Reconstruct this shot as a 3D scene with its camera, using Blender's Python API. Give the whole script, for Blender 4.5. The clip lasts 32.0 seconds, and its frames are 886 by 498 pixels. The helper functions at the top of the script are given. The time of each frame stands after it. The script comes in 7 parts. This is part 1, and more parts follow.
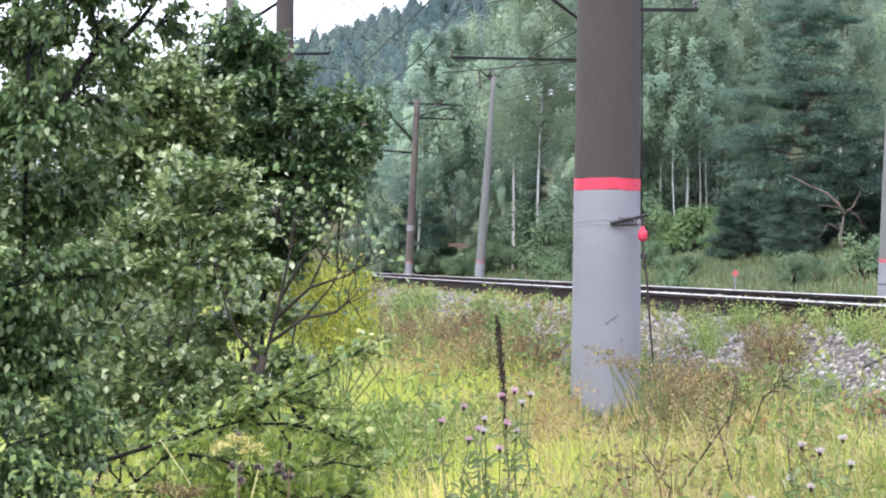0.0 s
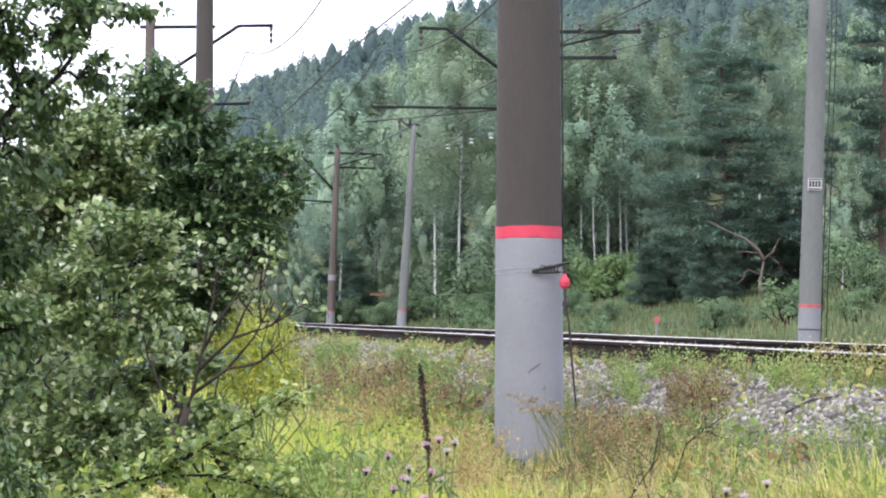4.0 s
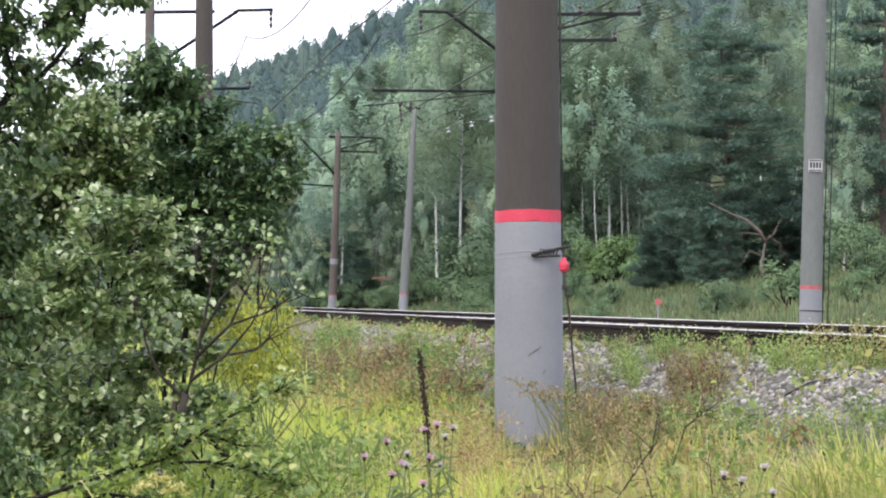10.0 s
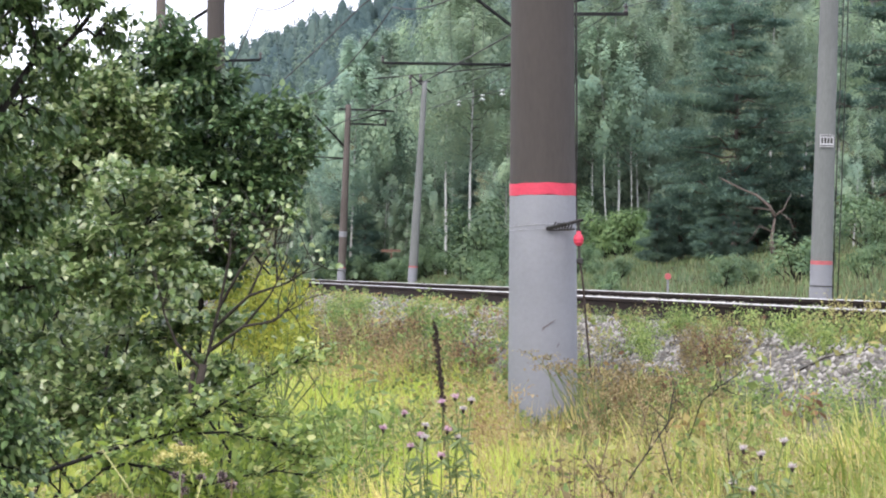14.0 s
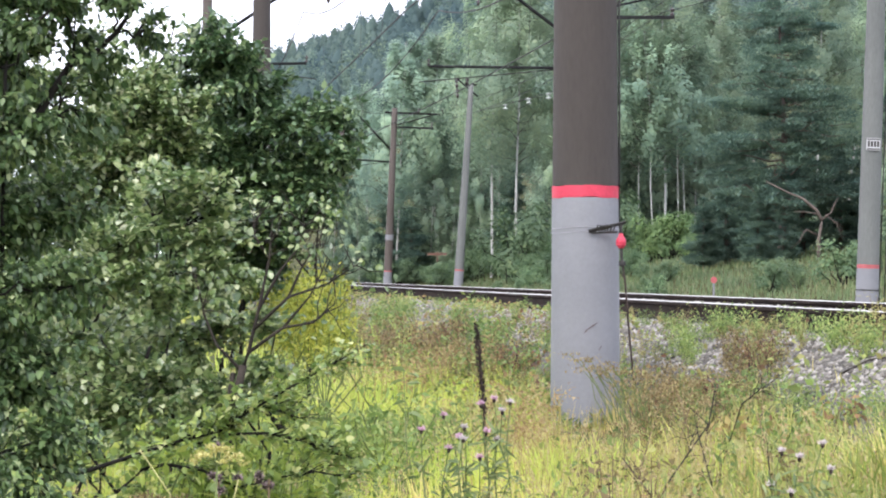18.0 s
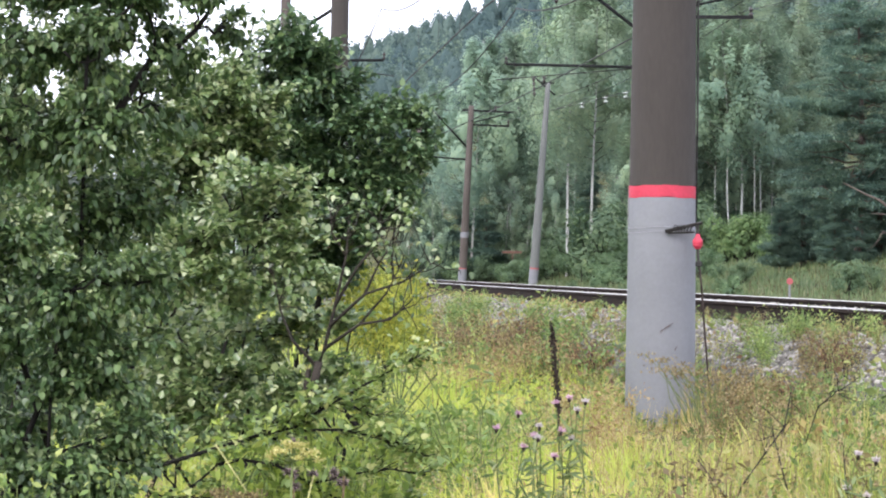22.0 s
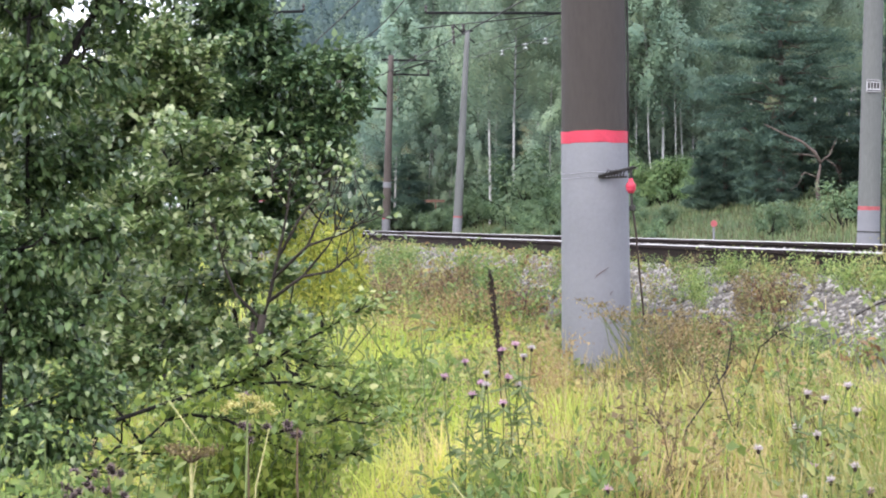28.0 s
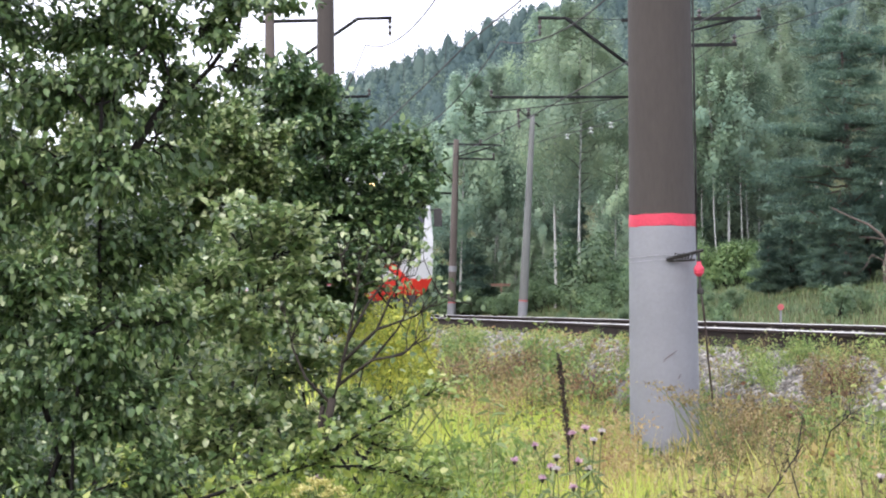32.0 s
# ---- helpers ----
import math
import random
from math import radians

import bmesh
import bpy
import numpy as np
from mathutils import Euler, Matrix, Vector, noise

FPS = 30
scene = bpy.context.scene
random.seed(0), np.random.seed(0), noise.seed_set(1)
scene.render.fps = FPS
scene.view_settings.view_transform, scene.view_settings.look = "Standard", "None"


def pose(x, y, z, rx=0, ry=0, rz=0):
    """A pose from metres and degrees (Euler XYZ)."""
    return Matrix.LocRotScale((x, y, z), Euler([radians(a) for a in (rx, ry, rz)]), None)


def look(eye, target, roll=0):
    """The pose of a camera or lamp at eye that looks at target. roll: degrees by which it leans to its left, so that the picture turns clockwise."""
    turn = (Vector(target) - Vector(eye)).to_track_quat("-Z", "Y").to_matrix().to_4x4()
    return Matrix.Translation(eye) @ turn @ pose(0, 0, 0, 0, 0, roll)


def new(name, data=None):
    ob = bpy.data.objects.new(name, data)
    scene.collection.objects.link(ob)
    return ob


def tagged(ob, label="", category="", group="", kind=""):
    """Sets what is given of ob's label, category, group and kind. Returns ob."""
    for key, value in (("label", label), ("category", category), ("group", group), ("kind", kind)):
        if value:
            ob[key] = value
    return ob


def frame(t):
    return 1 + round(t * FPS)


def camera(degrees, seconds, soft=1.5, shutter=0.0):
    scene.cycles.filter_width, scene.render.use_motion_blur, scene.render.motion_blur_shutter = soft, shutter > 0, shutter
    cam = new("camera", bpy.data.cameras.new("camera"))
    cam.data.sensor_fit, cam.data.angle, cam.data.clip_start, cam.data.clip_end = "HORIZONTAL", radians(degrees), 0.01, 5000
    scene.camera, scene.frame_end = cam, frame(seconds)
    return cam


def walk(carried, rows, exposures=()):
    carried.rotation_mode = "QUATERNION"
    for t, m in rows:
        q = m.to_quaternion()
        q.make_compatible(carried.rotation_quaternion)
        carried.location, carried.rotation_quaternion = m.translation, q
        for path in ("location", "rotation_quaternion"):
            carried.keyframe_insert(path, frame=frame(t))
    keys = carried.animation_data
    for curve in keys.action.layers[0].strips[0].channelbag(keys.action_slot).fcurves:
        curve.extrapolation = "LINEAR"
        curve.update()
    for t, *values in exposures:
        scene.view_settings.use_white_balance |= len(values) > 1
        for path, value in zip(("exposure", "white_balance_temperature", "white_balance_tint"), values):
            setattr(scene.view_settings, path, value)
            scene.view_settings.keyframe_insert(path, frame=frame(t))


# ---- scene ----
from collections import namedtuple

# The eye stands 1.6 m above the trackside ground at the origin and looks along +y; x is to the right.
cam = camera(20.0, 32.0, soft=2.05)
walk(cam, [
    (0, pose(0.020, 0, 1.598, 90.339, -0.515, 1.717)),
    (0.5, pose(0.016, 0, 1.597, 90.757, -0.893, 1.320)),
    (1, pose(0.017, 0, 1.596, 91.013, -0.916, 1.465)),
    (1.5, pose(0.011, 0, 1.598, 91.224, -1.018, 1.853)),
    (2, pose(0.009, 0, 1.597, 91.122, -0.855, 2.345)),
    (2.5, pose(0.001, 0, 1.593, 90.431, -0.619, 2.142)),
    (3, pose(0.017, 0, 1.595, 90.554, -0.168, 0.831)),
    (3.5, pose(0.017, 0, 1.596, 91.297, 0.023, 0.151)),
    (5.5, pose(-0.001, 0, 1.608, 91.579, -0.048, -0.306)),
    (6, pose(0.000, 0, 1.600, 91.388, -0.000, 0.000)),
    (6.5, pose(-0.003, 0, 1.606, 90.895, -0.267, -0.006)),
    (7, pose(-0.003, 0, 1.602, 90.813, -0.228, 0.075)),
    (7.5, pose(0.012, 0, 1.602, 91.195, -0.080, 0.108)),
    (8, pose(0.018, 0, 1.608, 91.631, 0.388, 0.189)),
    (8.5, pose(0.030, 0, 1.608, 91.827, 0.526, 0.215)),
    (9, pose(0.033, 0, 1.604, 91.688, 0.448, -0.017)),
    (9.5, pose(0.036, 0, 1.603, 91.283, 0.649, -0.119)),
    (10, pose(0.032, 0, 1.606, 91.076, 0.376, -0.019)),
    (10.5, pose(0.025, 0, 1.603, 91.150, -0.098, 0.204)),
    (11, pose(0.018, 0, 1.602, 91.034, -0.515, 0.317)),
    (11.5, pose(0.012, 0, 1.603, 90.864, -0.702, 0.404)),
    (12, pose(0.004, 0, 1.603, 91.185, -0.896, 0.353)),
    (12.5, pose(-0.004, 0, 1.605, 91.108, -0.756, 0.668)),
    (13, pose(-0.010, 0, 1.604, 90.755, -0.462, 0.470)),
    (13.5, pose(-0.011, 0, 1.603, 90.446, -0.139, 0.236)),
    (14, pose(-0.008, 0, 1.603, 90.466, 0.013, 0.168)),
    (14.5, pose(-0.006, 0, 1.604, 90.740, -0.089, 0.454)),
    (15, pose(-0.003, 0, 1.604, 90.949, 0.128, 1.139)),
    (15.5, pose(-0.004, 0, 1.605, 91.082, 0.116, 1.389)),
    (17.5, pose(0.005, 0, 1.597, 90.980, 0.035, 1.502)),
    (18, pose(0.020, 0, 1.595, 90.547, -0.078, 1.231)),
    (18.5, pose(0.024, 0, 1.596, 90.841, -0.083, 0.800)),
    (19, pose(0.025, 0, 1.599, 91.233, -0.088, 1.039)),
    (19.5, pose(0.027, 0, 1.596, 91.223, -0.563, 1.334)),
    (20, pose(0.027, 0, 1.595, 90.906, -0.619, 1.398)),
    (20.5, pose(0.028, 0, 1.598, 90.804, -0.656, 1.648)),
    (21, pose(0.024, 0, 1.597, 90.974, -0.664, 1.983)),
    (21.5, pose(0.009, 0, 1.595, 90.878, -0.743, 2.443)),
    (22, pose(0.013, 0, 1.598, 90.480, -0.741, 2.934)),
    (22.5, pose(0.018, 0, 1.600, 91.074, -1.225, 3.502)),
    (23, pose(0.021, 0, 1.599, 91.590, -1.352, 3.300)),
    (23.5, pose(0.024, 0, 1.597, 91.194, -1.048, 2.509)),
    (24, pose(0.024, 0, 1.601, 90.631, -0.818, 2.146)),
    (24.5, pose(0.014, 0, 1.600, 90.238, -1.082, 2.229)),
    (26.5, pose(-0.071, 0, 1.592, 90.668, -0.905, 2.073)),
    (27, pose(-0.078, 0, 1.598, 90.988, -0.476, 1.529)),
    (27.5, pose(-0.086, 0, 1.592, 90.651, -0.119, 1.563)),
    (28, pose(-0.067, 0, 1.597, 89.332, 0.603, 1.156)),
    (28.5, pose(-0.074, 0, 1.590, 88.882, 0.324, 1.941)),
    (29, pose(-0.089, 0, 1.587, 89.354, -0.452, 2.841)),
    (29.5, pose(-0.094, 0, 1.590, 90.527, -0.509, 3.043)),
    (30, pose(-0.088, 0, 1.589, 91.141, -0.632, 2.785)),
    (30.5, pose(-0.089, 0, 1.590, 91.812, -0.072, 2.112)),
    (31, pose(-0.078, 0, 1.598, 91.911, 1.131, 1.824)),
    (31.5, pose(-0.078, 0, 1.599, 91.641, 1.219, 2.405)),
    (32, pose(-0.083, 0, 1.595, 91.264, 0.692, 2.643)),
], exposures=[(0, 1.31, 6140, 17), (3, 1.21, 6240, 16), (6, 1.03, 6440, 14), (7, 1.08, 6457, 13.7), (9, 1.01, 6490, 13), (10, 1.01, 6473, 13.3), (12, 1.09, 6440, 14), (13, 1.1, 6423, 14.3), (15, 1.19, 6390, 15), (19, 1.23, 6390, 14.6), (22, 1.18, 6390, 14.2), (24, 1.15, 6390, 14), (27, 1.27, 6290, 17), (28, 1.23, 6290, 17), (29, 1.32, 6110, 19.8), (30, 1.39, 6310, 15.8), (31, 1.16, 6360, 15.8), (32, 1.15, 6410, 15.8)])

# ---- light: overcast noon ----
world = bpy.data.worlds.new("overcast_sky")
scene.world = world
world.use_nodes = True
wt = world.node_tree
sky = wt.nodes.new("ShaderNodeTexSky")
sky.sky_type = "NISHITA"
sky.sun_disc = False
sky.sun_elevation = radians(48)
sky.sun_rotation = radians(215)
sky.air_density, sky.dust_density, sky.ozone_density = 1.0, 6.0, 1.0
veil = wt.nodes.new("ShaderNodeMix")
veil.data_type = "RGBA"
veil.inputs[0].default_value = 0.90
veil.inputs[7].default_value = (9.5, 10.0, 11.3, 1)
wt.links.new(sky.outputs[0], veil.inputs[6])
wt.links.new(veil.outputs[2], wt.nodes["Background"].inputs[0])
wt.nodes["Background"].inputs[1].default_value = 0.12

sun_data = bpy.data.lights.new("sun", "SUN")
sun_data.energy, sun_data.angle, sun_data.color = 1.1, radians(25), (1.0, 0.96, 0.9)
sun = new("sun", sun_data)
sun.matrix_world = look((-30, -34, 50), (0, 20, 0))


# ---- materials ----
def nodes_of(name):
    m = bpy.data.materials.new(name)
    m.use_nodes = True
    return m, m.node_tree, m.node_tree.nodes["Principled BSDF"]


def noise_node(nt, scale, detail=4.0, rough=0.55, stretch=None):
    co = nt.nodes.new("ShaderNodeTexCoord")
    n = nt.nodes.new("ShaderNodeTexNoise")
    n.inputs["Scale"].default_value = scale
    n.inputs["Detail"].default_value = detail
    n.inputs["Roughness"].default_value = rough
    if stretch:
        mp = nt.nodes.new("ShaderNodeMapping")
        mp.inputs["Scale"].default_value = stretch
        nt.links.new(co.outputs["Object"], mp.inputs[0])
        nt.links.new(mp.outputs[0], n.inputs["Vector"])
    else:
        nt.links.new(co.outputs["Object"], n.inputs["Vector"])
    return n


def ramp_node(nt, stops):
    r = nt.nodes.new("ShaderNodeValToRGB")
    el = r.color_ramp.elements
    while len(el) < len(stops):
        el.new(0.5)
    for e, (p, c) in zip(el, stops):
        e.position, e.color = p, (*c, 1)
    return r


def surface(name, a, b, rough=0.8, metal=0.0, scale=3.0, fine=40.0, bump=0.3, depth=0.01, grain=0.35, stretch=None, vary=0.0, coat=0.0, stains=None, shine=0.5):
    """A solid surface: two colours by a broad noise, fine grain on top, relief, and a spread from piece to piece."""
    m, nt, p = nodes_of(name)
    big = noise_node(nt, scale, 5.0, 0.6, stretch)
    r = ramp_node(nt, [(0.32, a), (0.68, b)])
    nt.links.new(big.outputs["Fac"], r.inputs[0])
    small = noise_node(nt, fine, 6.0, 0.65, stretch)
    g = ramp_node(nt, [(0.3, (1 - grain,) * 3), (0.7, (1 + grain * 0.3,) * 3)])
    nt.links.new(small.outputs["Fac"], g.inputs[0])
    mul = nt.nodes.new("ShaderNodeMix")
    mul.data_type, mul.blend_type = "RGBA", "MULTIPLY"
    mul.inputs[0].default_value = 1.0
    nt.links.new(r.outputs[0], mul.inputs[6])
    nt.links.new(g.outputs[0], mul.inputs[7])
    col = mul.outputs[2]
    if stains:
        sn = noise_node(nt, stains[1], 6.0, 0.7, stains[3] if len(stains) > 3 else None)
        sr = ramp_node(nt, [(stains[2], (0, 0, 0)), (stains[2] + 0.12, (1, 1, 1))])
        nt.links.new(sn.outputs["Fac"], sr.inputs[0])
        mx = nt.nodes.new("ShaderNodeMix")
        mx.data_type = "RGBA"
        nt.links.new(sr.outputs[0], mx.inputs[0])
        nt.links.new(col, mx.inputs[6])
        mx.inputs[7].default_value = (*stains[0], 1)
        col = mx.outputs[2]
    if vary:
        oi = nt.nodes.new("ShaderNodeObjectInfo")
        mr = nt.nodes.new("ShaderNodeMapRange")
        mr.inputs[3].default_value, mr.inputs[4].default_value = 1 - vary, 1 + vary
        nt.links.new(oi.outputs["Random"], mr.inputs[0])
        hs = nt.nodes.new("ShaderNodeHueSaturation")
        nt.links.new(mr.outputs[0], hs.inputs["Value"])
        nt.links.new(col, hs.inputs["Color"])
        col = hs.outputs[0]
    nt.links.new(col, p.inputs["Base Color"])
    bp = nt.nodes.new("ShaderNodeBump")
    bp.inputs["Strength"].default_value, bp.inputs["Distance"].default_value = bump, depth
    nt.links.new(small.outputs["Fac"], bp.inputs["Height"])
    nt.links.new(bp.outputs[0], p.inputs["Normal"])
    p.inputs["Roughness"].default_value, p.inputs["Metallic"].default_value = rough, metal
    p.inputs["Coat Weight"].default_value = coat
    p.inputs["Specular IOR Level"].default_value = shine
    return m


def foliage(name, stops, rough=0.55, clear=0.35, spread=0.0, patch=0.0, shine=0.5, drift=0.0):
    """Leaves: a colour drawn leaf by leaf from the ramp, some light let through, patches tree by tree."""
    m, nt, p = nodes_of(name)
    geo = nt.nodes.new("ShaderNodeNewGeometry")
    r = ramp_node(nt, stops)
    if drift:
        dn = noise_node(nt, drift, 3.0)
        st = nt.nodes.new("ShaderNodeMapRange")
        st.inputs[1].default_value, st.inputs[2].default_value = 0.36, 0.66
        nt.links.new(dn.outputs["Fac"], st.inputs[0])
        mean = nt.nodes.new("ShaderNodeMix")
        mean.inputs[0].default_value = 0.2
        nt.links.new(st.outputs[0], mean.inputs[2])
        nt.links.new(geo.outputs["Random Per Island"], mean.inputs[3])
        nt.links.new(mean.outputs[0], r.inputs[0])
    else:
        nt.links.new(geo.outputs["Random Per Island"], r.inputs[0])
    col = r.outputs[0]
    if spread:
        oi = nt.nodes.new("ShaderNodeObjectInfo")
        mr = nt.nodes.new("ShaderNodeMapRange")
        mr.inputs[3].default_value, mr.inputs[4].default_value = 1 - spread, 1 + spread
        nt.links.new(oi.outputs["Random"], mr.inputs[0])
        hs = nt.nodes.new("ShaderNodeHueSaturation")
        nt.links.new(mr.outputs[0], hs.inputs["Value"])
        nt.links.new(col, hs.inputs["Color"])
        col = hs.outputs[0]
    if patch:
        n = noise_node(nt, patch, 3.0)
        pr = ramp_node(nt, [(0.35, (0.72, 0.78, 0.8)), (0.65, (1.2, 1.15, 1.0))])
        nt.links.new(n.outputs["Fac"], pr.inputs[0])
        mx = nt.nodes.new("ShaderNodeMix")
        mx.data_type, mx.blend_type = "RGBA", "MULTIPLY"
        mx.inputs[0].default_value = 1.0
        nt.links.new(col, mx.inputs[6])
        nt.links.new(pr.outputs[0], mx.inputs[7])
        col = mx.outputs[2]
    nt.links.new(col, p.inputs["Base Color"])
    p.inputs["Roughness"].default_value = rough
    p.inputs["Specular IOR Level"].default_value = shine
    tr = nt.nodes.new("ShaderNodeBsdfTranslucent")
    nt.links.new(col, tr.inputs["Color"])
    mix = nt.nodes.new("ShaderNodeMixShader")
    mix.inputs[0].default_value = clear
    nt.links.new(p.outputs[0], mix.inputs[1])
    nt.links.new(tr.outputs[0], mix.inputs[2])
    nt.links.new(mix.outputs[0], nt.nodes["Material Output"].inputs[0])
    return m


def glowing(name, colour, strength):
    m, nt, p = nodes_of(name)
    p.inputs["Base Color"].default_value = (*colour, 1)
    p.inputs["Emission Color"].default_value = (*colour, 1)
    p.inputs["Emission Strength"].default_value = strength
    return m


def glass_like(name, tint):
    m, nt, p = nodes_of(name)
    p.inputs["Base Color"].default_value = (*tint, 1)
    p.inputs["Roughness"].default_value = 0.06
    return m


SOIL = surface("meadow_soil", (0.045, 0.05, 0.022), (0.09, 0.09, 0.035), 0.95, scale=0.6, fine=14, bump=0.8, depth=0.05, shine=0.05)
BALLAST = surface("ballast_stone_bed", (0.088, 0.082, 0.073), (0.196, 0.184, 0.167), 0.92, scale=1.5, fine=22, bump=1.0, depth=0.05, grain=0.6, shine=0.12)
STONE = surface("crushed_stone", (0.26, 0.24, 0.25), (0.44, 0.41, 0.42), 0.9, scale=3, fine=60, bump=0.4, shine=0.12)
STEEL_TOP = surface("polished_rail_head", (0.42, 0.4, 0.38), (0.58, 0.56, 0.53), 0.55, 0.55, scale=2, fine=60, bump=0.03, grain=0.1, stretch=(1, 0.1, 1))
RUST = surface("rusty_rail_side", (0.016, 0.011, 0.009), (0.036, 0.024, 0.018), 0.9, 0.0, scale=3, fine=50, shine=0.12)
# Sleepers coloured near black: the shade under the rails is put into them.
SLEEPER = surface("shade_dark_sleeper", (0.022, 0.019, 0.017), (0.05, 0.043, 0.038), 0.9, scale=4, fine=40, vary=0.2, shine=0.12)
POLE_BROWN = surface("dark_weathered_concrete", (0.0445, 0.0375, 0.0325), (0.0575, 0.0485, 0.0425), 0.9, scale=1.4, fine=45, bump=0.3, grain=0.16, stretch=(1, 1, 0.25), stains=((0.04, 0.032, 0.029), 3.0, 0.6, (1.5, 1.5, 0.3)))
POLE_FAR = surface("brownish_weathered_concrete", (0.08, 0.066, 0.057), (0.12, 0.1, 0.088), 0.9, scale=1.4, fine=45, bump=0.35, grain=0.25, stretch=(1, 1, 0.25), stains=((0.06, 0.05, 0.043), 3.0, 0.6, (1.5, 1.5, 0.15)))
RED_FADED = surface("dull_red_paint", (0.36, 0.075, 0.08), (0.45, 0.11, 0.115), 0.7, scale=5, fine=50, bump=0.2, grain=0.3)
POLE_GREY = surface("grey_spun_concrete", (0.117, 0.123, 0.117), (0.168, 0.175, 0.164), 0.9, scale=1.2, fine=40, bump=0.3, grain=0.2, stretch=(1, 1, 0.2), stains=((0.12, 0.12, 0.117), 2.2, 0.6, (1.5, 1.5, 0.12)))
WHITE_PAINT = surface("pale_grey_limewash", (0.182, 0.186, 0.2), (0.218, 0.222, 0.238), 0.75, scale=1.6, fine=35, bump=0.25, grain=0.08, stains=((0.15, 0.146, 0.14), 2.2, 0.62, (1, 1, 0.35)))
RED_PAINT = surface("faded_red_paint", (0.50, 0.03, 0.062), (0.58, 0.045, 0.085), 0.6, scale=5, fine=50, bump=0.2, grain=0.2)
IRON = surface("dark_galvanised_iron", (0.03, 0.03, 0.03), (0.07, 0.065, 0.06), 0.7, 0.6, scale=6, fine=60)
ARM = surface("painted_steel_tube", (0.012, 0.013, 0.014), (0.024, 0.024, 0.024), 0.85, 0.0, scale=3, fine=40, shine=0.15)
WIRE = surface("tarnished_copper_wire", (0.025, 0.025, 0.025), (0.05, 0.048, 0.045), 0.8, 0.0, scale=3, fine=40)
CERAMIC = surface("brown_glazed_porcelain", (0.03, 0.024, 0.022), (0.06, 0.048, 0.042), 0.25, scale=5, fine=40, bump=0.05)
CHALK = surface("pale_insulator_glaze", (0.27, 0.3, 0.27), (0.35, 0.38, 0.34), 0.4, scale=5, fine=40, bump=0.05)
BARK = surface("dark_shrub_bark", (0.010, 0.009, 0.008), (0.026, 0.022, 0.019), 0.9, scale=8, fine=50, bump=0.6, shine=0.2)
THORN_BARK = surface("brown_shrub_bark", (0.023, 0.019, 0.016), (0.052, 0.043, 0.035), 0.9, scale=8, fine=50, bump=0.6, shine=0.2)
PINE_BARK = surface("reddish_pine_bark", (0.085, 0.065, 0.055), (0.16, 0.125, 0.105), 0.9, scale=3, fine=25, bump=0.8, depth=0.03)
BIRCH_BARK = surface("white_birch_bark", (0.36, 0.36, 0.345), (0.52, 0.52, 0.5), 0.8, scale=2, fine=20, bump=0.3, stains=((0.05, 0.045, 0.04), 3.5, 0.58, (1, 1, 4)))
TWIG = surface("grey_brown_twig_bark", (0.07, 0.065, 0.055), (0.13, 0.12, 0.1), 0.9, scale=3, fine=20, shine=0.15)
DRY = surface("dry_stalk", (0.09, 0.06, 0.035), (0.2, 0.14, 0.075), 0.9, scale=10, fine=60)
STEM = surface("green_stem", (0.09, 0.13, 0.03), (0.16, 0.2, 0.06), 0.7, scale=10, fine=60)
DARK_SEED = surface("dark_seed_head", (0.018, 0.012, 0.01), (0.05, 0.03, 0.024), 0.95, scale=20, fine=90, bump=0.8)

LEAF_BIRCH = foliage("birch_leaf", [(0.0, (0.0338, 0.0651, 0.0264)), (0.5, (0.0776, 0.135, 0.0476)), (0.85, (0.144, 0.214, 0.0761)), (1.0, (0.278, 0.335, 0.162))], 0.4, 0.3, shine=0.5)
# The palest ramp stops stand in for sky glints on glossy leaves.
LEAF_ALDER = foliage("glint_toned_shrub_leaf", [(0.0, (0.0535, 0.1, 0.0371)), (0.4, (0.139, 0.212, 0.0719)), (0.7, (0.265, 0.345, 0.135)), (0.9, (0.428, 0.48, 0.245)), (1.0, (0.492, 0.53, 0.327))], 0.28, 0.42, shine=1.0)
LEAF_DARK = foliage("dark_shrub_leaf", [(0.0, (0.0364, 0.078, 0.0349)), (0.6, (0.0856, 0.155, 0.0632)), (1.0, (0.225, 0.31, 0.131))], 0.38, 0.3, shine=0.7)
# Distance haze is put into these three birch colours: lifted and shifted to blue.
LEAF_FAR_BIRCH = foliage("haze_tinted_birch_leaf", [(0.0, (0.264, 0.358, 0.272)), (0.6, (0.301, 0.396, 0.29)), (1.0, (0.353, 0.428, 0.296))], 0.9, 0.46, spread=0.26, patch=0.3, shine=0.2)
LEAF_BACK_BIRCH = foliage("haze_tinted_back_birch_leaf", [(0.0, (0.245, 0.343, 0.287)), (0.6, (0.278, 0.375, 0.302)), (1.0, (0.315, 0.407, 0.307))], 0.9, 0.46, spread=0.26, patch=0.3, shine=0.2)
LEAF_SLIM_BIRCH = foliage("haze_tinted_slender_birch_leaf", [(0.0, (0.172, 0.259, 0.201)), (0.6, (0.213, 0.301, 0.222)), (1.0, (0.259, 0.343, 0.236))], 0.9, 0.42, spread=0.2, patch=0.3, shine=0.2)
# Hill birches carry the far air's blue in their leaf colour.
LEAF_HILL_BIRCH = foliage("haze_tinted_hill_birch_leaf", [(0.0, (0.14, 0.2, 0.17)), (0.6, (0.16, 0.225, 0.185)), (1.0, (0.185, 0.25, 0.195))], 0.9, 0.4, patch=0.03, shine=0.2)
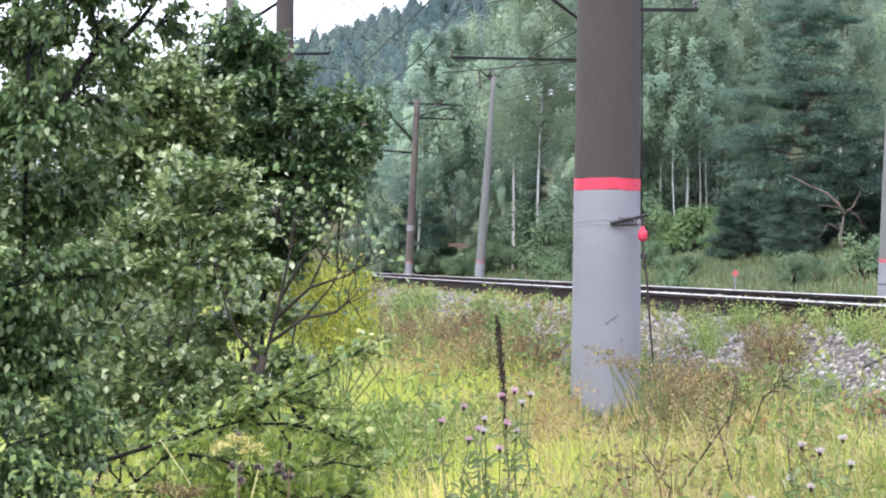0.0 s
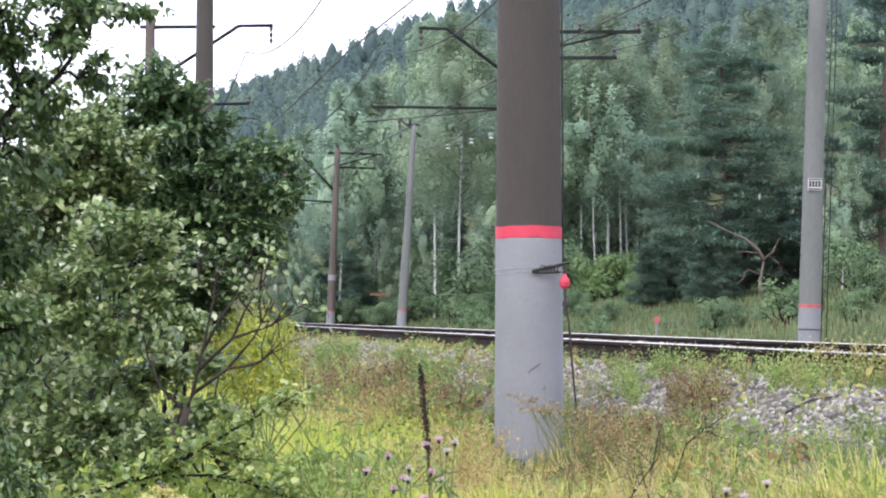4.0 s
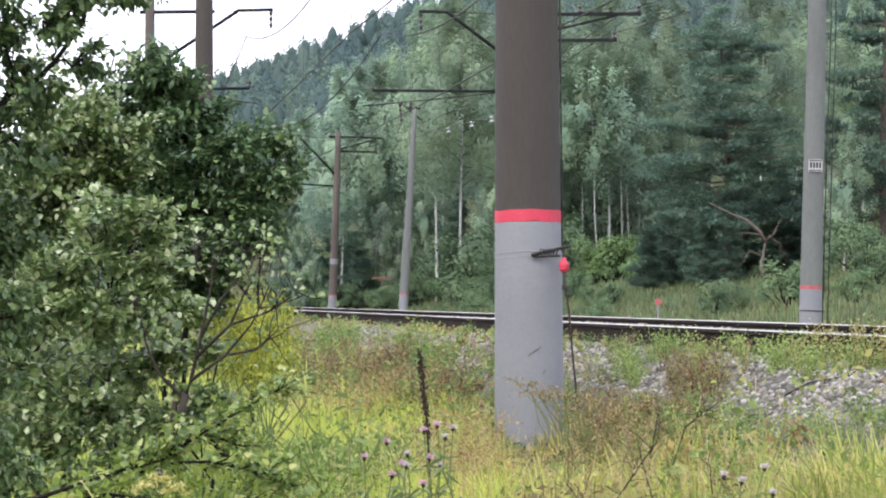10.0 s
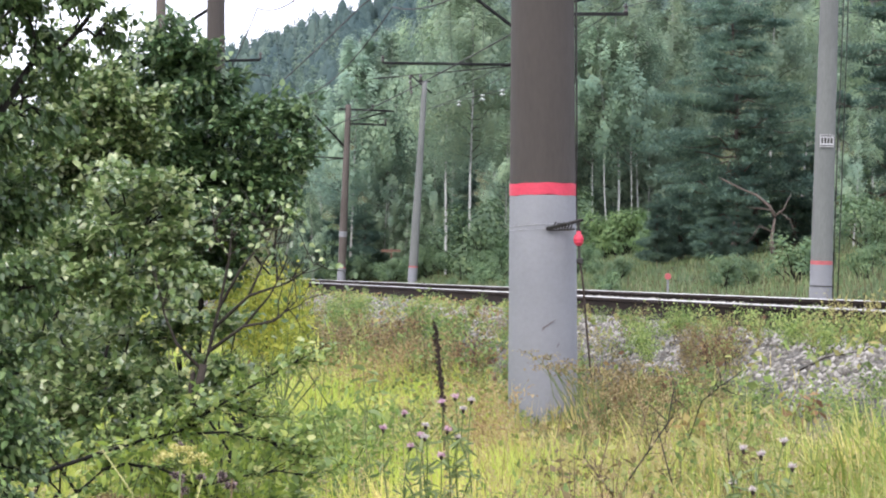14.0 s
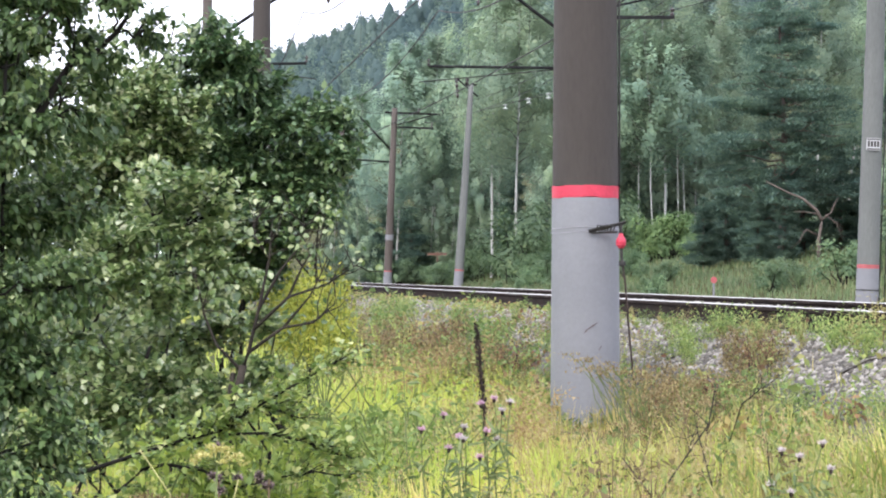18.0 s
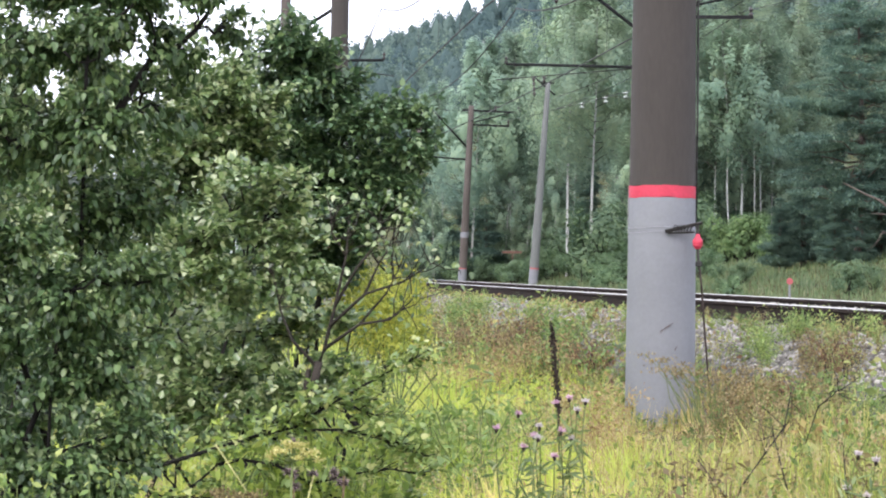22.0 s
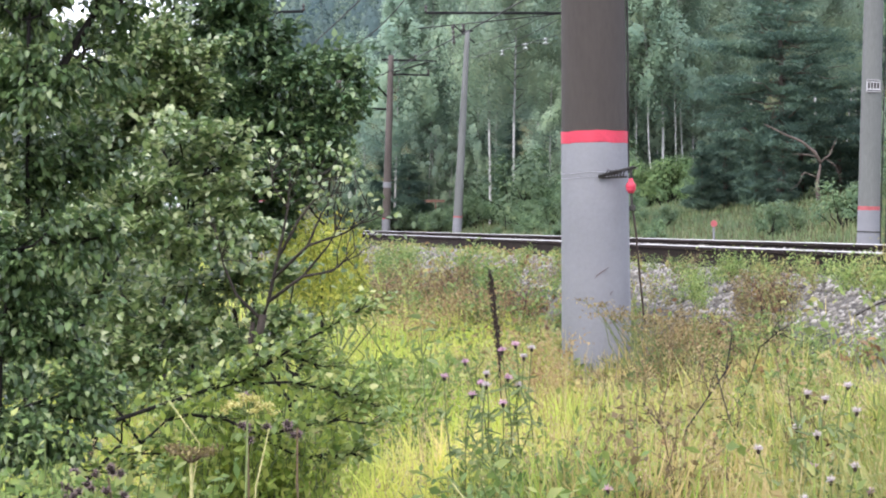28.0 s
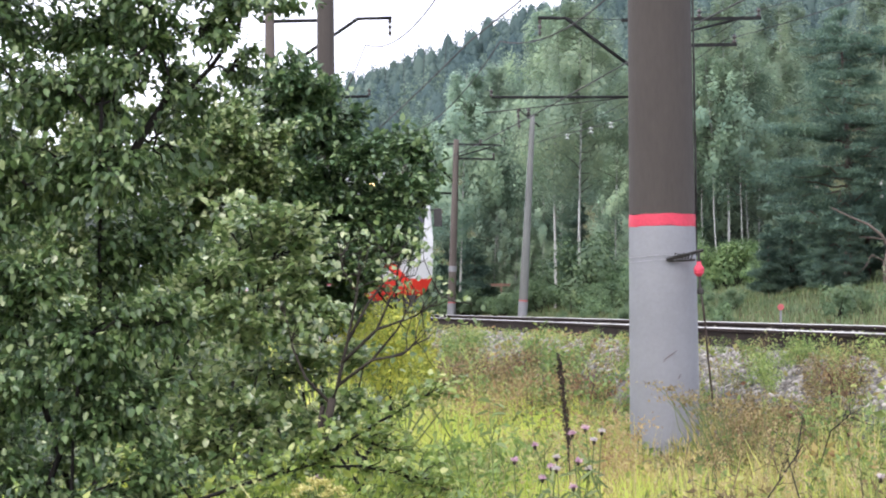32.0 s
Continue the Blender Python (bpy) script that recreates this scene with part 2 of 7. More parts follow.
# Pine and spruce needles are lightened and blued to stand for haze.
LEAF_PINE = foliage("haze_tinted_pine_tuft", [(0.0, (0.1, 0.164, 0.145)), (0.6, (0.138, 0.216, 0.175)), (1.0, (0.195, 0.278, 0.2))], 0.8, 0.32, spread=0.15, patch=0.5, shine=0.2)
# Blue of the distant air is painted into the hill conifers' colour.
LEAF_HILL = foliage("haze_tinted_hill_conifer", [(0.0, (0.0694, 0.108, 0.116)), (0.6, (0.0898, 0.135, 0.134)), (1.0, (0.114, 0.162, 0.148))], 0.9, 0.25, patch=0.02, shine=0.2)
# The far bushes' green has extra blue painted in for haze.
LEAF_BUSH = foliage("haze_tinted_bush_leaf", [(0.0, (0.0893, 0.152, 0.083)), (0.6, (0.128, 0.203, 0.102)), (1.0, (0.189, 0.263, 0.128))], 0.7, 0.4, spread=0.25, patch=0.6)
LEAF_FRESH = foliage("fresh_bush_leaf", [(0.0, (0.125, 0.215, 0.087)), (0.6, (0.17, 0.27, 0.105)), (1.0, (0.235, 0.325, 0.135))], 0.7, 0.42, spread=0.2, patch=0.6)
GRASS = foliage("meadow_grass", [(0.0, (0.343, 0.453, 0.084)), (0.5, (0.478, 0.557, 0.121)), (0.8, (0.608, 0.577, 0.179)), (1.0, (0.707, 0.582, 0.294))], 0.6, 0.45, patch=0.5, drift=1.1)
LUSH_GRASS = foliage("lush_grass_blade", [(0.0, (0.229, 0.348, 0.063)), (0.5, (0.354, 0.468, 0.0945)), (1.0, (0.541, 0.557, 0.158))], 0.6, 0.45, patch=0.8, drift=1.3)
# Verge grass beyond the tracks: haze added as blue in the blades.
FAR_GRASS = foliage("haze_tinted_verge_blade", [(0.0, (0.105, 0.16, 0.0759)), (0.6, (0.155, 0.21, 0.0943)), (1.0, (0.23, 0.24, 0.132))], 0.7, 0.4, patch=0.3)
DRY_GRASS = foliage("straw_grass", [(0.0, (0.29, 0.27, 0.088)), (0.5, (0.47, 0.39, 0.15)), (1.0, (0.6, 0.46, 0.27))], 0.7, 0.4, patch=0.8, drift=1.6)
SEED_GRASS = foliage("seeding_grass", [(0.0, (0.27, 0.19, 0.1)), (0.5, (0.42, 0.33, 0.17)), (1.0, (0.55, 0.47, 0.26))], 0.8, 0.35)
RUST_GRASS = foliage("rusty_grass_plume", [(0.0, (0.2, 0.127, 0.056)), (0.5, (0.36, 0.248, 0.115)), (1.0, (0.5, 0.389, 0.2))], 0.8, 0.4)
WEED_RED = foliage("reddish_dry_weed", [(0.0, (0.08, 0.057, 0.03)), (0.5, (0.19, 0.145, 0.063)), (1.0, (0.34, 0.287, 0.12))], 0.8, 0.3)
DOCK_SEED = foliage("rust_brown_dock_seed", [(0.0, (0.07, 0.035, 0.02)), (0.5, (0.18, 0.098, 0.053)), (1.0, (0.33, 0.205, 0.11))], 0.8, 0.3)
LIME = foliage("yellow_green_weed_leaf", [(0.0, (0.22, 0.31, 0.06)), (0.6, (0.34, 0.43, 0.085)), (1.0, (0.5, 0.54, 0.14))], 0.6, 0.45)
WEED_GREEN = foliage("weed_leaf", [(0.0, (0.085, 0.15, 0.038)), (0.6, (0.165, 0.245, 0.068)), (1.0, (0.3, 0.33, 0.1))], 0.6, 0.4)
LEAF_HAW = foliage("hawthorn_leaf", [(0.0, (0.104, 0.168, 0.0447)), (0.5, (0.208, 0.291, 0.0765)), (0.82, (0.337, 0.414, 0.114)), (1.0, (0.544, 0.538, 0.217))], 0.35, 0.35)
WEED_FRESH = foliage("feathery_weed_leaf", [(0.0, (0.14, 0.225, 0.06)), (0.6, (0.24, 0.33, 0.09)), (1.0, (0.4, 0.43, 0.14))], 0.6, 0.4)
BANK_HERB = foliage("embankment_herb_leaf", [(0.0, (0.07, 0.105, 0.032)), (0.3, (0.165, 0.205, 0.058)), (0.55, (0.32, 0.31, 0.11)), (0.72, (0.33, 0.225, 0.10)), (0.86, (0.22, 0.118, 0.07)), (1.0, (0.12, 0.066, 0.045))], 0.7, 0.35, patch=1.2, drift=1.6)
BANK_GRASS = foliage("embankment_grass_blade", [(0.0, (0.137, 0.21, 0.05)), (0.5, (0.273, 0.33, 0.08)), (1.0, (0.525, 0.44, 0.2))], 0.6, 0.4, patch=0.9, drift=1.3)
THISTLE_LEAF = foliage("thistle_leaf", [(0.0, (0.12, 0.17, 0.07)), (0.6, (0.2, 0.26, 0.1)), (1.0, (0.32, 0.36, 0.17))], 0.6, 0.4)
GOLD = foliage("goldenrod_floret", [(0.0, (0.217, 0.278, 0.0522)), (0.6, (0.392, 0.418, 0.0696)), (1.0, (0.539, 0.505, 0.087))], 0.7, 0.4)
OCHRE = foliage("yellowed_leaf", [(0.0, (0.24, 0.25, 0.08)), (1.0, (0.40, 0.35, 0.14))], 0.7, 0.4)
PURPLE = foliage("thistle_floret", [(0.0, (0.504, 0.294, 0.412)), (1.0, (0.739, 0.525, 0.608))], 0.8, 0.4)
DOWN = foliage("thistle_down", [(0.0, (0.52, 0.44, 0.46)), (1.0, (0.74, 0.68, 0.68))], 0.9, 0.4)
BURR = foliage("burdock_burr", [(0.0, (0.17, 0.12, 0.12)), (1.0, (0.36, 0.27, 0.27))], 0.9, 0.3)
STRAW = surface("pale_straw", (0.38, 0.36, 0.14), (0.5, 0.47, 0.22), 0.8, scale=8, fine=60)
HERB = foliage("meadow_herb_leaf", [(0.0, (0.065, 0.115, 0.03)), (0.5, (0.19, 0.25, 0.064)), (0.78, (0.389, 0.38, 0.137)), (0.92, (0.475, 0.34, 0.168)), (1.0, (0.389, 0.22, 0.126))], 0.6, 0.4, drift=1.7)


# ---- mesh helpers ----
class Bag:
    """Collects vertices, faces and material slots for one mesh."""

    def __init__(self):
        self.v, self.f, self.m = [], [], []

    def add(self, verts, faces, slot=0):
        n = len(self.v)
        self.v.extend(tuple(p) for p in verts)
        self.f.extend(tuple(i + n for i in f) for f in faces)
        self.m.extend([slot] * len(faces))

    def mesh(self, name, mats, smooth=False):
        me = bpy.data.meshes.new(name)
        me.from_pydata(self.v, [], self.f)
        for mt in mats:
            me.materials.append(mt)
        if len(mats) > 1:
            me.polygons.foreach_set("material_index", self.m)
        if smooth:
            me.polygons.foreach_set("use_smooth", [True] * len(self.f))
        me.update()
        return me


def put(name, me, parent=None, label="", at=None, category="", group="", kind=""):
    ob = new(name, me)
    if parent is not None:
        ob.parent = parent
    if at is not None:
        ob.matrix_basis = at
    return tagged(ob, label, category, group, kind)


def part(name, bag, mats, parent, label="", smooth=False):
    """One mesh object under a thing or a part."""
    mats = mats if isinstance(mats, (list, tuple)) else [mats]
    return put(name, bag.mesh(name, mats, smooth), parent, label)


def thing(name, at, label, category, group="", kind=""):
    """An empty at a thing's base that holds its parts."""
    ob = new(name)
    ob.empty_display_size = 0.2
    ob.matrix_basis = at
    return tagged(ob, label, category, group, kind)


def tube(bag, pts, radii, sides=6, slot=0, caps=True):
    pts = [Vector(p) for p in pts]
    if not isinstance(radii, (list, tuple)):
        radii = [radii] * len(pts)
    rings, up = [], Vector((0.13, 0.29, 0.95))
    for i, p in enumerate(pts):
        d = (pts[min(i + 1, len(pts) - 1)] - pts[max(i - 1, 0)]).normalized()
        a = d.cross(up if abs(d.dot(up)) < 0.95 else Vector((1, 0, 0))).normalized()
        b = d.cross(a)
        rings.append([p + (a * math.cos(k * math.tau / sides) + b * math.sin(k * math.tau / sides)) * radii[i] for k in range(sides)])
    verts = [v for r in rings for v in r]
    faces = []
    for i in range(len(pts) - 1):
        for k in range(sides):
            k2 = (k + 1) % sides
            faces.append((i * sides + k, i * sides + k2, (i + 1) * sides + k2, (i + 1) * sides + k))
    if caps:
        faces.append(tuple(range(sides))[::-1])
        faces.append(tuple((len(pts) - 1) * sides + k for k in range(sides)))
    bag.add(verts, faces, slot)


def box(bag, lo, hi, slot=0, turn=None, bevel=0.0):
    """A box with its upper edges chamfered by bevel."""
    (x0, y0, z0), (x1, y1, z1) = lo, hi
    e = bevel
    v = [(x0, y0, z0), (x1, y0, z0), (x1, y1, z0), (x0, y1, z0)]
    f = [(3, 2, 1, 0)]
    if e:
        v += [(x0, y0, z1 - e), (x1, y0, z1 - e), (x1, y1, z1 - e), (x0, y1, z1 - e)]
        v += [(x0 + e, y0 + e, z1), (x1 - e, y0 + e, z1), (x1 - e, y1 - e, z1), (x0 + e, y1 - e, z1)]
        for b in (0, 4):
            f += [(b + k, b + (k + 1) % 4, b + 4 + (k + 1) % 4, b + 4 + k) for k in range(4)]
        f.append((8, 9, 10, 11))
    else:
        v += [(x0, y0, z1), (x1, y0, z1), (x1, y1, z1), (x0, y1, z1)]
        f += [(k, (k + 1) % 4, 4 + (k + 1) % 4, 4 + k) for k in range(4)] + [(4, 5, 6, 7)]
    if turn is not None:
        v = [turn @ Vector(p) for p in v]
    bag.add(v, f, slot)


def lathe(bag, profile, at=(0, 0, 0), sides=20, slot=0):
    """A body of revolution about a vertical axis; profile: (radius, height) from bottom to top."""
    v, f = [], []
    for r, z in profile:
        for k in range(sides):
            a = k * math.tau / sides
            v.append((at[0] + r * math.cos(a), at[1] + r * math.sin(a), at[2] + z))
    for i in range(len(profile) - 1):
        for k in range(sides):
            k2 = (k + 1) % sides
            f.append((i * sides + k, i * sides + k2, (i + 1) * sides + k2, (i + 1) * sides + k))
    f.append(tuple(range(sides))[::-1])
    f.append(tuple((len(profile) - 1) * sides + k for k in range(sides)))
    bag.add(v, f, slot)


def quick_mesh(name, verts, tris, mats, slots=None, smooth=False):
    """A mesh of triangles from arrays."""
    verts, tris = np.asarray(verts, np.float32), np.asarray(tris, np.int32)
    me = bpy.data.meshes.new(name)
    me.vertices.add(len(verts))
    me.vertices.foreach_set("co", verts.ravel())
    me.loops.add(tris.size)
    me.loops.foreach_set("vertex_index", tris.ravel())
    me.polygons.add(len(tris))
    me.polygons.foreach_set("loop_start", np.arange(0, tris.size, 3, dtype=np.int32))
    for mt in mats if isinstance(mats, (list, tuple)) else [mats]:
        me.materials.append(mt)
    if slots is not None:
        me.polygons.foreach_set("material_index", np.asarray(slots, np.int32))
    me.update(calc_edges=True)
    me.validate()
    return me


def unit(a):
    return a / np.maximum(np.linalg.norm(a, axis=1, keepdims=True), 1e-9)


def leaf_arrays(places, length, width, rng, ways=None, flat=0.5, fold=0.18, sag=0.0):
    """Folded lozenge leaves, four vertices and two triangles each. ways: the directions in which they point."""
    n = len(places)
    length = np.broadcast_to(np.asarray(length, float), (n,))[:, None]
    width = np.broadcast_to(np.asarray(width, float), (n,))[:, None]
    t = rng.normal(size=(n, 3)) * (0.9 if ways is not None else 1.0)
    if ways is not None:
        t = t * 0.55 + ways
    t[:, 2] -= sag
    t = unit(t)
    nrm = rng.normal(size=(n, 3)) * (1 - flat)
    nrm[:, 2] += flat * 1.6
    b = unit(np.cross(nrm, t))
    nn = np.cross(t, b)
    p = np.asarray(places, float)
    v = np.empty((n, 4, 3))
    v[:, 0] = p
    v[:, 1] = p + t * length * 0.45 - b * width * 0.5 + nn * width * fold
    v[:, 2] = p + t * length
    v[:, 3] = p + t * length * 0.45 + b * width * 0.5 + nn * width * fold
    base = (np.arange(n) * 4)[:, None]
    f = np.concatenate([base + np.array([[0, 2, 1]]), base + np.array([[0, 3, 2]])], axis=1).reshape(-1, 3)
    return v.reshape(-1, 3), f


def join_arrays(items):
    vs, fs, n = [], [], 0
    for v, f in items:
        vs.append(v)
        fs.append(np.asarray(f) + n)
        n += len(v)
    return np.concatenate(vs), np.concatenate(fs)


def blade_arrays(roots, height, width, rng, lean=0.35):
    """Grass blades bent over, five vertices and three triangles each."""
    n = len(roots)
    a = rng.uniform(0, math.tau, n)
    side = np.stack([np.cos(a), np.sin(a), np.zeros(n)], 1)
    bend = np.stack([-np.sin(a), np.cos(a), np.zeros(n)], 1) * rng.normal(0, lean, n)[:, None] + rng.normal(0, 0.12, (n, 3))
    bend[:, 2] = 0
    h = np.broadcast_to(np.asarray(height, float), (n,))[:, None]
    w = np.broadcast_to(np.asarray(width, float), (n,))[:, None]
    up = np.array([[0, 0, 1.0]])
    v = np.empty((n, 5, 3))
    v[:, 0], v[:, 1] = roots - side * w * 0.5, roots + side * w * 0.5
    mid = roots + up * h * 0.55 + bend * h * 0.35
    v[:, 2], v[:, 3] = mid - side * w * 0.42, mid + side * w * 0.42
    v[:, 4] = roots + up * h * (1 - 0.25 * np.linalg.norm(bend, axis=1, keepdims=True)) + bend * h
    base = (np.arange(n) * 5)[:, None]
    f = np.concatenate([base + np.array([[0, 1, 3]]), base + np.array([[0, 3, 2]]), base + np.array([[2, 3, 4]])], axis=1).reshape(-1, 3)
    return v.reshape(-1, 3), f


# ---- the lie of the land ----
RAIL_TOP = 1.331


def line_x(y):
    """The centre line of the nearer track."""
    return 3.7 - 0.1586 * (y - 16.4)


def lerp_table(u, table):
    xs, ys = zip(*table)
    return np.interp(u, xs, ys)


def step(a, b, x):
    t = np.clip((x - a) / (b - a), 0, 1)
    return t * t * (3 - 2 * t)


LAND = [(-80, -0.6), (-20, -0.1), (-9, 0.0), (-5.6, 0.15), (-4.2, 0.42), (-3.1, 0.61), (-2.8, 0.58), (2.6, 0.60), (3.0, 0.66),
        (5.0, 0.55), (9.5, 0.75), (22, 2.6), (45, 6.0), (120, 10.0)]


def land(x, y):
    """Height of the ground; arrays or numbers."""
    x, y = np.asarray(x, float), np.asarray(y, float)
    u = x - line_x(y)
    near = lerp_table(u, LAND)
    bearing = x / np.maximum(y, 40)
    ridge = np.clip(82.2 + 265 * bearing, 14, 118)
    hill = ridge * np.clip((y - 125) / 735, 0, 1) ** 1.8 * step(6, 24 + 0.02 * y, u)
    rough = 0.05 * np.sin(x * 1.7 + 0.6 * y) * np.sin(y * 1.1) * (1 - step(-3.6, -2.9, u))
    return near + hill + rough


def height(x, y):
    return float(land(x, y))


# ---- ground: one sheet to the horizon ----
def build_ground():
    xs = np.unique(np.concatenate([-np.geomspace(20, 1500, 26), np.arange(-20, 14.01, 0.28), np.geomspace(14, 1500, 40)]))
    ys = np.unique(np.concatenate([-np.geomspace(3, 400, 14), np.arange(-3, 42, 0.35), np.geomspace(42, 2600, 90)]))
    gx, gy = np.meshgrid(xs, ys)
    gz = land(gx, gy)
    verts = np.stack([gx, gy, gz], -1).reshape(-1, 3)
    nx, ny = len(xs), len(ys)
    i = (np.arange(ny - 1)[:, None] * nx + np.arange(nx - 1)[None, :]).reshape(-1)
    tris = np.concatenate([np.stack([i, i + 1, i + nx + 1], 1), np.stack([i, i + nx + 1, i + nx], 1)])
    me = quick_mesh("ground", verts, tris, SOIL)
    me.polygons.foreach_set("use_smooth", [True] * len(me.polygons))
    put("ground", me, label="grassy trackside soil rising to a wooded hill", category="ground", kind="structure")


build_ground()


def sweep(bag, profile, offset, ys, top, slots=None):
    """A profile of (across, up) points drawn along the track's line at that offset from its centre."""
    n = len(profile)
    verts, faces, ms = [], [], []
    for y in ys:
        c, sl = float(line_x(y)), float(line_x(y + 0.5) - line_x(y - 0.5))
        k = 1 / math.hypot(1, sl)
        for a, h in profile:
            s = offset + a
            verts.append((c + s * k, y - s * sl * k, top + h))
    for i in range(len(ys) - 1):
        for k in range(n):
            k2 = (k + 1) % n
            faces.append((i * n + k, i * n + k2, (i + 1) * n + k2, (i + 1) * n + k))
            ms.append(slots[k] if slots else 0)
    faces.append(tuple(range(n))[::-1])
    faces.append(tuple((len(ys) - 1) * n + k for k in range(n)))
    ms += [0, 0]
    n0 = len(bag.v)
    bag.v += verts
    bag.f += [tuple(j + n0 for j in f) for f in faces]
    bag.m += ms


RAIL_PROFILE = [(-0.075, -0.18), (0.075, -0.18), (0.075, -0.165), (0.012, -0.14), (0.012, -0.045), (0.037, -0.035), (0.037, -0.006), (0.028, 0.0),
                (-0.028, 0.0), (-0.037, -0.006), (-0.037, -0.035), (-0.012, -0.045), (-0.012, -0.14), (-0.075, -0.165)]
RAIL_SLOTS = [0, 0, 0, 0, 0, 0, 1, 1, 1, 0, 0, 0, 0, 0]


def track_frame(y, offset=0.0):
    """A point on a track's centre and the turn of the line there."""
    sl = float(line_x(y + 0.5) - line_x(y - 0.5))
    k = 1 / math.hypot(1, sl)
    return float(line_x(y)) + offset * k, y - offset * sl * k, math.degrees(math.atan(-sl))


def build_ballast():
    bag = Bag()
    prof = [(-2.95, -0.75), (-2.9, -0.64), (-2.45, -0.36), (-1.9, -0.20), (-1.4, -0.17), (-1.0, -0.19), (-0.72, -0.17), (-0.6, -0.075), (0.6, -0.075), (0.72, -0.17), (1.45, -0.2), (1.9, -0.3), (2.7, -0.62), (2.8, -0.8)]
    sweep(bag, prof, 0.0, list(np.arange(-12, 60, 1.0)) + list(np.geomspace(60, 680, 40)), RAIL_TOP)
    put("ballast", bag.mesh("ballast", [BALLAST]), label="pale crushed-stone ballast bed under the tracks", category="track bed", kind="structure")
    # loose stones on the shoulder
    rng = np.random.default_rng(5)
    bv = np.array([(1, 0, 0.2), (0.1, 1, -0.1), (-1, 0.1, 0.1), (0, -1, 0.15), (0.15, 0.1, 0.9), (0, 0, -0.9)])
    bf = np.array([(0, 1, 4), (1, 2, 4), (2, 3, 4), (3, 0, 4), (1, 0, 5), (2, 1, 5), (3, 2, 5), (0, 3, 5)])
    n = 38000
    y = 9 + 33 * rng.random(n) ** 1.5
    u = np.where(rng.random(n) < 0.8, rng.uniform(-2.75, -1.1, n), rng.uniform(-0.62, 0.62, n))
    x = line_x(y) + u
    surf = np.interp(u, [p[0] for p in prof[1:13]], [RAIL_TOP + p[1] for p in prof[1:13]])
    z = np.where(u > -2.9, surf, land(x, y))
    s = rng.uniform(0.011, 0.027, n)
    scale = s[:, None] * rng.uniform(0.6, 1.25, (n, 3))
    v = bv[None] * scale[:, None, :] * rng.uniform(0.6, 1.25, (n, len(bv), 1))
    v += np.stack([x, y, z + s * 0.25], 1)[:, None, :]
    f = bf[None] + (np.arange(n) * len(bv))[:, None, None]
    rm = STONE.copy()
    rm.name = "crushed_stone_piece"
    nt = rm.node_tree
    geo = nt.nodes.new("ShaderNodeNewGeometry")
    rr = ramp_node(nt, [(0.0, (0.078, 0.071, 0.061)), (0.4, (0.172, 0.16, 0.138)), (0.8, (0.28, 0.264, 0.233)), (1.0, (0.405, 0.383, 0.343))])
    nt.links.new(geo.outputs["Random Per Island"], rr.inputs[0])
    nt.links.new(rr.outputs[0], nt.nodes["Principled BSDF"].inputs["Base Color"])
    put("gravel", quick_mesh("gravel", v.reshape(-1, 3), f.reshape(-1, 3), rm), label="loose pale grey crushed stones on the embankment shoulder", category="gravel", kind="stuff")


build_ballast()


def build_track(offset, label):
    track = thing("railway_track", pose(0, 0, 0), label, "railway track", kind="structure")
    ys = list(np.arange(-12, 90, 1.5)) + list(np.geomspace(90, 690, 50))
    for side in (-0.795, 0.795):
        bag = Bag()
        sweep(bag, RAIL_PROFILE, offset + side, ys, RAIL_TOP, RAIL_SLOTS)
        part("rail", bag, [RUST, STEEL_TOP], track, "rusty steel rail with a polished head")
    sl = Bag()
    box(sl, (-1.35, -0.13, -0.38), (1.35, 0.13, -0.18), bevel=0.025)
    for side in (-0.795, 0.795):
        box(sl, (side - 0.18, -0.09, -0.182), (side + 0.18, 0.09, -0.165))
        for k in (-0.11, 0.11):
            box(sl, (side + k - 0.022, -0.03, -0.166), (side + k + 0.022, 0.03, -0.12), bevel=0.008)
    me = sl.mesh("sleeper", [SLEEPER])
    for k in range(200):
        x, y, a = track_frame(4.0 + 0.54 * k, offset)
        put("sleeper", me, track, at=pose(x, y, RAIL_TOP, 0, 0, a))
    return track


build_track(0.0, "railway track of rusty rails with shiny heads on dark sleepers")


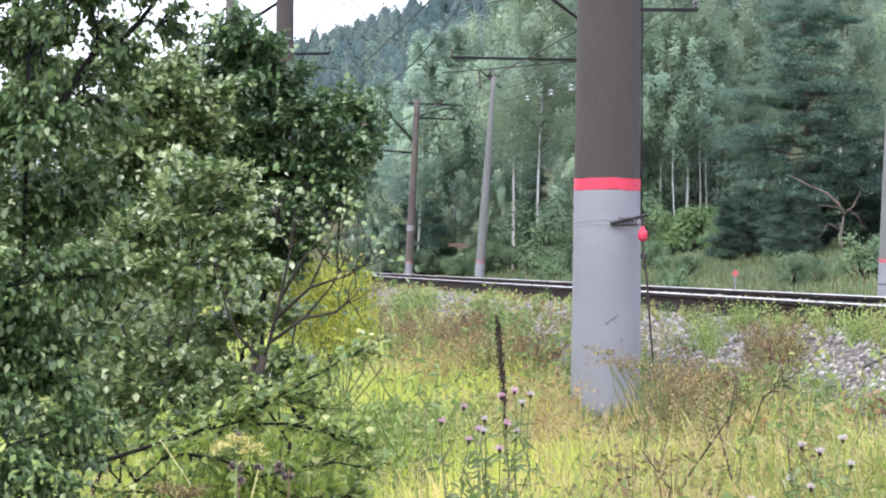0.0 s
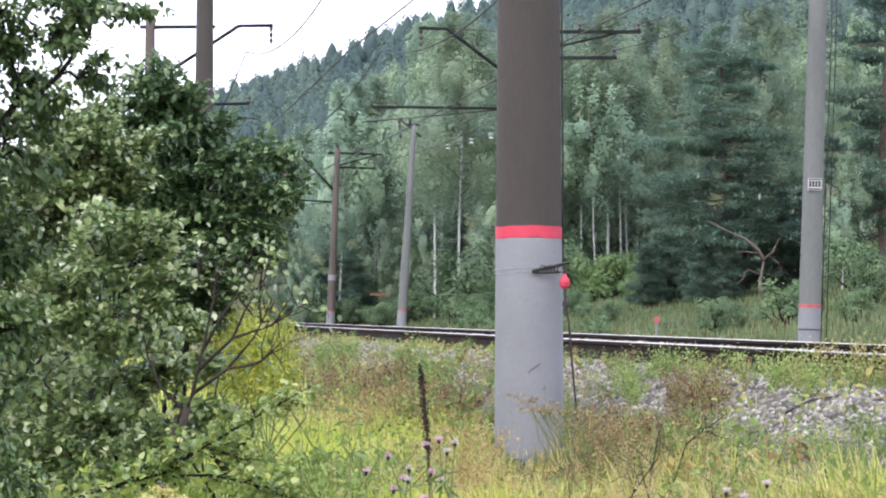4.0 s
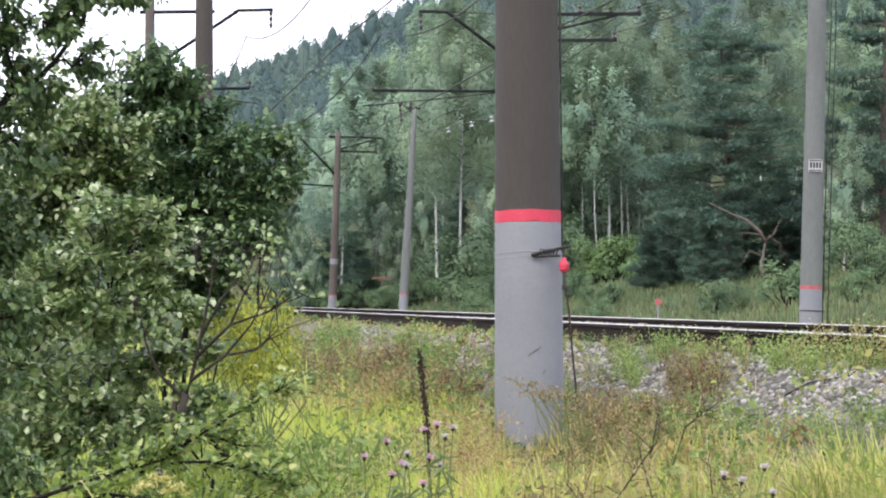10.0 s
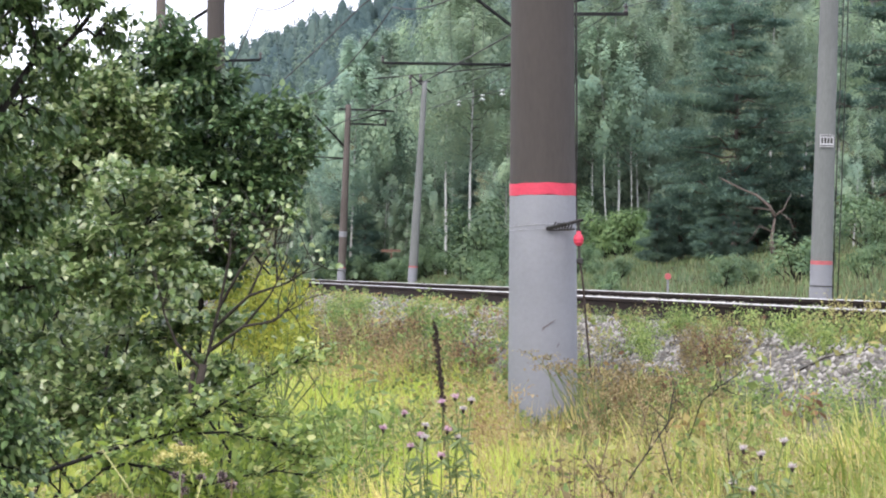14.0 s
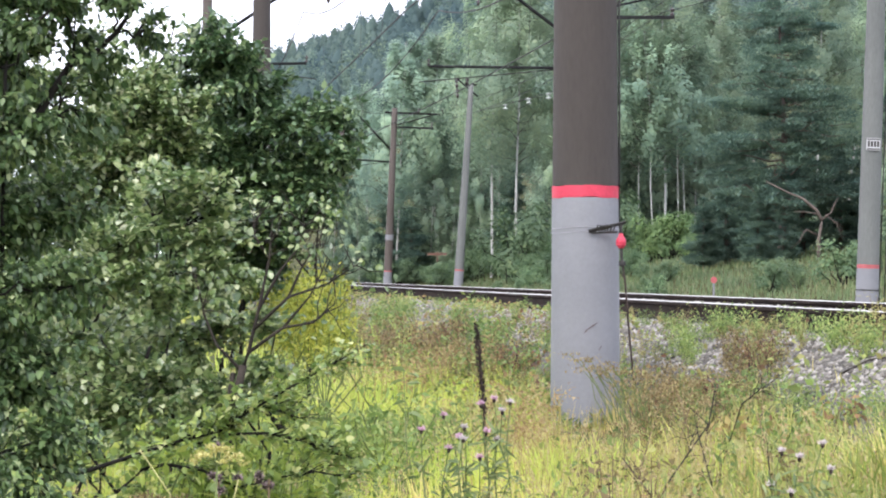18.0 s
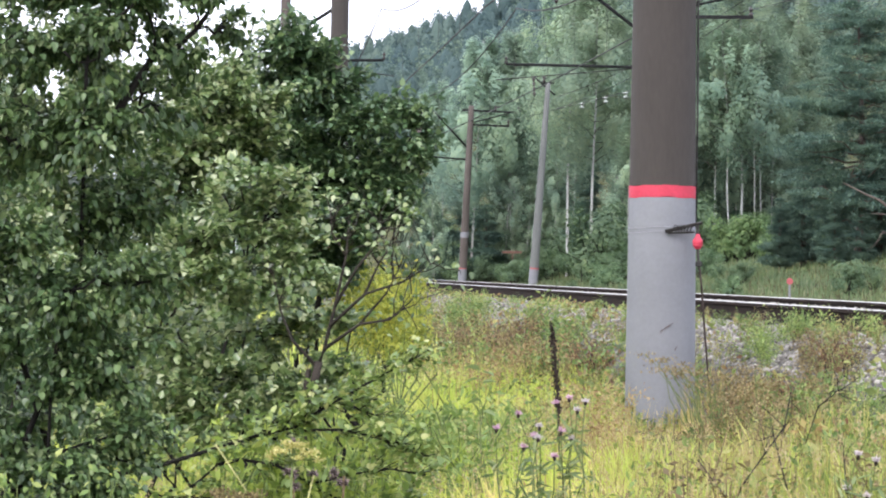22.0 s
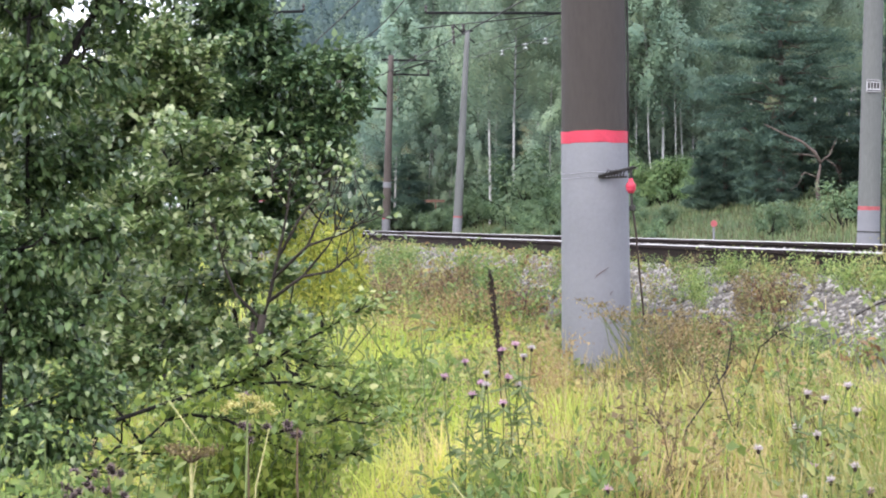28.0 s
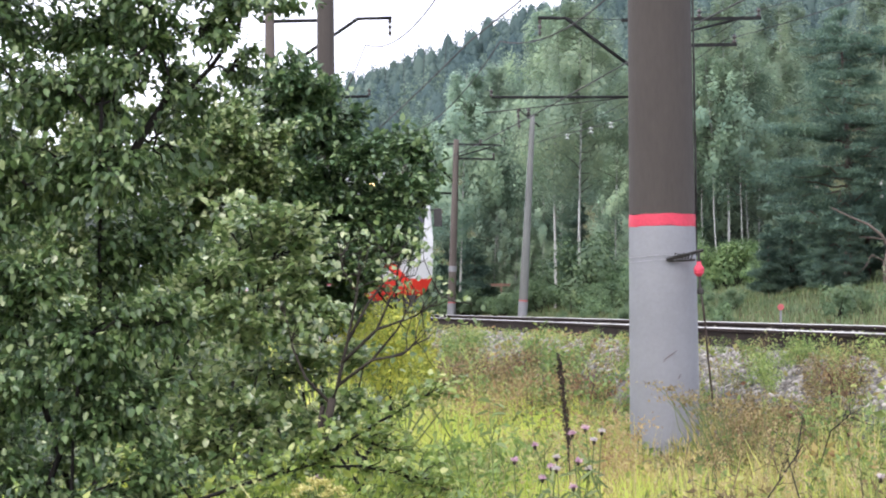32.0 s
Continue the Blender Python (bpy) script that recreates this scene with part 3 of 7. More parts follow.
# ---- poles ----
def pole(at, lean, base_z, top_z, r0, r1, paint_z, band, upper, label, seat=0.6):
    """A round concrete mast: dark or grey shaft, pale painted foot, red ring. Heights are above the world's zero."""
    h = top_z - base_z
    ob = thing("catenary_mast", pose(at[0], at[1], base_z) @ pose(0, 0, 0, lean[1], lean[0], 0), label, "railway mast", group="catenary masts")

    def rad(z):
        return r0 + (r1 - r0) * z / h
    p, b0, b1 = paint_z - base_z, paint_z - base_z, paint_z - base_z + band
    bag = Bag()
    lathe(bag, [(rad(b1), b1), (rad(b1), b1 + 0.003)] + [(rad(z), z) for z in np.linspace(b1 + 0.006, h - 0.03, 14)] + [(rad(h) * 0.8, h)], sides=32)
    part("shaft", bag, upper, ob, smooth=True)
    bag = Bag()
    lathe(bag, [(rad(z) + 0.002, z) for z in np.linspace(-seat, b0 - 0.006, 8)] + [(rad(b0) + 0.002, b0 - 0.003), (rad(b0) + 0.002, b0)], sides=32)
    part("painted_base", bag, WHITE_PAINT, ob, "pale grey limewashed foot", True)
    bag = Bag()
    r, wob = rad((b0 + b1) / 2) + 0.003, random.Random(int(at[1] * 10))
    lathe(bag, [(r - 0.02, b0), (r, b0), (r, b0 + 0.003), (r, b1 - 0.003), (r, b1), (r - 0.02, b1)], sides=48)
    ph = wob.uniform(0, 6)
    edge = [0.003 * math.sin(k * math.tau / 48 * 3 + ph * (1 + k // 48)) + 0.0022 * math.sin(k * math.tau / 48 * 8 + ph) + wob.uniform(-0.0012, 0.0012) for k in range(96)]
    bag.v = [(x, y, z + edge[k % 48 + (48 if k >= 144 else 0)]) for k, (x, y, z) in enumerate(bag.v)]
    part("painted_ring", bag, RED_PAINT if at[1] < 20 else RED_FADED, ob, "faded red painted ring", True)
    return ob


def insulator(name, parent, a, b, r=0.07, sheds=4, mat=None, label="ribbed porcelain insulator"):
    a, b = Vector(a), Vector(b)
    bag = Bag()
    pts, radii = [], []
    for k in range(sheds * 4 + 1):
        pts.append(a.lerp(b, k / (sheds * 4)))
        radii.append(r if k % 4 in (1, 2) and k < sheds * 4 else r * 0.45)
    tube(bag, pts, radii, 10)
    return part(name, bag, mat or CERAMIC, parent, label)


def rod(name, parent, pts, r, mat=None, label="", sides=8):
    bag = Bag()
    tube(bag, pts, r, sides)
    return part(name, bag, mat or ARM, parent, label, True)


def cantilever(mast, z, side, reach=3.1, drop=1.7, lower=7.85, rod_reach=3.0):
    """A bracket arm: rising strut with a level end, stay, lower steady rod with insulators."""
    s = side
    base = mast.location.z
    z, lower = z - base, lower - base
    arm = rod("bracket_arm", mast, [(s * 0.12, 0, z - drop), (s * reach * 0.72, 0, z), (s * reach, 0, z + 0.02)], 0.056, ARM, "dark bent steel bracket arm")
    rod("stay", arm, [(s * 0.12, 0, z - 0.1), (s * reach * 0.72, 0, z)], 0.012, IRON)
    insulator("insulator", arm, (s * (reach - 0.06), 0, z - 0.02), (s * (reach - 0.06), 0, z - 0.55), 0.06, 3)
    low = rod("steady_arm", mast, [(s * 0.12, 0, lower), (s * rod_reach, 0, lower + 0.06)], 0.046, ARM, "dark level steady arm")
    insulator("insulator", low, (s * rod_reach, 0, lower + 0.08), (s * rod_reach, 0, lower + 0.3), 0.05, 2)
    rod("steady_rod", low, [(s * 0.4, 0, lower - 0.02), (s * (rod_reach + 0.3), 0, lower - 0.42)], 0.018, IRON)
    return arm


def crossarms(mast, z, side, reach, lower=0.85):
    s = side
    z -= mast.location.z
    bag = Bag()
    box(bag, (min(0, s * reach) - (0.5 if s > 0 else 0), -0.05, z - 0.05), (max(0, s * reach) + (0.5 if s < 0 else 0), 0.05, z + 0.05))
    top = part("crossarm", bag, ARM, mast, "dark steel crossarm with pin insulators")
    bag = Bag()
    box(bag, (min(0, s * reach * 0.8), -0.05, z - lower - 0.05), (max(0, s * reach * 0.8), 0.05, z - lower + 0.05))
    low = part("crossarm", bag, ARM, mast, "dark steel crossarm with pin insulators")
    rod("brace", top, [(s * 0.12, 0, z - lower + 0.1), (s * reach * 0.8, 0, z - 0.04)], 0.04, ARM)
    for ob, k, zz in ((top, 0.98, z), (top, 0.5, z), (low, 0.78, z - lower)):
        insulator("pin_insulator", ob, (s * reach * k, 0, zz + 0.03), (s * reach * k, 0, zz + 0.32), 0.075, 2)


# mast beside the path, the subject of the view
mast_near = pole((0.60, 16.52), (0.0, 0.0), 0.64, 10.6, 0.2275, 0.155, 2.088, 0.077, POLE_BROWN,
                 "tall dark concrete catenary mast with pale painted foot and red ring")


EARTH = surface("rusty_iron_rod", (0.02, 0.013, 0.011), (0.045, 0.027, 0.021), 0.9, scale=6, fine=60)


def dress_near_mast(m):
    bag = Bag()
    for z, r in ((1.252, 0.0017), (1.222, 0.0014)):
        ring = [(math.cos(a) * 0.2235, math.sin(a) * 0.2235, z + 0.006 * math.sin(3 * a)) for a in np.linspace(0, math.tau, 33)]
        tube(bag, ring, r, 5)
    part("tie_wire", bag, surface("zinc_tie_wire", (0.32, 0.32, 0.34), (0.42, 0.42, 0.44), 0.6, 0.0), m, "twisted zinc tie wire")
    bag = Bag()
    tube(bag, [(0.012, -0.245, 1.226), (0.13, -0.252, 1.254), (0.252, -0.252, 1.285)], [0.013, 0.012, 0.011], 4)
    tube(bag, [(0.03, -0.24, 1.216), (0.2, -0.235, 1.222)], 0.007, 5)
    for k in range(6):
        x = 0.06 + 0.018 * k
        tube(bag, [(x, -0.25, 1.232), (x + 0.012, -0.268, 1.268 - 0.006 * (k % 3)), (x + 0.034, -0.255, 1.262), (x + 0.02, -0.245, 1.225)], 0.0045, 5)
    br = part("bracket", bag, IRON, m, "rusty flat bracket with a knot of wire")
    bag = Bag()
    lathe(bag, [(0.016, 0.0), (0.021, 0.004), (0.022, 0.012), (0.029, 0.016), (0.032, 0.024), (0.0305, 0.026), (0.0305, 0.03), (0.033, 0.033), (0.033, 0.05), (0.028, 0.062), (0.017, 0.076), (0.013, 0.094), (0.009, 0.104)], (0.222, -0.25, 1.116), 18)
    part("spark_gap", bag, RED_PAINT, br, "red plastic spark gap", True)
    bag = Bag()
    tube(bag, [(0.226, -0.25, 1.282), (0.222, -0.25, 1.25), (0.222, -0.25, 1.211)], 0.009, 6)
    lathe(bag, [(0.015, 0), (0.015, 0.014)], (0.222, -0.25, 1.212), 6)
    part("hook", bag, IRON, br)
    bag = Bag()
    tube(bag, [(0.224, -0.25, 1.118), (0.228, -0.25, 1.02)], 0.010, 6)
    lathe(bag, [(0.014, 0), (0.022, 0.004), (0.022, 0.032), (0.012, 0.038)], (0.230, -0.25, 1.0), 6)
    part("terminal", bag, IRON, br)
    rod("earth_rod", m, [(0.232, -0.25, 1.01), (0.25, -0.25, 0.88), (0.272, -0.25, 0.6), (0.31, -0.24, 0.2), (0.33, -0.23, -0.25)], 0.007, EARTH, "thin rusty earth rod running into the ground")
    rod("down_lead", m, [(0.219, -0.03, 1.25), (0.222, -0.03, 1.9), (0.217, -0.03, 3.0), (0.208, -0.03, 6.0), (0.2, -0.03, 9.0)], 0.007, WIRE, "thin wire running down the shaft")
    scrape = surface("bare_rust_scrape", (0.07, 0.05, 0.05), (0.14, 0.09, 0.085))
    for x, z, a, l, w in ((0.0, 0.60, 34, 0.075, 0.0032), (0.035, 0.625, 30, 0.04, 0.002), (-0.03, 0.57, 40, 0.03, 0.0018), (0.07, 0.47, 60, 0.03, 0.0022), (0.16, 0.34, 80, 0.05, 0.002), (-0.17, 0.24, 65, 0.04, 0.0025)):
        bag = Bag()
        y = -math.sqrt(0.2275 ** 2 - x * x) - 0.0015
        box(bag, (-l / 2, -0.0015, -w), (l / 2, 0.0015, w), turn=pose(x + 0.02, y + 0.004, z, 0, -a, math.degrees(math.asin(x / 0.2275))))
        part("scuff", bag, scrape, m, "short dark scrape in the paint")


dress_near_mast(mast_near)

# masts along the near side of the line
m = pole((-4.71, 50.0), (0.3, 0), 0.7, 11.4, 0.22, 0.145, 2.0, 0.1, POLE_BROWN, "dark concrete catenary mast rising behind the shrubs")
cantilever(m, 10.4, 1, 3.2, 1.4, 8.7)
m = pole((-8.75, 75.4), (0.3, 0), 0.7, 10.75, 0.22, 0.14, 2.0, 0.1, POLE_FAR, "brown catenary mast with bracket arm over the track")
cantilever(m, 10.25, 1, 3.7)
rod("outrigger", m, [(-0.3, 0, 9.5), (1.95, 0, 9.52)], 0.06, ARM)
m = pole((-21.3, 154.0), (0.4, 0), 0.6, 10.4, 0.22, 0.15, 2.0, 0.1, POLE_FAR, "far catenary mast beside the line")
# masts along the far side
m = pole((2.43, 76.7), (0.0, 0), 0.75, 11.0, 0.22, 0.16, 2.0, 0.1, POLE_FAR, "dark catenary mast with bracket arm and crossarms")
cantilever(m, 10.3, -1, 3.05, 1.6, 7.85, 4.5)
crossarms(m, 10.2, 1, 3.75, 0.8)
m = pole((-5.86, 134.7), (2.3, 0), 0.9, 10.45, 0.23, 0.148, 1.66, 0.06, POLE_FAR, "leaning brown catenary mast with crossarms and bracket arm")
cantilever(m, 10.2, -1, 3.0, 2.0, 7.55, 2.4)
crossarms(m, 10.2, 1, 2.6, 0.76)
bag = Bag()
lathe(bag, [(0.222, 2.45), (0.221, 2.75)], sides=20)
part("mark", bag, WHITE_PAINT, m, "white painted mark")
m = pole((-1.79, 117.0), (3.6, 0), 0.9, 10.4, 0.222, 0.116, 1.69, 0.07, POLE_GREY, "leaning pale grey concrete mast with a red ring")
rod("outrigger", m, [(0.35, 0, 8.95), (0.0, 0, 9.22), (-0.70, 0, 9.75)], 0.04, ARM)
rod("outrigger", m, [(-0.35, 0, 9.45), (0.28, 0, 9.5)], 0.045, ARM)
insulator("pin_insulator", m, (-0.2, 0, 9.5), (-0.2, 0, 9.8), 0.1, 2)
insulator("strain_insulator", m, (-0.70, 0, 9.7), (-0.58, 0, 8.8), 0.075, 4)
bag = Bag()
lathe(bag, [(0.185, 3.15), (0.185, 3.22)], sides=20)
part("clamp", bag, WHITE_PAINT, m, "pale clamp band")
m = pole((-9.7, 155.0), (1.0, 0), 0.9, 10.4, 0.22, 0.16, 1.8, 0.1, POLE_FAR, "far catenary mast beyond the tracks")
m = pole((7.285, 49.6), (1.8, 0), 0.72, 11.5, 0.2235, 0.151, 1.695, 0.075, POLE_GREY, "grey concrete mast with a number plate and red ring")


def dress_far_mast(m):
    bag = Bag()
    box(bag, (-0.135, -0.235, 3.29), (0.135, -0.21, 3.53))
    plate = part("number_plate", bag, surface("white_enamel", (0.4, 0.4, 0.4), (0.48, 0.48, 0.48), 0.4, bump=0.05), m, "small white plate with dark marks")
    bag = Bag()
    for k in range(4):
        box(bag, (-0.112 + 0.06 * k, -0.2375, 3.36), (-0.07 + 0.06 * k, -0.2355, 3.47))
    for z in (3.305, 3.495):
        box(bag, (-0.125, -0.2375, z), (0.125, -0.2355, z + 0.022))
    part("marking", bag, IRON, plate, "dark bars")
    rod("down_lead", m, [(0.235, 0, -0.2), (0.245, 0.0, 3.0), (0.28, 0.0, 6.0), (0.26, 0, 10.0)], 0.012, WIRE)
    rod("down_lead", m, [(0.38, 0.3, -0.2), (0.40, 0.3, 3.0), (0.42, 0.3, 6.0), (0.38, 0.3, 10.0)], 0.012, WIRE)
    bag = Bag()
    ring = [(math.cos(a) * 0.2245, math.sin(a) * 0.2245, 0.55) for a in np.linspace(0, math.tau, 25)]
    tube(bag, ring, 0.012, 5)
    part("clamp", bag, IRON, m)


dress_far_mast(m)


# ---- overhead wires ----
def wire(name, ends, sag, r, label, droppers=None):
    bag = Bag()
    for a, b in zip(ends, ends[1:]):
        a, b = Vector(a), Vector(b)
        tube(bag, [a.lerp(b, t) - Vector((0, 0, sag * 4 * t * (1 - t))) for t in np.linspace(0, 1, 15)], r, 5, caps=False)
    ob = put(name, bag.mesh(name, [WIRE]), label=label, category="overhead wire", group="overhead wires")
    return ob


def overhead(offset, zc, label):
    sup = [(-30, 0), (16.5, 0.1), (50, -0.15), (75.4, 0.15), (115, -0.15), (154, 0.1), (200, 0), (260, 0), (400, 0)]
    low = [(track_frame(y, offset + k)[0], track_frame(y, offset + k)[1], zc) for y, k in sup]
    top = [(track_frame(y, offset - k)[0], track_frame(y, offset - k)[1], zc + 2.6) for y, k in sup]
    c = wire("contact_wire", low, 0.03, 0.017, label)
    wire("messenger_wire", top, 0.9, 0.021, "thin tarnished messenger cable over the track")
    for (a, b, p, q) in list(zip(low, low[1:], top, top[1:]))[1:5]:
        for t in (0.2, 0.4, 0.6, 0.8):
            bag = Bag()
            u = Vector(a).lerp(Vector(b), t) - Vector((0, 0, 0.03 * 4 * t * (1 - t)))
            w = Vector(p).lerp(Vector(q), t) - Vector((0, 0, 0.9 * 4 * t * (1 - t)))
            tube(bag, [u, w], 0.005, 4, caps=False)
            part("dropper", bag, WIRE, c)


overhead(0.0, 6.85, "contact wire hung over the nearer track")
overhead(4.1, 6.95, "contact wire hung over the farther track")
for k, z in ((11.9, 10.55), (11.2, 9.75)):
    pts = [(track_frame(y, k)[0], track_frame(y, k)[1], z) for y in (-20, 25, 76.7, 134.7, 200)]
    wire("feeder_wire", pts, 0.7, 0.012, "thin feeder wire on the far masts")


ob = wire("anchor_wire", [(-0.98, 117.0, 9.1), (3.58, 76.7, 7.61)], 0.0, 0.012, "thin anchor wire with pale insulators between two masts")
for k in (0.293, 0.486, 0.629):
    c = Vector((-0.98, 117.0, 9.1)).lerp(Vector((3.58, 76.7, 7.61)), k)
    bag = Bag()
    lathe(bag, [(0.02, -0.24), (0.1, -0.21), (0.105, -0.17), (0.04, -0.14), (0.04, -0.08), (0.09, -0.06), (0.095, -0.02), (0.02, 0.02)], c, 12)
    part("insulator", bag, CHALK, ob, "pale glass disc insulator", True)


# ---- trees ----
def limb(bag, a, b, r0, r1, rng, wander=0.06, n=5, slot=0, sides=5, sag=0.0):
    """A crooked tapered limb from a to b; returns its points."""
    a, b = np.array(a, float), np.array(b, float)
    d = np.linalg.norm(b - a)
    pts = []
    for t in np.linspace(0, 1, n):
        p = a + (b - a) * t + rng.normal(0, wander * d, 3) * math.sin(math.pi * t)
        p[2] -= sag * d * 4 * t * (1 - t)
        pts.append(p)
    tube(bag, pts, [r0 + (r1 - r0) * t for t in np.linspace(0, 1, n)], sides, slot, caps=False)
    return np.array(pts)


def clump_arrays(c, rx, rz, n, leaf, rng, hang=0.0, width=0.85):
    """Leaves over the outside of a rounded spray, facing outwards, a few inside."""
    d = unit(rng.normal(size=(n, 3)))
    r = rng.uniform(0.45, 1.08, n)[:, None] ** 0.6
    p = c + d * r * np.array([rx, rx, rz])
    p[:, 2] -= hang * rng.random(n) ** 2 * np.maximum(0.2, -d[:, 2] + 0.4)
    nrm = d * np.array([1 / rx, 1 / rx, 1 / rz]) * rx + rng.normal(0, 0.22, (n, 3)) + np.array([0, 0, 0.25])
    t = rng.normal(size=(n, 3)) + np.array([0, 0, -0.7])
    b = unit(np.cross(nrm, t))
    t = unit(np.cross(b, nrm))
    L = leaf * rng.uniform(0.55, 1.35, n)[:, None]
    v = np.stack([p, p + t * L * 0.45 - b * L * width * 0.5, p + t * L, p + t * L * 0.45 + b * L * width * 0.5], 1)
    base = (np.arange(n) * 4)[:, None]
    f = np.concatenate([base + np.array([[0, 2, 1]]), base + np.array([[0, 3, 2]])], axis=1).reshape(-1, 3)
    return v.reshape(-1, 3), f


def hull_arrays(c, rx, rz, rng, size=0.8, n=26):
    """The close-grown inside of a leaf spray: broad overlapping leaf masses set deep under the outer leaves."""
    return clump_arrays(c, rx * size, rz * size, n, rx * 0.52, rng)


def mass_arrays(c, rx, rz, n, leaf, rng, heart, pull=0.75, hang=0.0):
    """A leaf spray whose leaves turn their faces away from the crown's heart as well as from its own middle."""
    d = unit(rng.normal(size=(n, 3)))
    p = c + d * (rng.uniform(0.3, 1.1, n)[:, None] ** 0.5) * np.array([rx, rx, rz])
    p[:, 2] -= hang * rng.random(n) ** 2
    nrm = d * (1 - pull) + unit(p - heart) * pull + rng.normal(0, 0.1, (n, 3)) + np.array([0, 0, 0.12])
    t = rng.normal(size=(n, 3)) + np.array([0, 0, -0.8])
    b = unit(np.cross(nrm, t))
    t = unit(np.cross(b, nrm))
    L = leaf * rng.uniform(0.6, 1.3, n)[:, None]
    v = np.stack([p, p + t * L * 0.45 - b * L * 0.4, p + t * L, p + t * L * 0.45 + b * L * 0.4], 1)
    base = (np.arange(n) * 4)[:, None]
    f = np.concatenate([base + np.array([[0, 2, 1]]), base + np.array([[0, 3, 2]])], axis=1).reshape(-1, 3)
    return v.reshape(-1, 3), f


def birch_mesh(h, seed, n_leaf=28000, leaf=0.1, low=0.17, mat=None, girth=1.0):
    """Trunk, boughs and crown of a birch: leaning white stem, rising limbs that droop at the ends, long hanging sprays."""
    rng = np.random.default_rng(seed)
    wood, boughs = Bag(), Bag()
    lean = rng.normal(0, 0.03, 2)
    stem = [np.array([lean[0] * z + 0.08 * math.sin(z * 0.7 + seed), lean[1] * z, z]) for z in np.linspace(-0.4, h * 0.97, 10)]
    tube(wood, stem, [girth * (0.0044 * h * (1 - 0.85 * k / 9) + 0.01) for k in range(10)], 8)
    mid = h * (low + 0.38 * (1 - low))
    sprays, total, hung = [], 44, 3
    for k in range(total):
        t = low + (0.985 - low) * (k + rng.random()) / total
        z = h * t
        o = np.array([lean[0] * z, lean[1] * z, z])
        a = k * 2.4 + rng.normal(0, 0.5)
        rise = (t - low) / (1 - low)
        reach = h * 0.2 * math.sin(math.pi * min(1.0, 0.3 + 0.68 * rise)) ** 0.8 * rng.uniform(0.45, 1.1) + 0.15
        tip = o + np.array([math.cos(a) * reach, math.sin(a) * reach, reach * rng.uniform(0.25, 0.7)])
        limb(boughs, o, tip, 0.018 + 0.0009 * h * (1 - t), 0.005, rng, 0.07, 5)
        heart = np.array([lean[0] * z, lean[1] * z, 0.65 * mid + 0.35 * z])
        for j in range(hung):
            c = o + (tip - o) * (1.0, 0.72, 0.45)[j] + rng.normal(0, 0.16, 3)
            rx = h * rng.uniform(0.028, 0.046) * (1.2 - 0.55 * rise)
            rz = rx * rng.uniform(1.3, 2.2)
            c[2] -= rz * 0.35
            sprays.append(mass_arrays(c, rx * 0.65, rz * 0.65, 26, leaf * 2.2, rng, heart, 0.9))
            sprays.append(mass_arrays(c, rx, rz, int(n_leaf / total / hung * rng.uniform(0.7, 1.3)), leaf, rng, heart, 0.8, hang=0.5))
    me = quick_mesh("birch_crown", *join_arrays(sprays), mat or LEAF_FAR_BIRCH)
    return wood.mesh("birch_trunk", [BIRCH_BARK]), boughs.mesh("birch_boughwork", [TWIG]), me


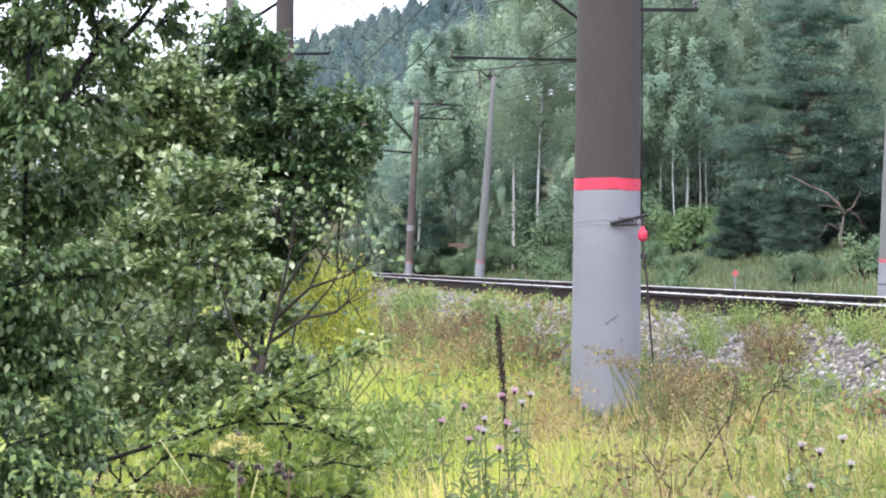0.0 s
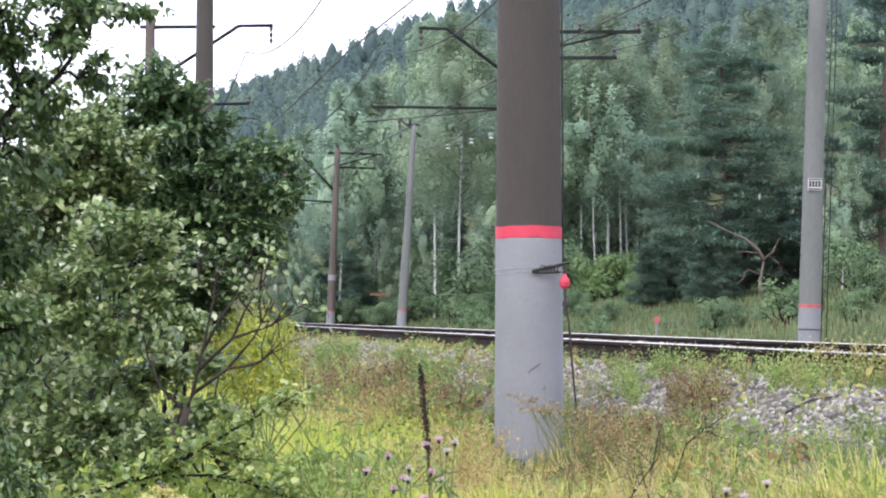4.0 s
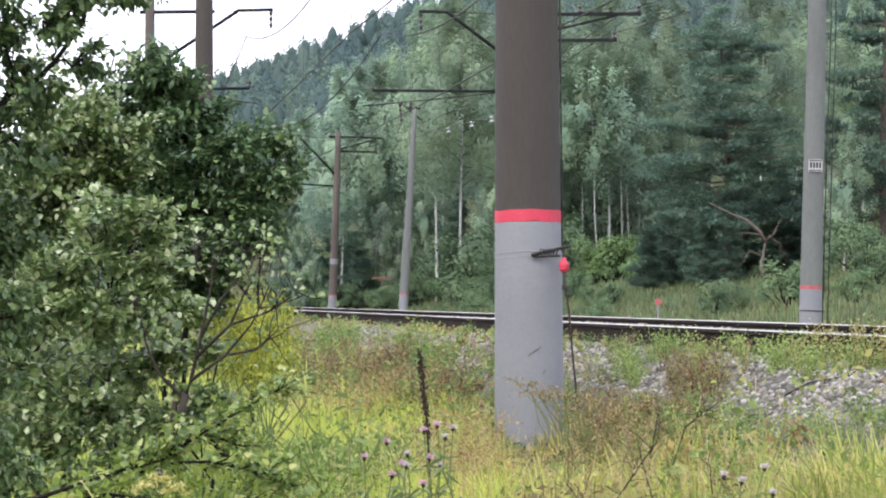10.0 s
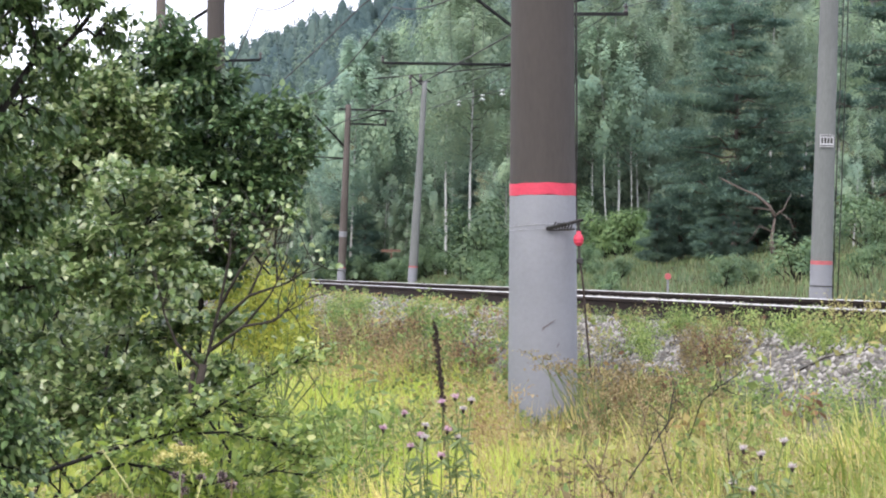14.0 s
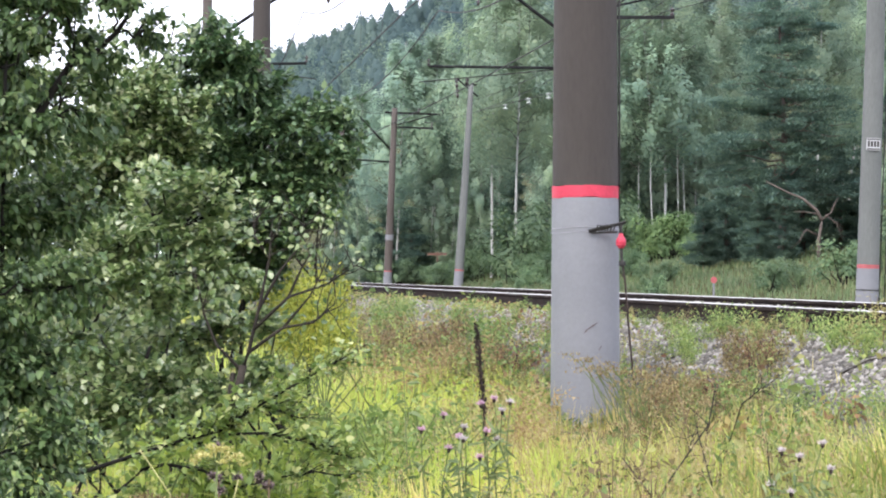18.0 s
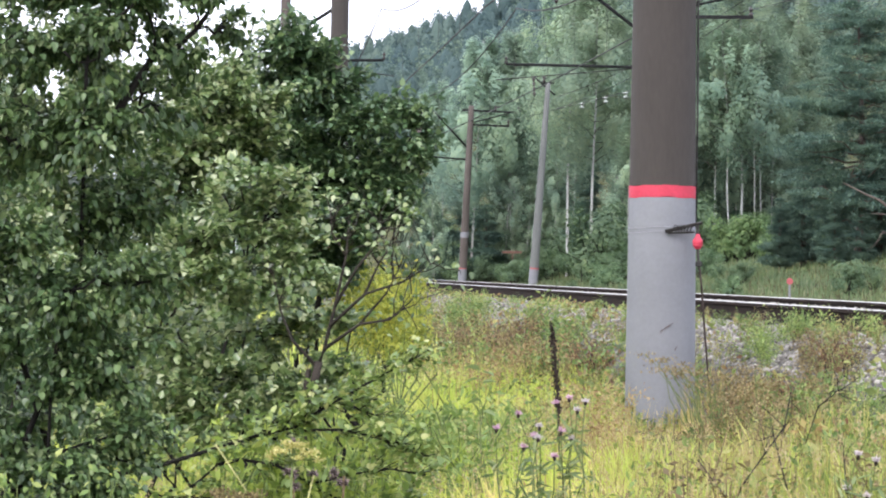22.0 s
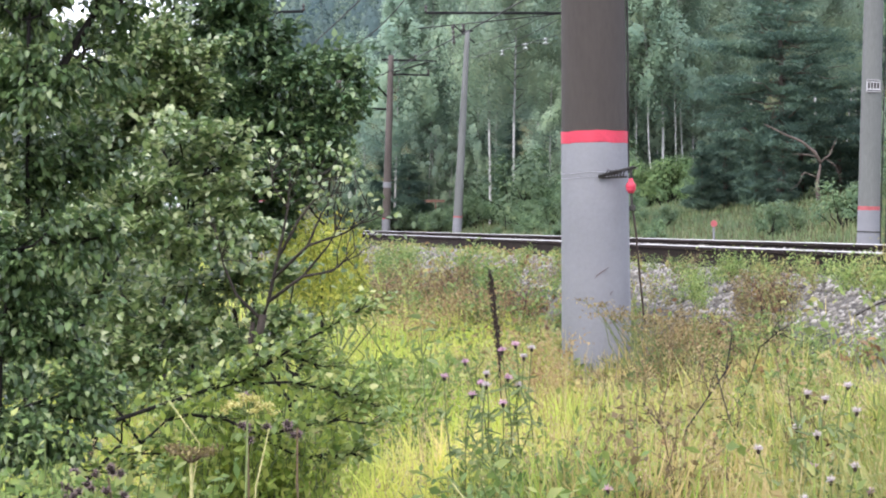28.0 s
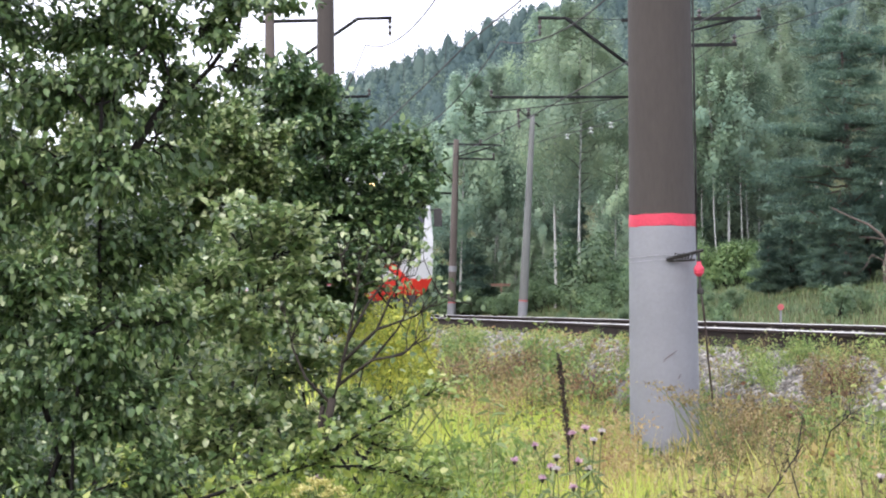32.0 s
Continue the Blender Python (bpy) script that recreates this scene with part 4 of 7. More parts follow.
def pine_mesh(h, spread, seed, low=0.2, tuft=0.2, n_limb=40, dead=True, body=0.62, rich=0.45):
    """A Scots pine: limbs in tiers, each bearing level pads of upturned needle tufts, bare limbs below."""
    rng = np.random.default_rng(seed)
    wood = Bag()
    stem = [np.array([0.12 * math.sin(z * 0.5), 0, z]) for z in np.linspace(-0.4, h * 0.98, 9)]
    tube(wood, stem, [0.2 * (1 - 0.92 * k / 8) for k in range(9)], 8)
    items = []
    for k in range(n_limb):
        t = low + (0.985 - low) * ((k + rng.random()) / n_limb) ** 1.1
        t = min(0.985, round(t * 13) / 13 + rng.normal(0, 0.02))
        z = h * t
        a = k * 2.4 + rng.normal(0, 0.4)
        reach = spread * (max(1 - t, 0) ** body + 0.05) * rng.uniform(0.42, 1.12)
        o = np.array([0.12 * math.sin(z * 0.5), 0, z])
        tip = o + np.array([math.cos(a) * reach, math.sin(a) * reach, reach * rng.uniform(-0.12, 0.22)])
        pts = limb(wood, o, tip, 0.05 * (1 - t) + 0.015, 0.01, rng, 0.05, 5, 0)
        pads = 3 + int(5 * reach / spread * rng.uniform(0.7, 1.3))
        side = np.array([-math.sin(a), math.cos(a), 0])
        for j in range(pads):
            s = 1.0 if j == 0 else rng.uniform(0.25, 0.97)
            q = o + (tip - o) * s + side * rng.normal(0, 0.22 * reach) * (0.4 + 0.6 * s) + np.array([0, 0, rng.normal(0.04, 0.1)])
            r = rng.uniform(0.3, 0.58) * (0.55 + 0.45 * reach / spread)
            items.append(leaf_arrays(q + rng.normal(0, 0.4 * r, (26, 3)) * np.array([1, 1, 0.2]), r * 0.36, r * 0.22, rng, None, 0.85))
            m = int(300 * r * r / 0.16 * rich)
            d = rng.normal(size=(m, 3)) * np.array([0.58 * r, 0.58 * r, 0.13 * r]) + q
            way = unit(d - q + np.array([0, 0, 0.1 * r])) * 0.9 + np.array([math.cos(a) * 0.5, math.sin(a) * 0.5, 0.25])
            items.append(leaf_arrays(d, tuft * rng.uniform(0.6, 1.3, m), tuft * 0.36, rng, way, 0.75))
    if dead:
        for k in range(9):
            z, a = h * rng.uniform(0.1, low + 0.12), rng.uniform(0, math.tau)
            r = rng.uniform(0.8, 1.9)
            limb(wood, (0, 0, z), (math.cos(a) * r, math.sin(a) * r, z + rng.uniform(-0.5, 0.4)), 0.04, 0.01, rng, 0.12, 5)
    return wood.mesh("pine_trunk", [PINE_BARK]), quick_mesh("pine_crown", *join_arrays(items), LEAF_PINE)


def bush_mesh(w, h, seed, n=1500, leaf=0.115, mat=None):
    """A rounded bush: one cluster of stems and rounded leaf sprays."""
    rng = np.random.default_rng(seed)
    wood, sprays = Bag(), []
    for k in range(16):
        a, r = rng.uniform(0, math.tau), w * 0.5 * rng.uniform(0.1, 0.85)
        tip = np.array([math.cos(a) * r, math.sin(a) * r, h * rng.uniform(0.25, 0.88) * (1 - 0.3 * r / w)])
        limb(wood, (rng.normal(0, 0.1), rng.normal(0, 0.1), -0.2), tip, 0.03, 0.008, rng, 0.06, 5)
        rx = w * rng.uniform(0.12, 0.2)
        heart = np.array([0, 0, -0.1 * h])
        sprays.append(mass_arrays(tip, rx * 0.6, rx * 0.55, 30, rx * 0.36, rng, heart, 0.6))
        sprays.append(mass_arrays(tip, rx, rx * 0.9, n // 16, leaf, rng, heart, 0.5))
    return wood.mesh("bush_stem", [BARK]), quick_mesh("bush_leafage", *join_arrays(sprays), mat or LEAF_BUSH)


def make_tree(name, meshes, names, x, y, turn, scale, label, category, group="", sink=0.0):
    ob = new(name)
    ob.empty_display_size = 0.3
    ob.matrix_basis = pose(x, y, height(x, y) - sink, 0, 0, turn) @ Matrix.Diagonal((scale, scale, scale, 1))
    tagged(ob, label, category, group)
    if len(meshes) == 3:
        names = (names[0], "boughwork", names[1])
    for n, me in zip(names, meshes):
        put(n, me, ob, kind="" if n in ("trunk", "stem") else "stuff")
    return ob


def build_forest():
    rng = random.Random(11)
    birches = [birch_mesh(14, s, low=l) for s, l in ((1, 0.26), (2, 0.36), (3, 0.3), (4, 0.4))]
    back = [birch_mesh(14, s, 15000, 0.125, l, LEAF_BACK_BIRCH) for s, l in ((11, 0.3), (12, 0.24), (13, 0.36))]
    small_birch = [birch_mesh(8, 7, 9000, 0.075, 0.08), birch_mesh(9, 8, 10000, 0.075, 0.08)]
    pines = [pine_mesh(13, 3.6, 21, 0.14, 0.24, 60, rich=0.26), pine_mesh(15, 3.4, 22, 0.35, 0.24, 44, rich=0.26)]
    bushes = [bush_mesh(3.2, 2.4, 31), bush_mesh(2.4, 1.8, 32, 1100), bush_mesh(4.0, 3.4, 33, 2000, 0.13)]
    tc, bl = ("trunk", "crown"), ("stem", "leafage")
    # the two pines by the glade and the one at the wood's edge
    big = pine_mesh(9.7, 3.3, 41, 0.2, 0.12, 92, body=0.45, rich=0.6)
    make_tree("pine_tree", big, tc, 10.2, 90.0, 20, 1.0, "broad dark green pine with reddish bare lower limbs", "pine tree", "wood edge")
    dead = new("dead_tree")
    dead.matrix_basis = pose(11.6, 86.5, height(11.6, 86.5))
    tagged(dead, "leafless reddish pine trunk with crooked bare limbs", "dead tree")
    rr = np.random.default_rng(44)
    g = height(11.6, 86.5)
    for pts, r in (([(-0.5, 0, -0.2), (-0.55, 0, 2.7 - g), (-0.42, 0, 3.45 - g)], 0.13), ([(-0.42, 0, 3.4 - g), (-0.62, 0, 3.77 - g), (-1.1, -0.1, 4.16 - g), (-1.69, -0.1, 4.41 - g), (-2.37, -0.2, 4.76 - g)], 0.085),
                   ([(-0.45, 0, 3.42 - g), (-0.13, -0.1, 3.68 - g), (-0.02, -0.1, 3.95 - g), (0.12, -0.1, 4.2 - g)], 0.045), ([(-0.5, 0, 3.62 - g), (-0.95, -0.1, 3.7 - g), (-1.4, -0.1, 3.72 - g)], 0.04), ([(-0.55, 0, 2.9 - g), (-1.0, -0.1, 3.1 - g), (-1.2, -0.1, 2.72 - g), (-1.5, -0.1, 2.45 - g)], 0.035),
                   ([(-0.3, 0, 3.6 - g), (0.1, 0.1, 3.3 - g), (0.3, 0.1, 2.7 - g)], 0.035)):
        bag = Bag()
        tube(bag, pts, [0.85 * r * (1 - 0.75 * k / (len(pts) - 1)) for k in range(len(pts))], 7)
        part("limb", bag, PINE_BARK, dead, smooth=True)
    make_tree("pine_tree", pines[0], tc, 15.6, 88.0, 140, 0.95, "tall dark pine at the edge of the wood", "pine tree", "wood edge")
    make_tree("pine_tree", pines[0], tc, 19.0, 97.0, 10, 1.05, "tall dark pine at the edge of the wood", "pine tree", "wood edge")
    # birch belt
    for row, (d, gap, lo, hi) in enumerate([(122, 3.4, 1.0, 9.0), (132, 3.6, 0.5, 29), (146, 3.4, -9.5, 32), (163, 3.6, -13, 36)]):
        x = lo
        while x < hi:
            xx, yy = x + rng.uniform(-0.9, 0.9), d + rng.uniform(-5, 5)
            x += gap * rng.uniform(0.75, 1.3)
            glade = 4.6 < xx * 110 / yy < 9.5 and d < 119
            if glade or xx - float(line_x(yy)) < 9.0:
                continue
            if rng.random() < 0.12 and row > 1:
                make_tree("pine_tree", pines[rng.randrange(2)], tc, xx, yy, rng.uniform(0, 360), rng.uniform(0.85, 1.1), "dark pine among the birches", "pine tree", "wood")
            else:
                make_tree("birch_tree", back[rng.randrange(3)] if row > 1 else birches[rng.randrange(4)], tc, xx, yy, rng.uniform(0, 360), rng.uniform(0.78, 1.04) * (1.16 if xx < 0.02 * yy else 1.0), "tall birch with white trunk and hanging crown in haze-paled green", "birch tree", "wood")
    for k in range(10):
        yy = rng.uniform(120, 230)
        xx = float(line_x(yy)) - rng.uniform(9, 34)
        make_tree("birch_tree", back[rng.randrange(3)], tc, xx, yy, rng.uniform(0, 360), rng.uniform(0.6, 0.95), "birch on the near side of the line behind the shrubs", "birch tree", "far thicket")
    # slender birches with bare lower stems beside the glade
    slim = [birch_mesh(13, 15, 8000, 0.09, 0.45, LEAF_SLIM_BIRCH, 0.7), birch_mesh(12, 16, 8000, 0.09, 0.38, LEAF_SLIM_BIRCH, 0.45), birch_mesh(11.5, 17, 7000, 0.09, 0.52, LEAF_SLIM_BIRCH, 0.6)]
    for k, b in enumerate((0.0628, 0.0572, 0.0748, 0.0345, 0.0712, -0.028)):
        y = 120.5 + 1.7 * (k % 4)
        make_tree("birch_tree", slim[k % 3], tc, b * y, y + (18 if b < 0 else 0), k * 50, 0.86 + 0.04 * (k % 3), "slender birch with a bare white stem", "birch tree", "wood")
    # saplings in the shade behind the bare stems, and a fresh thicket before them
    for k in range(11):
        y = 126 + 1.9 * (k % 4)
        make_tree("birch_tree", (small_birch[k % 2] if k % 3 else back[k % 3]), tc, (0.05 + 0.0036 * k) * y, y, k * 77, (0.95 + 0.12 * (k % 4)) if k % 3 else 0.5, "birch sapling in the shade of the wood", "birch tree", "wood")
    fresh = [bush_mesh(3.4, 2.4, 35, 2400, 0.11, LEAF_FRESH), bush_mesh(2.6, 2.0, 36, 1900, 0.11, LEAF_FRESH)]
    for b, y, k, sc in ((0.062, 112.5, 1, 0.95), (0.0665, 112.0, 0, 1.0), (0.071, 113.0, 1, 0.9), (0.0765, 110.0, 1, 0.6)):
        make_tree("bush", fresh[k], bl, b * y, y, b * 9000, sc, "bright fresh green bush before the wood", "bush", "wood edge")
    # dark young spruces in the shade under the birches
    spruce = [pine_mesh(6.5, 1.7, 51, 0.03, 0.22, 34, False, 0.8, 0.3), pine_mesh(5.0, 1.6, 52, 0.03, 0.22, 30, False, 0.8, 0.3)]
    for k in range(20):
        y = rng.uniform(126, 136)
        x = -8.5 + 1.15 * k + rng.uniform(-0.5, 0.5)
        y += 12 if x < 0.5 else 0
        make_tree("spruce_tree", spruce[k % 2], tc, x, y, rng.uniform(0, 360), rng.uniform(0.7, 1.1), "dark young spruce in the shade of the birches", "spruce tree", "wood")
    for x, y, sc in ((7.7, 93, 0.52), (8.7, 95, 0.72), (9.5, 92, 0.5), (11.4, 94, 0.7), (12.6, 92, 0.6), (13.6, 93, 0.8), (10.05, 88.3, 0.42), (9.2, 88.8, 0.36)):
        make_tree("spruce_tree", spruce[int(y) % 2], tc, x, y, x * 70, sc, "dark young spruce under the big pine", "spruce tree", "wood edge")
    # young trees and bushes at the foot of the wood
    for x, y, k, s in [(-9.2, 142, 0, 1.0), (-7.6, 139, 1, 0.7), (-3.6, 140, 0, 1.1), (2.6, 120, 1, 0.9), (-0.9, 139, 0, 1.0), (-2.6, 139, 1, 0.7), (4.2, 118, 1, 1.0), (18.6, 76, 0, 0.9), (13.5, 84, 1, 0.55)]:
        make_tree("young_birch", small_birch[k], tc, x, y, rng.uniform(0, 360), s * rng.uniform(0.8, 1.0), "young bushy birch at the foot of the wood", "birch tree", "wood edge")
    spots = [((0.165 + 0.009 * k) * (62 + (k * 7) % 16), 62 + (k * 7) % 16, (k * 2) % 3, 0.42 + 0.09 * ((k * 5) % 4)) for k in range(6)]
    spots += [(9.05, 66, 1, 0.78), (7.3, 67, 1, 0.6), (8.1, 68, 0, 0.34), (10.3, 70, 1, 0.55), (13.0, 78, 0, 0.85), (14.8, 76, 1, 1.0), (17.2, 72, 2, 1.0), (19.3, 74, 2, 1.15)]
    for k in range(56):
        x = rng.uniform(-10, 9)
        spots.append((x, rng.uniform(137, 143) if x < 0.8 else rng.uniform(106, 121), rng.randrange(3), rng.uniform(0.6, 1.15)))
    for k in range(14):
        spots.append((rng.uniform(9, 22), rng.uniform(94, 108), rng.randrange(3), rng.uniform(0.4, 0.8)))
    for k in range(60):
        y = rng.uniform(70, 136)
        x = float(line_x(y)) + rng.uniform(9.2, 14.5)
        if 0.068 < x / y < 0.1:
            continue
        spots.append((x, y, rng.randrange(3), rng.uniform(0.22, 0.46) + (0.2 if y > 100 else 0)))
    for k in range(14):
        y = rng.uniform(104, 117)
        spots.append((rng.uniform(0.043, 0.082) * y, y, rng.randrange(3), rng.uniform(0.3, 0.48)))
    for k in range(30):
        y = rng.uniform(150, 176)
        spots.append((-10 + 1.4 * k, y, rng.randrange(3), rng.uniform(0.9, 1.5)))
    for x, y, k, s in spots:
        if abs(x / y + 0.0153) < 0.013 and y < 118:
            continue
        if x - float(line_x(y)) < 9 or (4.4 < x * 110 / y < 8.6 and 88 < y < 113 and s > 0.5):
            continue
        make_tree("bush", bushes[k], bl, x, y, rng.uniform(0, 360), s, "rounded green bush at the foot of the wood", "bush", "wood edge")


build_forest()


def build_hill_woods():
    """Far woods over the hill: many small conifers and birches in one mesh."""
    rng = np.random.default_rng(77)
    kinds = []
    for k in range(5):
        conifer = k < 3
        if conifer:
            n = 70
            t = rng.random(n) ** 0.6
            a = rng.uniform(0, math.tau, n)
            rr = ((1 - t) ** 0.62 * (2.2 + 0.4 * np.sin(t * 40 + k)) + 0.2) * np.sqrt(rng.uniform(0.5, 1, n))
            p = np.stack([np.cos(a) * rr, np.sin(a) * rr, (0.08 + 0.9 * t) * 15], 1)
            ways = np.stack([np.cos(a), np.sin(a), np.full(n, -0.35)], 1)
            tufts = leaf_arrays(p, 1.05 * rng.uniform(0.6, 1.3, n) * (1.25 - 0.7 * t), 0.75 * (1.2 - 0.7 * t), rng, ways * 1.6, 0.3)
            j = np.arange(9)
            c = j * math.tau / 9
            body = np.concatenate([np.stack([np.cos(c) * r, np.sin(c) * r, np.full(9, z) + rng.normal(0, 0.4, 9)], 1) for z, r in ((0.6, 2.3), (8.0, 1.8), (11.2, 1.0))] + [[[rng.normal(0, 0.3), 0, 12.6]]])
            q = (j + 1) % 9
            faces = np.concatenate([np.stack([j + k, q + k, q + k + 9], 1) for k in (0, 9)] + [np.stack([j + k, q + k + 9, j + k + 9], 1) for k in (0, 9)] + [np.stack([j + 18, q + 18, np.full(9, 27)], 1)])
            kinds.append(join_arrays([tufts, (body, faces)]))
        else:
            kinds.append(join_arrays([hull_arrays(np.array([rng.normal(0, 1.0), rng.normal(0, 1.0), z]), 1.9 - 0.07 * z, 1.7, rng, 1.0, 36) for z in np.linspace(2, 13.0, 10)]))
    groups = {0: [], 1: []}
    n = 2900
    b = rng.uniform(-0.15, 0.21, n)
    d = rng.uniform(540, 895, n)
    for k in range(n):
        x, y = b[k] * d[k], d[k]
        if x - float(line_x(y)) < 16:
            continue
        birch = rng.random() < (0.16 if d[k] < 690 else 0.05)
        v, f = kinds[rng.integers(3, 5) if birch else rng.integers(0, 3)]
        s = rng.uniform(0.62, 1.28) * (1.0 if birch else rng.uniform(0.85, 1.1))
        ca, sa = math.cos(k), math.sin(k)
        w = v @ np.array([[ca, -sa, 0], [sa, ca, 0], [0, 0, 1]]).T * s
        groups[int(birch)].append((w + np.array([x, y, height(x, y)]), f))
    put("far_conifers", quick_mesh("far_conifers", *join_arrays(groups[0]), LEAF_HILL), label="dense dark conifers, haze-blue in colour, covering the far hill", category="woods", kind="stuff")
    put("far_birches", quick_mesh("far_birches", *join_arrays(groups[1]), LEAF_HILL_BIRCH), label="birches in haze-tinted green on the lower slope of the hill", category="woods", kind="stuff")


build_hill_woods()


# ---- shrubs beside the path ----
def leaf_shapes(places, length, width, rng, ways=None, flat=0.4, fold=0.16, sag=0.3, curl=0.12):
    """Oval pointed leaves folded on the midrib, six vertices and four triangles each."""
    n = len(places)
    L = np.broadcast_to(np.asarray(length, float), (n,))[:, None]
    W = np.broadcast_to(np.asarray(width, float), (n,))[:, None]
    t = rng.normal(size=(n, 3))
    if ways is not None:
        t = t * 0.6 + ways
    t[:, 2] -= sag
    t = unit(t)
    nrm = rng.normal(size=(n, 3)) * (1 - flat)
    nrm[:, 2] += flat * 1.6
    b = unit(np.cross(nrm, t))
    nn = np.cross(t, b)
    p = np.asarray(places, float)
    v = np.empty((n, 6, 3))
    for k, (s, w, up) in enumerate(((0, 0, 0), (0.28, -0.46, 1), (0.66, -0.36, 1), (1.0, 0, 0), (0.66, 0.36, 1), (0.28, 0.46, 1))):
        v[:, k] = p + t * L * s + b * W * w + nn * (W * fold * up - L * curl * s * s)
    base = (np.arange(n) * 6)[:, None]
    f = np.concatenate([base + np.array([[0, 2, 1]]), base + np.array([[0, 3, 2]]), base + np.array([[0, 4, 3]]), base + np.array([[0, 5, 4]])], axis=1).reshape(-1, 3)
    return v.reshape(-1, 3), f


def shrub(name, label, category, base, stems, clumps, leaf, per, seed, mat, bark=None, thick=0.022, sag=0.3, twigs=9, width=0.72, plain=False, deep=0.18):
    """A shrub of several crooked stems that branch into clumps of leafy twigs. stems: feet and heads, as offsets from the base;
    clumps: (x, z, half width, half height, share of leaves) from the highest boughs down; they lie up to deep before or behind the base."""
    rng = np.random.default_rng(seed)
    ob = thing(name, pose(*base), label, category)
    heads = []
    for foot, head in stems:
        bag = Bag()
        pts = limb(bag, foot, head, thick, thick * 0.2, rng, 0.05, 8, 0, 7)
        part("stem", bag, bark or BARK, ob, smooth=True)
        heads.append(pts)
    heads = np.concatenate(heads)
    wood, places, ways = Bag(), [], []
    depth = np.random.default_rng(seed + 900)
    for cx, cz, rx, rz, share in clumps:
        c = np.array([cx, depth.uniform(-deep, deep), cz])
        dd = np.linalg.norm((heads - c) * np.array([1, 1, 0.8]), axis=1) + np.where(heads[:, 2] > cz + 0.1, 1.0, 0)
        root = heads[np.argmin(dd)]
        main = limb(wood, root, c, thick * 0.3, 0.004, rng, 0.08, 6, 0, 5)
        k = max(3, int(twigs * share))
        m = max(4, int(per * share / k))
        for j in range(k):
            d = unit(rng.normal(size=(1, 3)))[0] * rng.uniform(0.55, 1.0)
            tip = c + d * np.array([rx, min(rx, 0.6), rz])
            start = main[rng.integers(2, 6)]
            tw = limb(wood, start, tip, 0.0045, 0.0015, rng, 0.08, 5, 0, 4, sag=-0.05)
            s = rng.uniform(0.25, 1.05, m) * 4
            i = np.minimum(s.astype(int), 3)
            fr = (s - i)[:, None]
            q = tw[i] * (1 - fr) + tw[i + 1] * fr + rng.normal(0, leaf * 0.85, (m, 3)) * np.array([1.0, 1.0, 0.55])
            places.append(q)
            ways.append(np.tile(unit((tip - start)[None]) * 0.7, (m, 1)))
    tagged(part("branchwork", wood, bark or BARK, ob, "thin dark branching twigs"), kind="stuff")
    p, w = np.concatenate(places), np.concatenate(ways)
    size = leaf * rng.uniform(0.55, 1.25, len(p))
    v, f = leaf_arrays(p, size, size * width, rng, w, 0.35, sag=sag) if plain else leaf_shapes(p, size, size * width, rng, w, 0.72, sag=sag)
    put("foliage", quick_mesh("foliage", v, f, mat), ob, kind="stuff")
    return ob


# the hawthorn's boughs: course, thickness, leafiness, reach of the side twigs
HAW_BOUGHS = [
    ([(0, 0, -0.1), (-0.05, 0, 0.3), (-0.1, 0, 0.55), (0.0, 0, 0.75), (0.09, 0.02, 0.83)], 0.016, 0.4, 0.1),
    ([(-0.27, 0, 0.79), (-0.09, 0, 0.83), (0.09, 0.02, 0.89), (0.22, 0.03, 0.93), (0.35, 0.05, 0.96), (0.42, 0.08, 1.01)], 0.013, 0.8, 0.11),
    ([(-0.1, 0, 0.55), (-0.3, 0.08, 0.72), (-0.2, 0.0, 0.75), (-0.09, -0.05, 0.72), (0.07, -0.06, 0.72), (0.19, -0.06, 0.71)], 0.01, 0.5, 0.09),
    ([(-0.1, 0, 0.5), (-0.28, -0.03, 0.62), (-0.22, -0.06, 0.67), (-0.11, -0.1, 0.66), (0.02, -0.12, 0.65)], 0.009, 0.5, 0.09),
    ([(0.09, 0.02, 0.83), (0.17, 0.0, 0.85), (0.3, 0.0, 0.83), (0.42, 0.0, 0.77), (0.58, -0.03, 0.81), (0.7, -0.05, 0.83), (0.82, -0.06, 0.81)], 0.01, 1.2, 0.13),
    ([(0.35, 0.05, 0.96), (0.42, 0.06, 1.01), (0.54, 0.05, 1.08), (0.66, 0.04, 1.15), (0.79, 0.02, 1.22)], 0.008, 1.3, 0.12),
    ([(0.35, 0.05, 0.95), (0.52, 0.0, 0.96), (0.66, -0.03, 0.93), (0.77, -0.05, 0.89)], 0.008, 1.4, 0.13),
    ([(0.22, 0.03, 0.93), (0.36, 0.12, 1.02), (0.5, 0.18, 1.04), (0.62, 0.2, 1.0)], 0.007, 1.3, 0.12),
    ([(0.0, 0, 0.75), (-0.14, 0.1, 0.92), (-0.3, 0.15, 0.98)], 0.008, 1.2, 0.13),
    ([(0.4, 0.02, 0.77), (0.52, 0.1, 0.7), (0.64, 0.12, 0.68), (0.74, 0.1, 0.7)], 0.006, 1.2, 0.12),
]


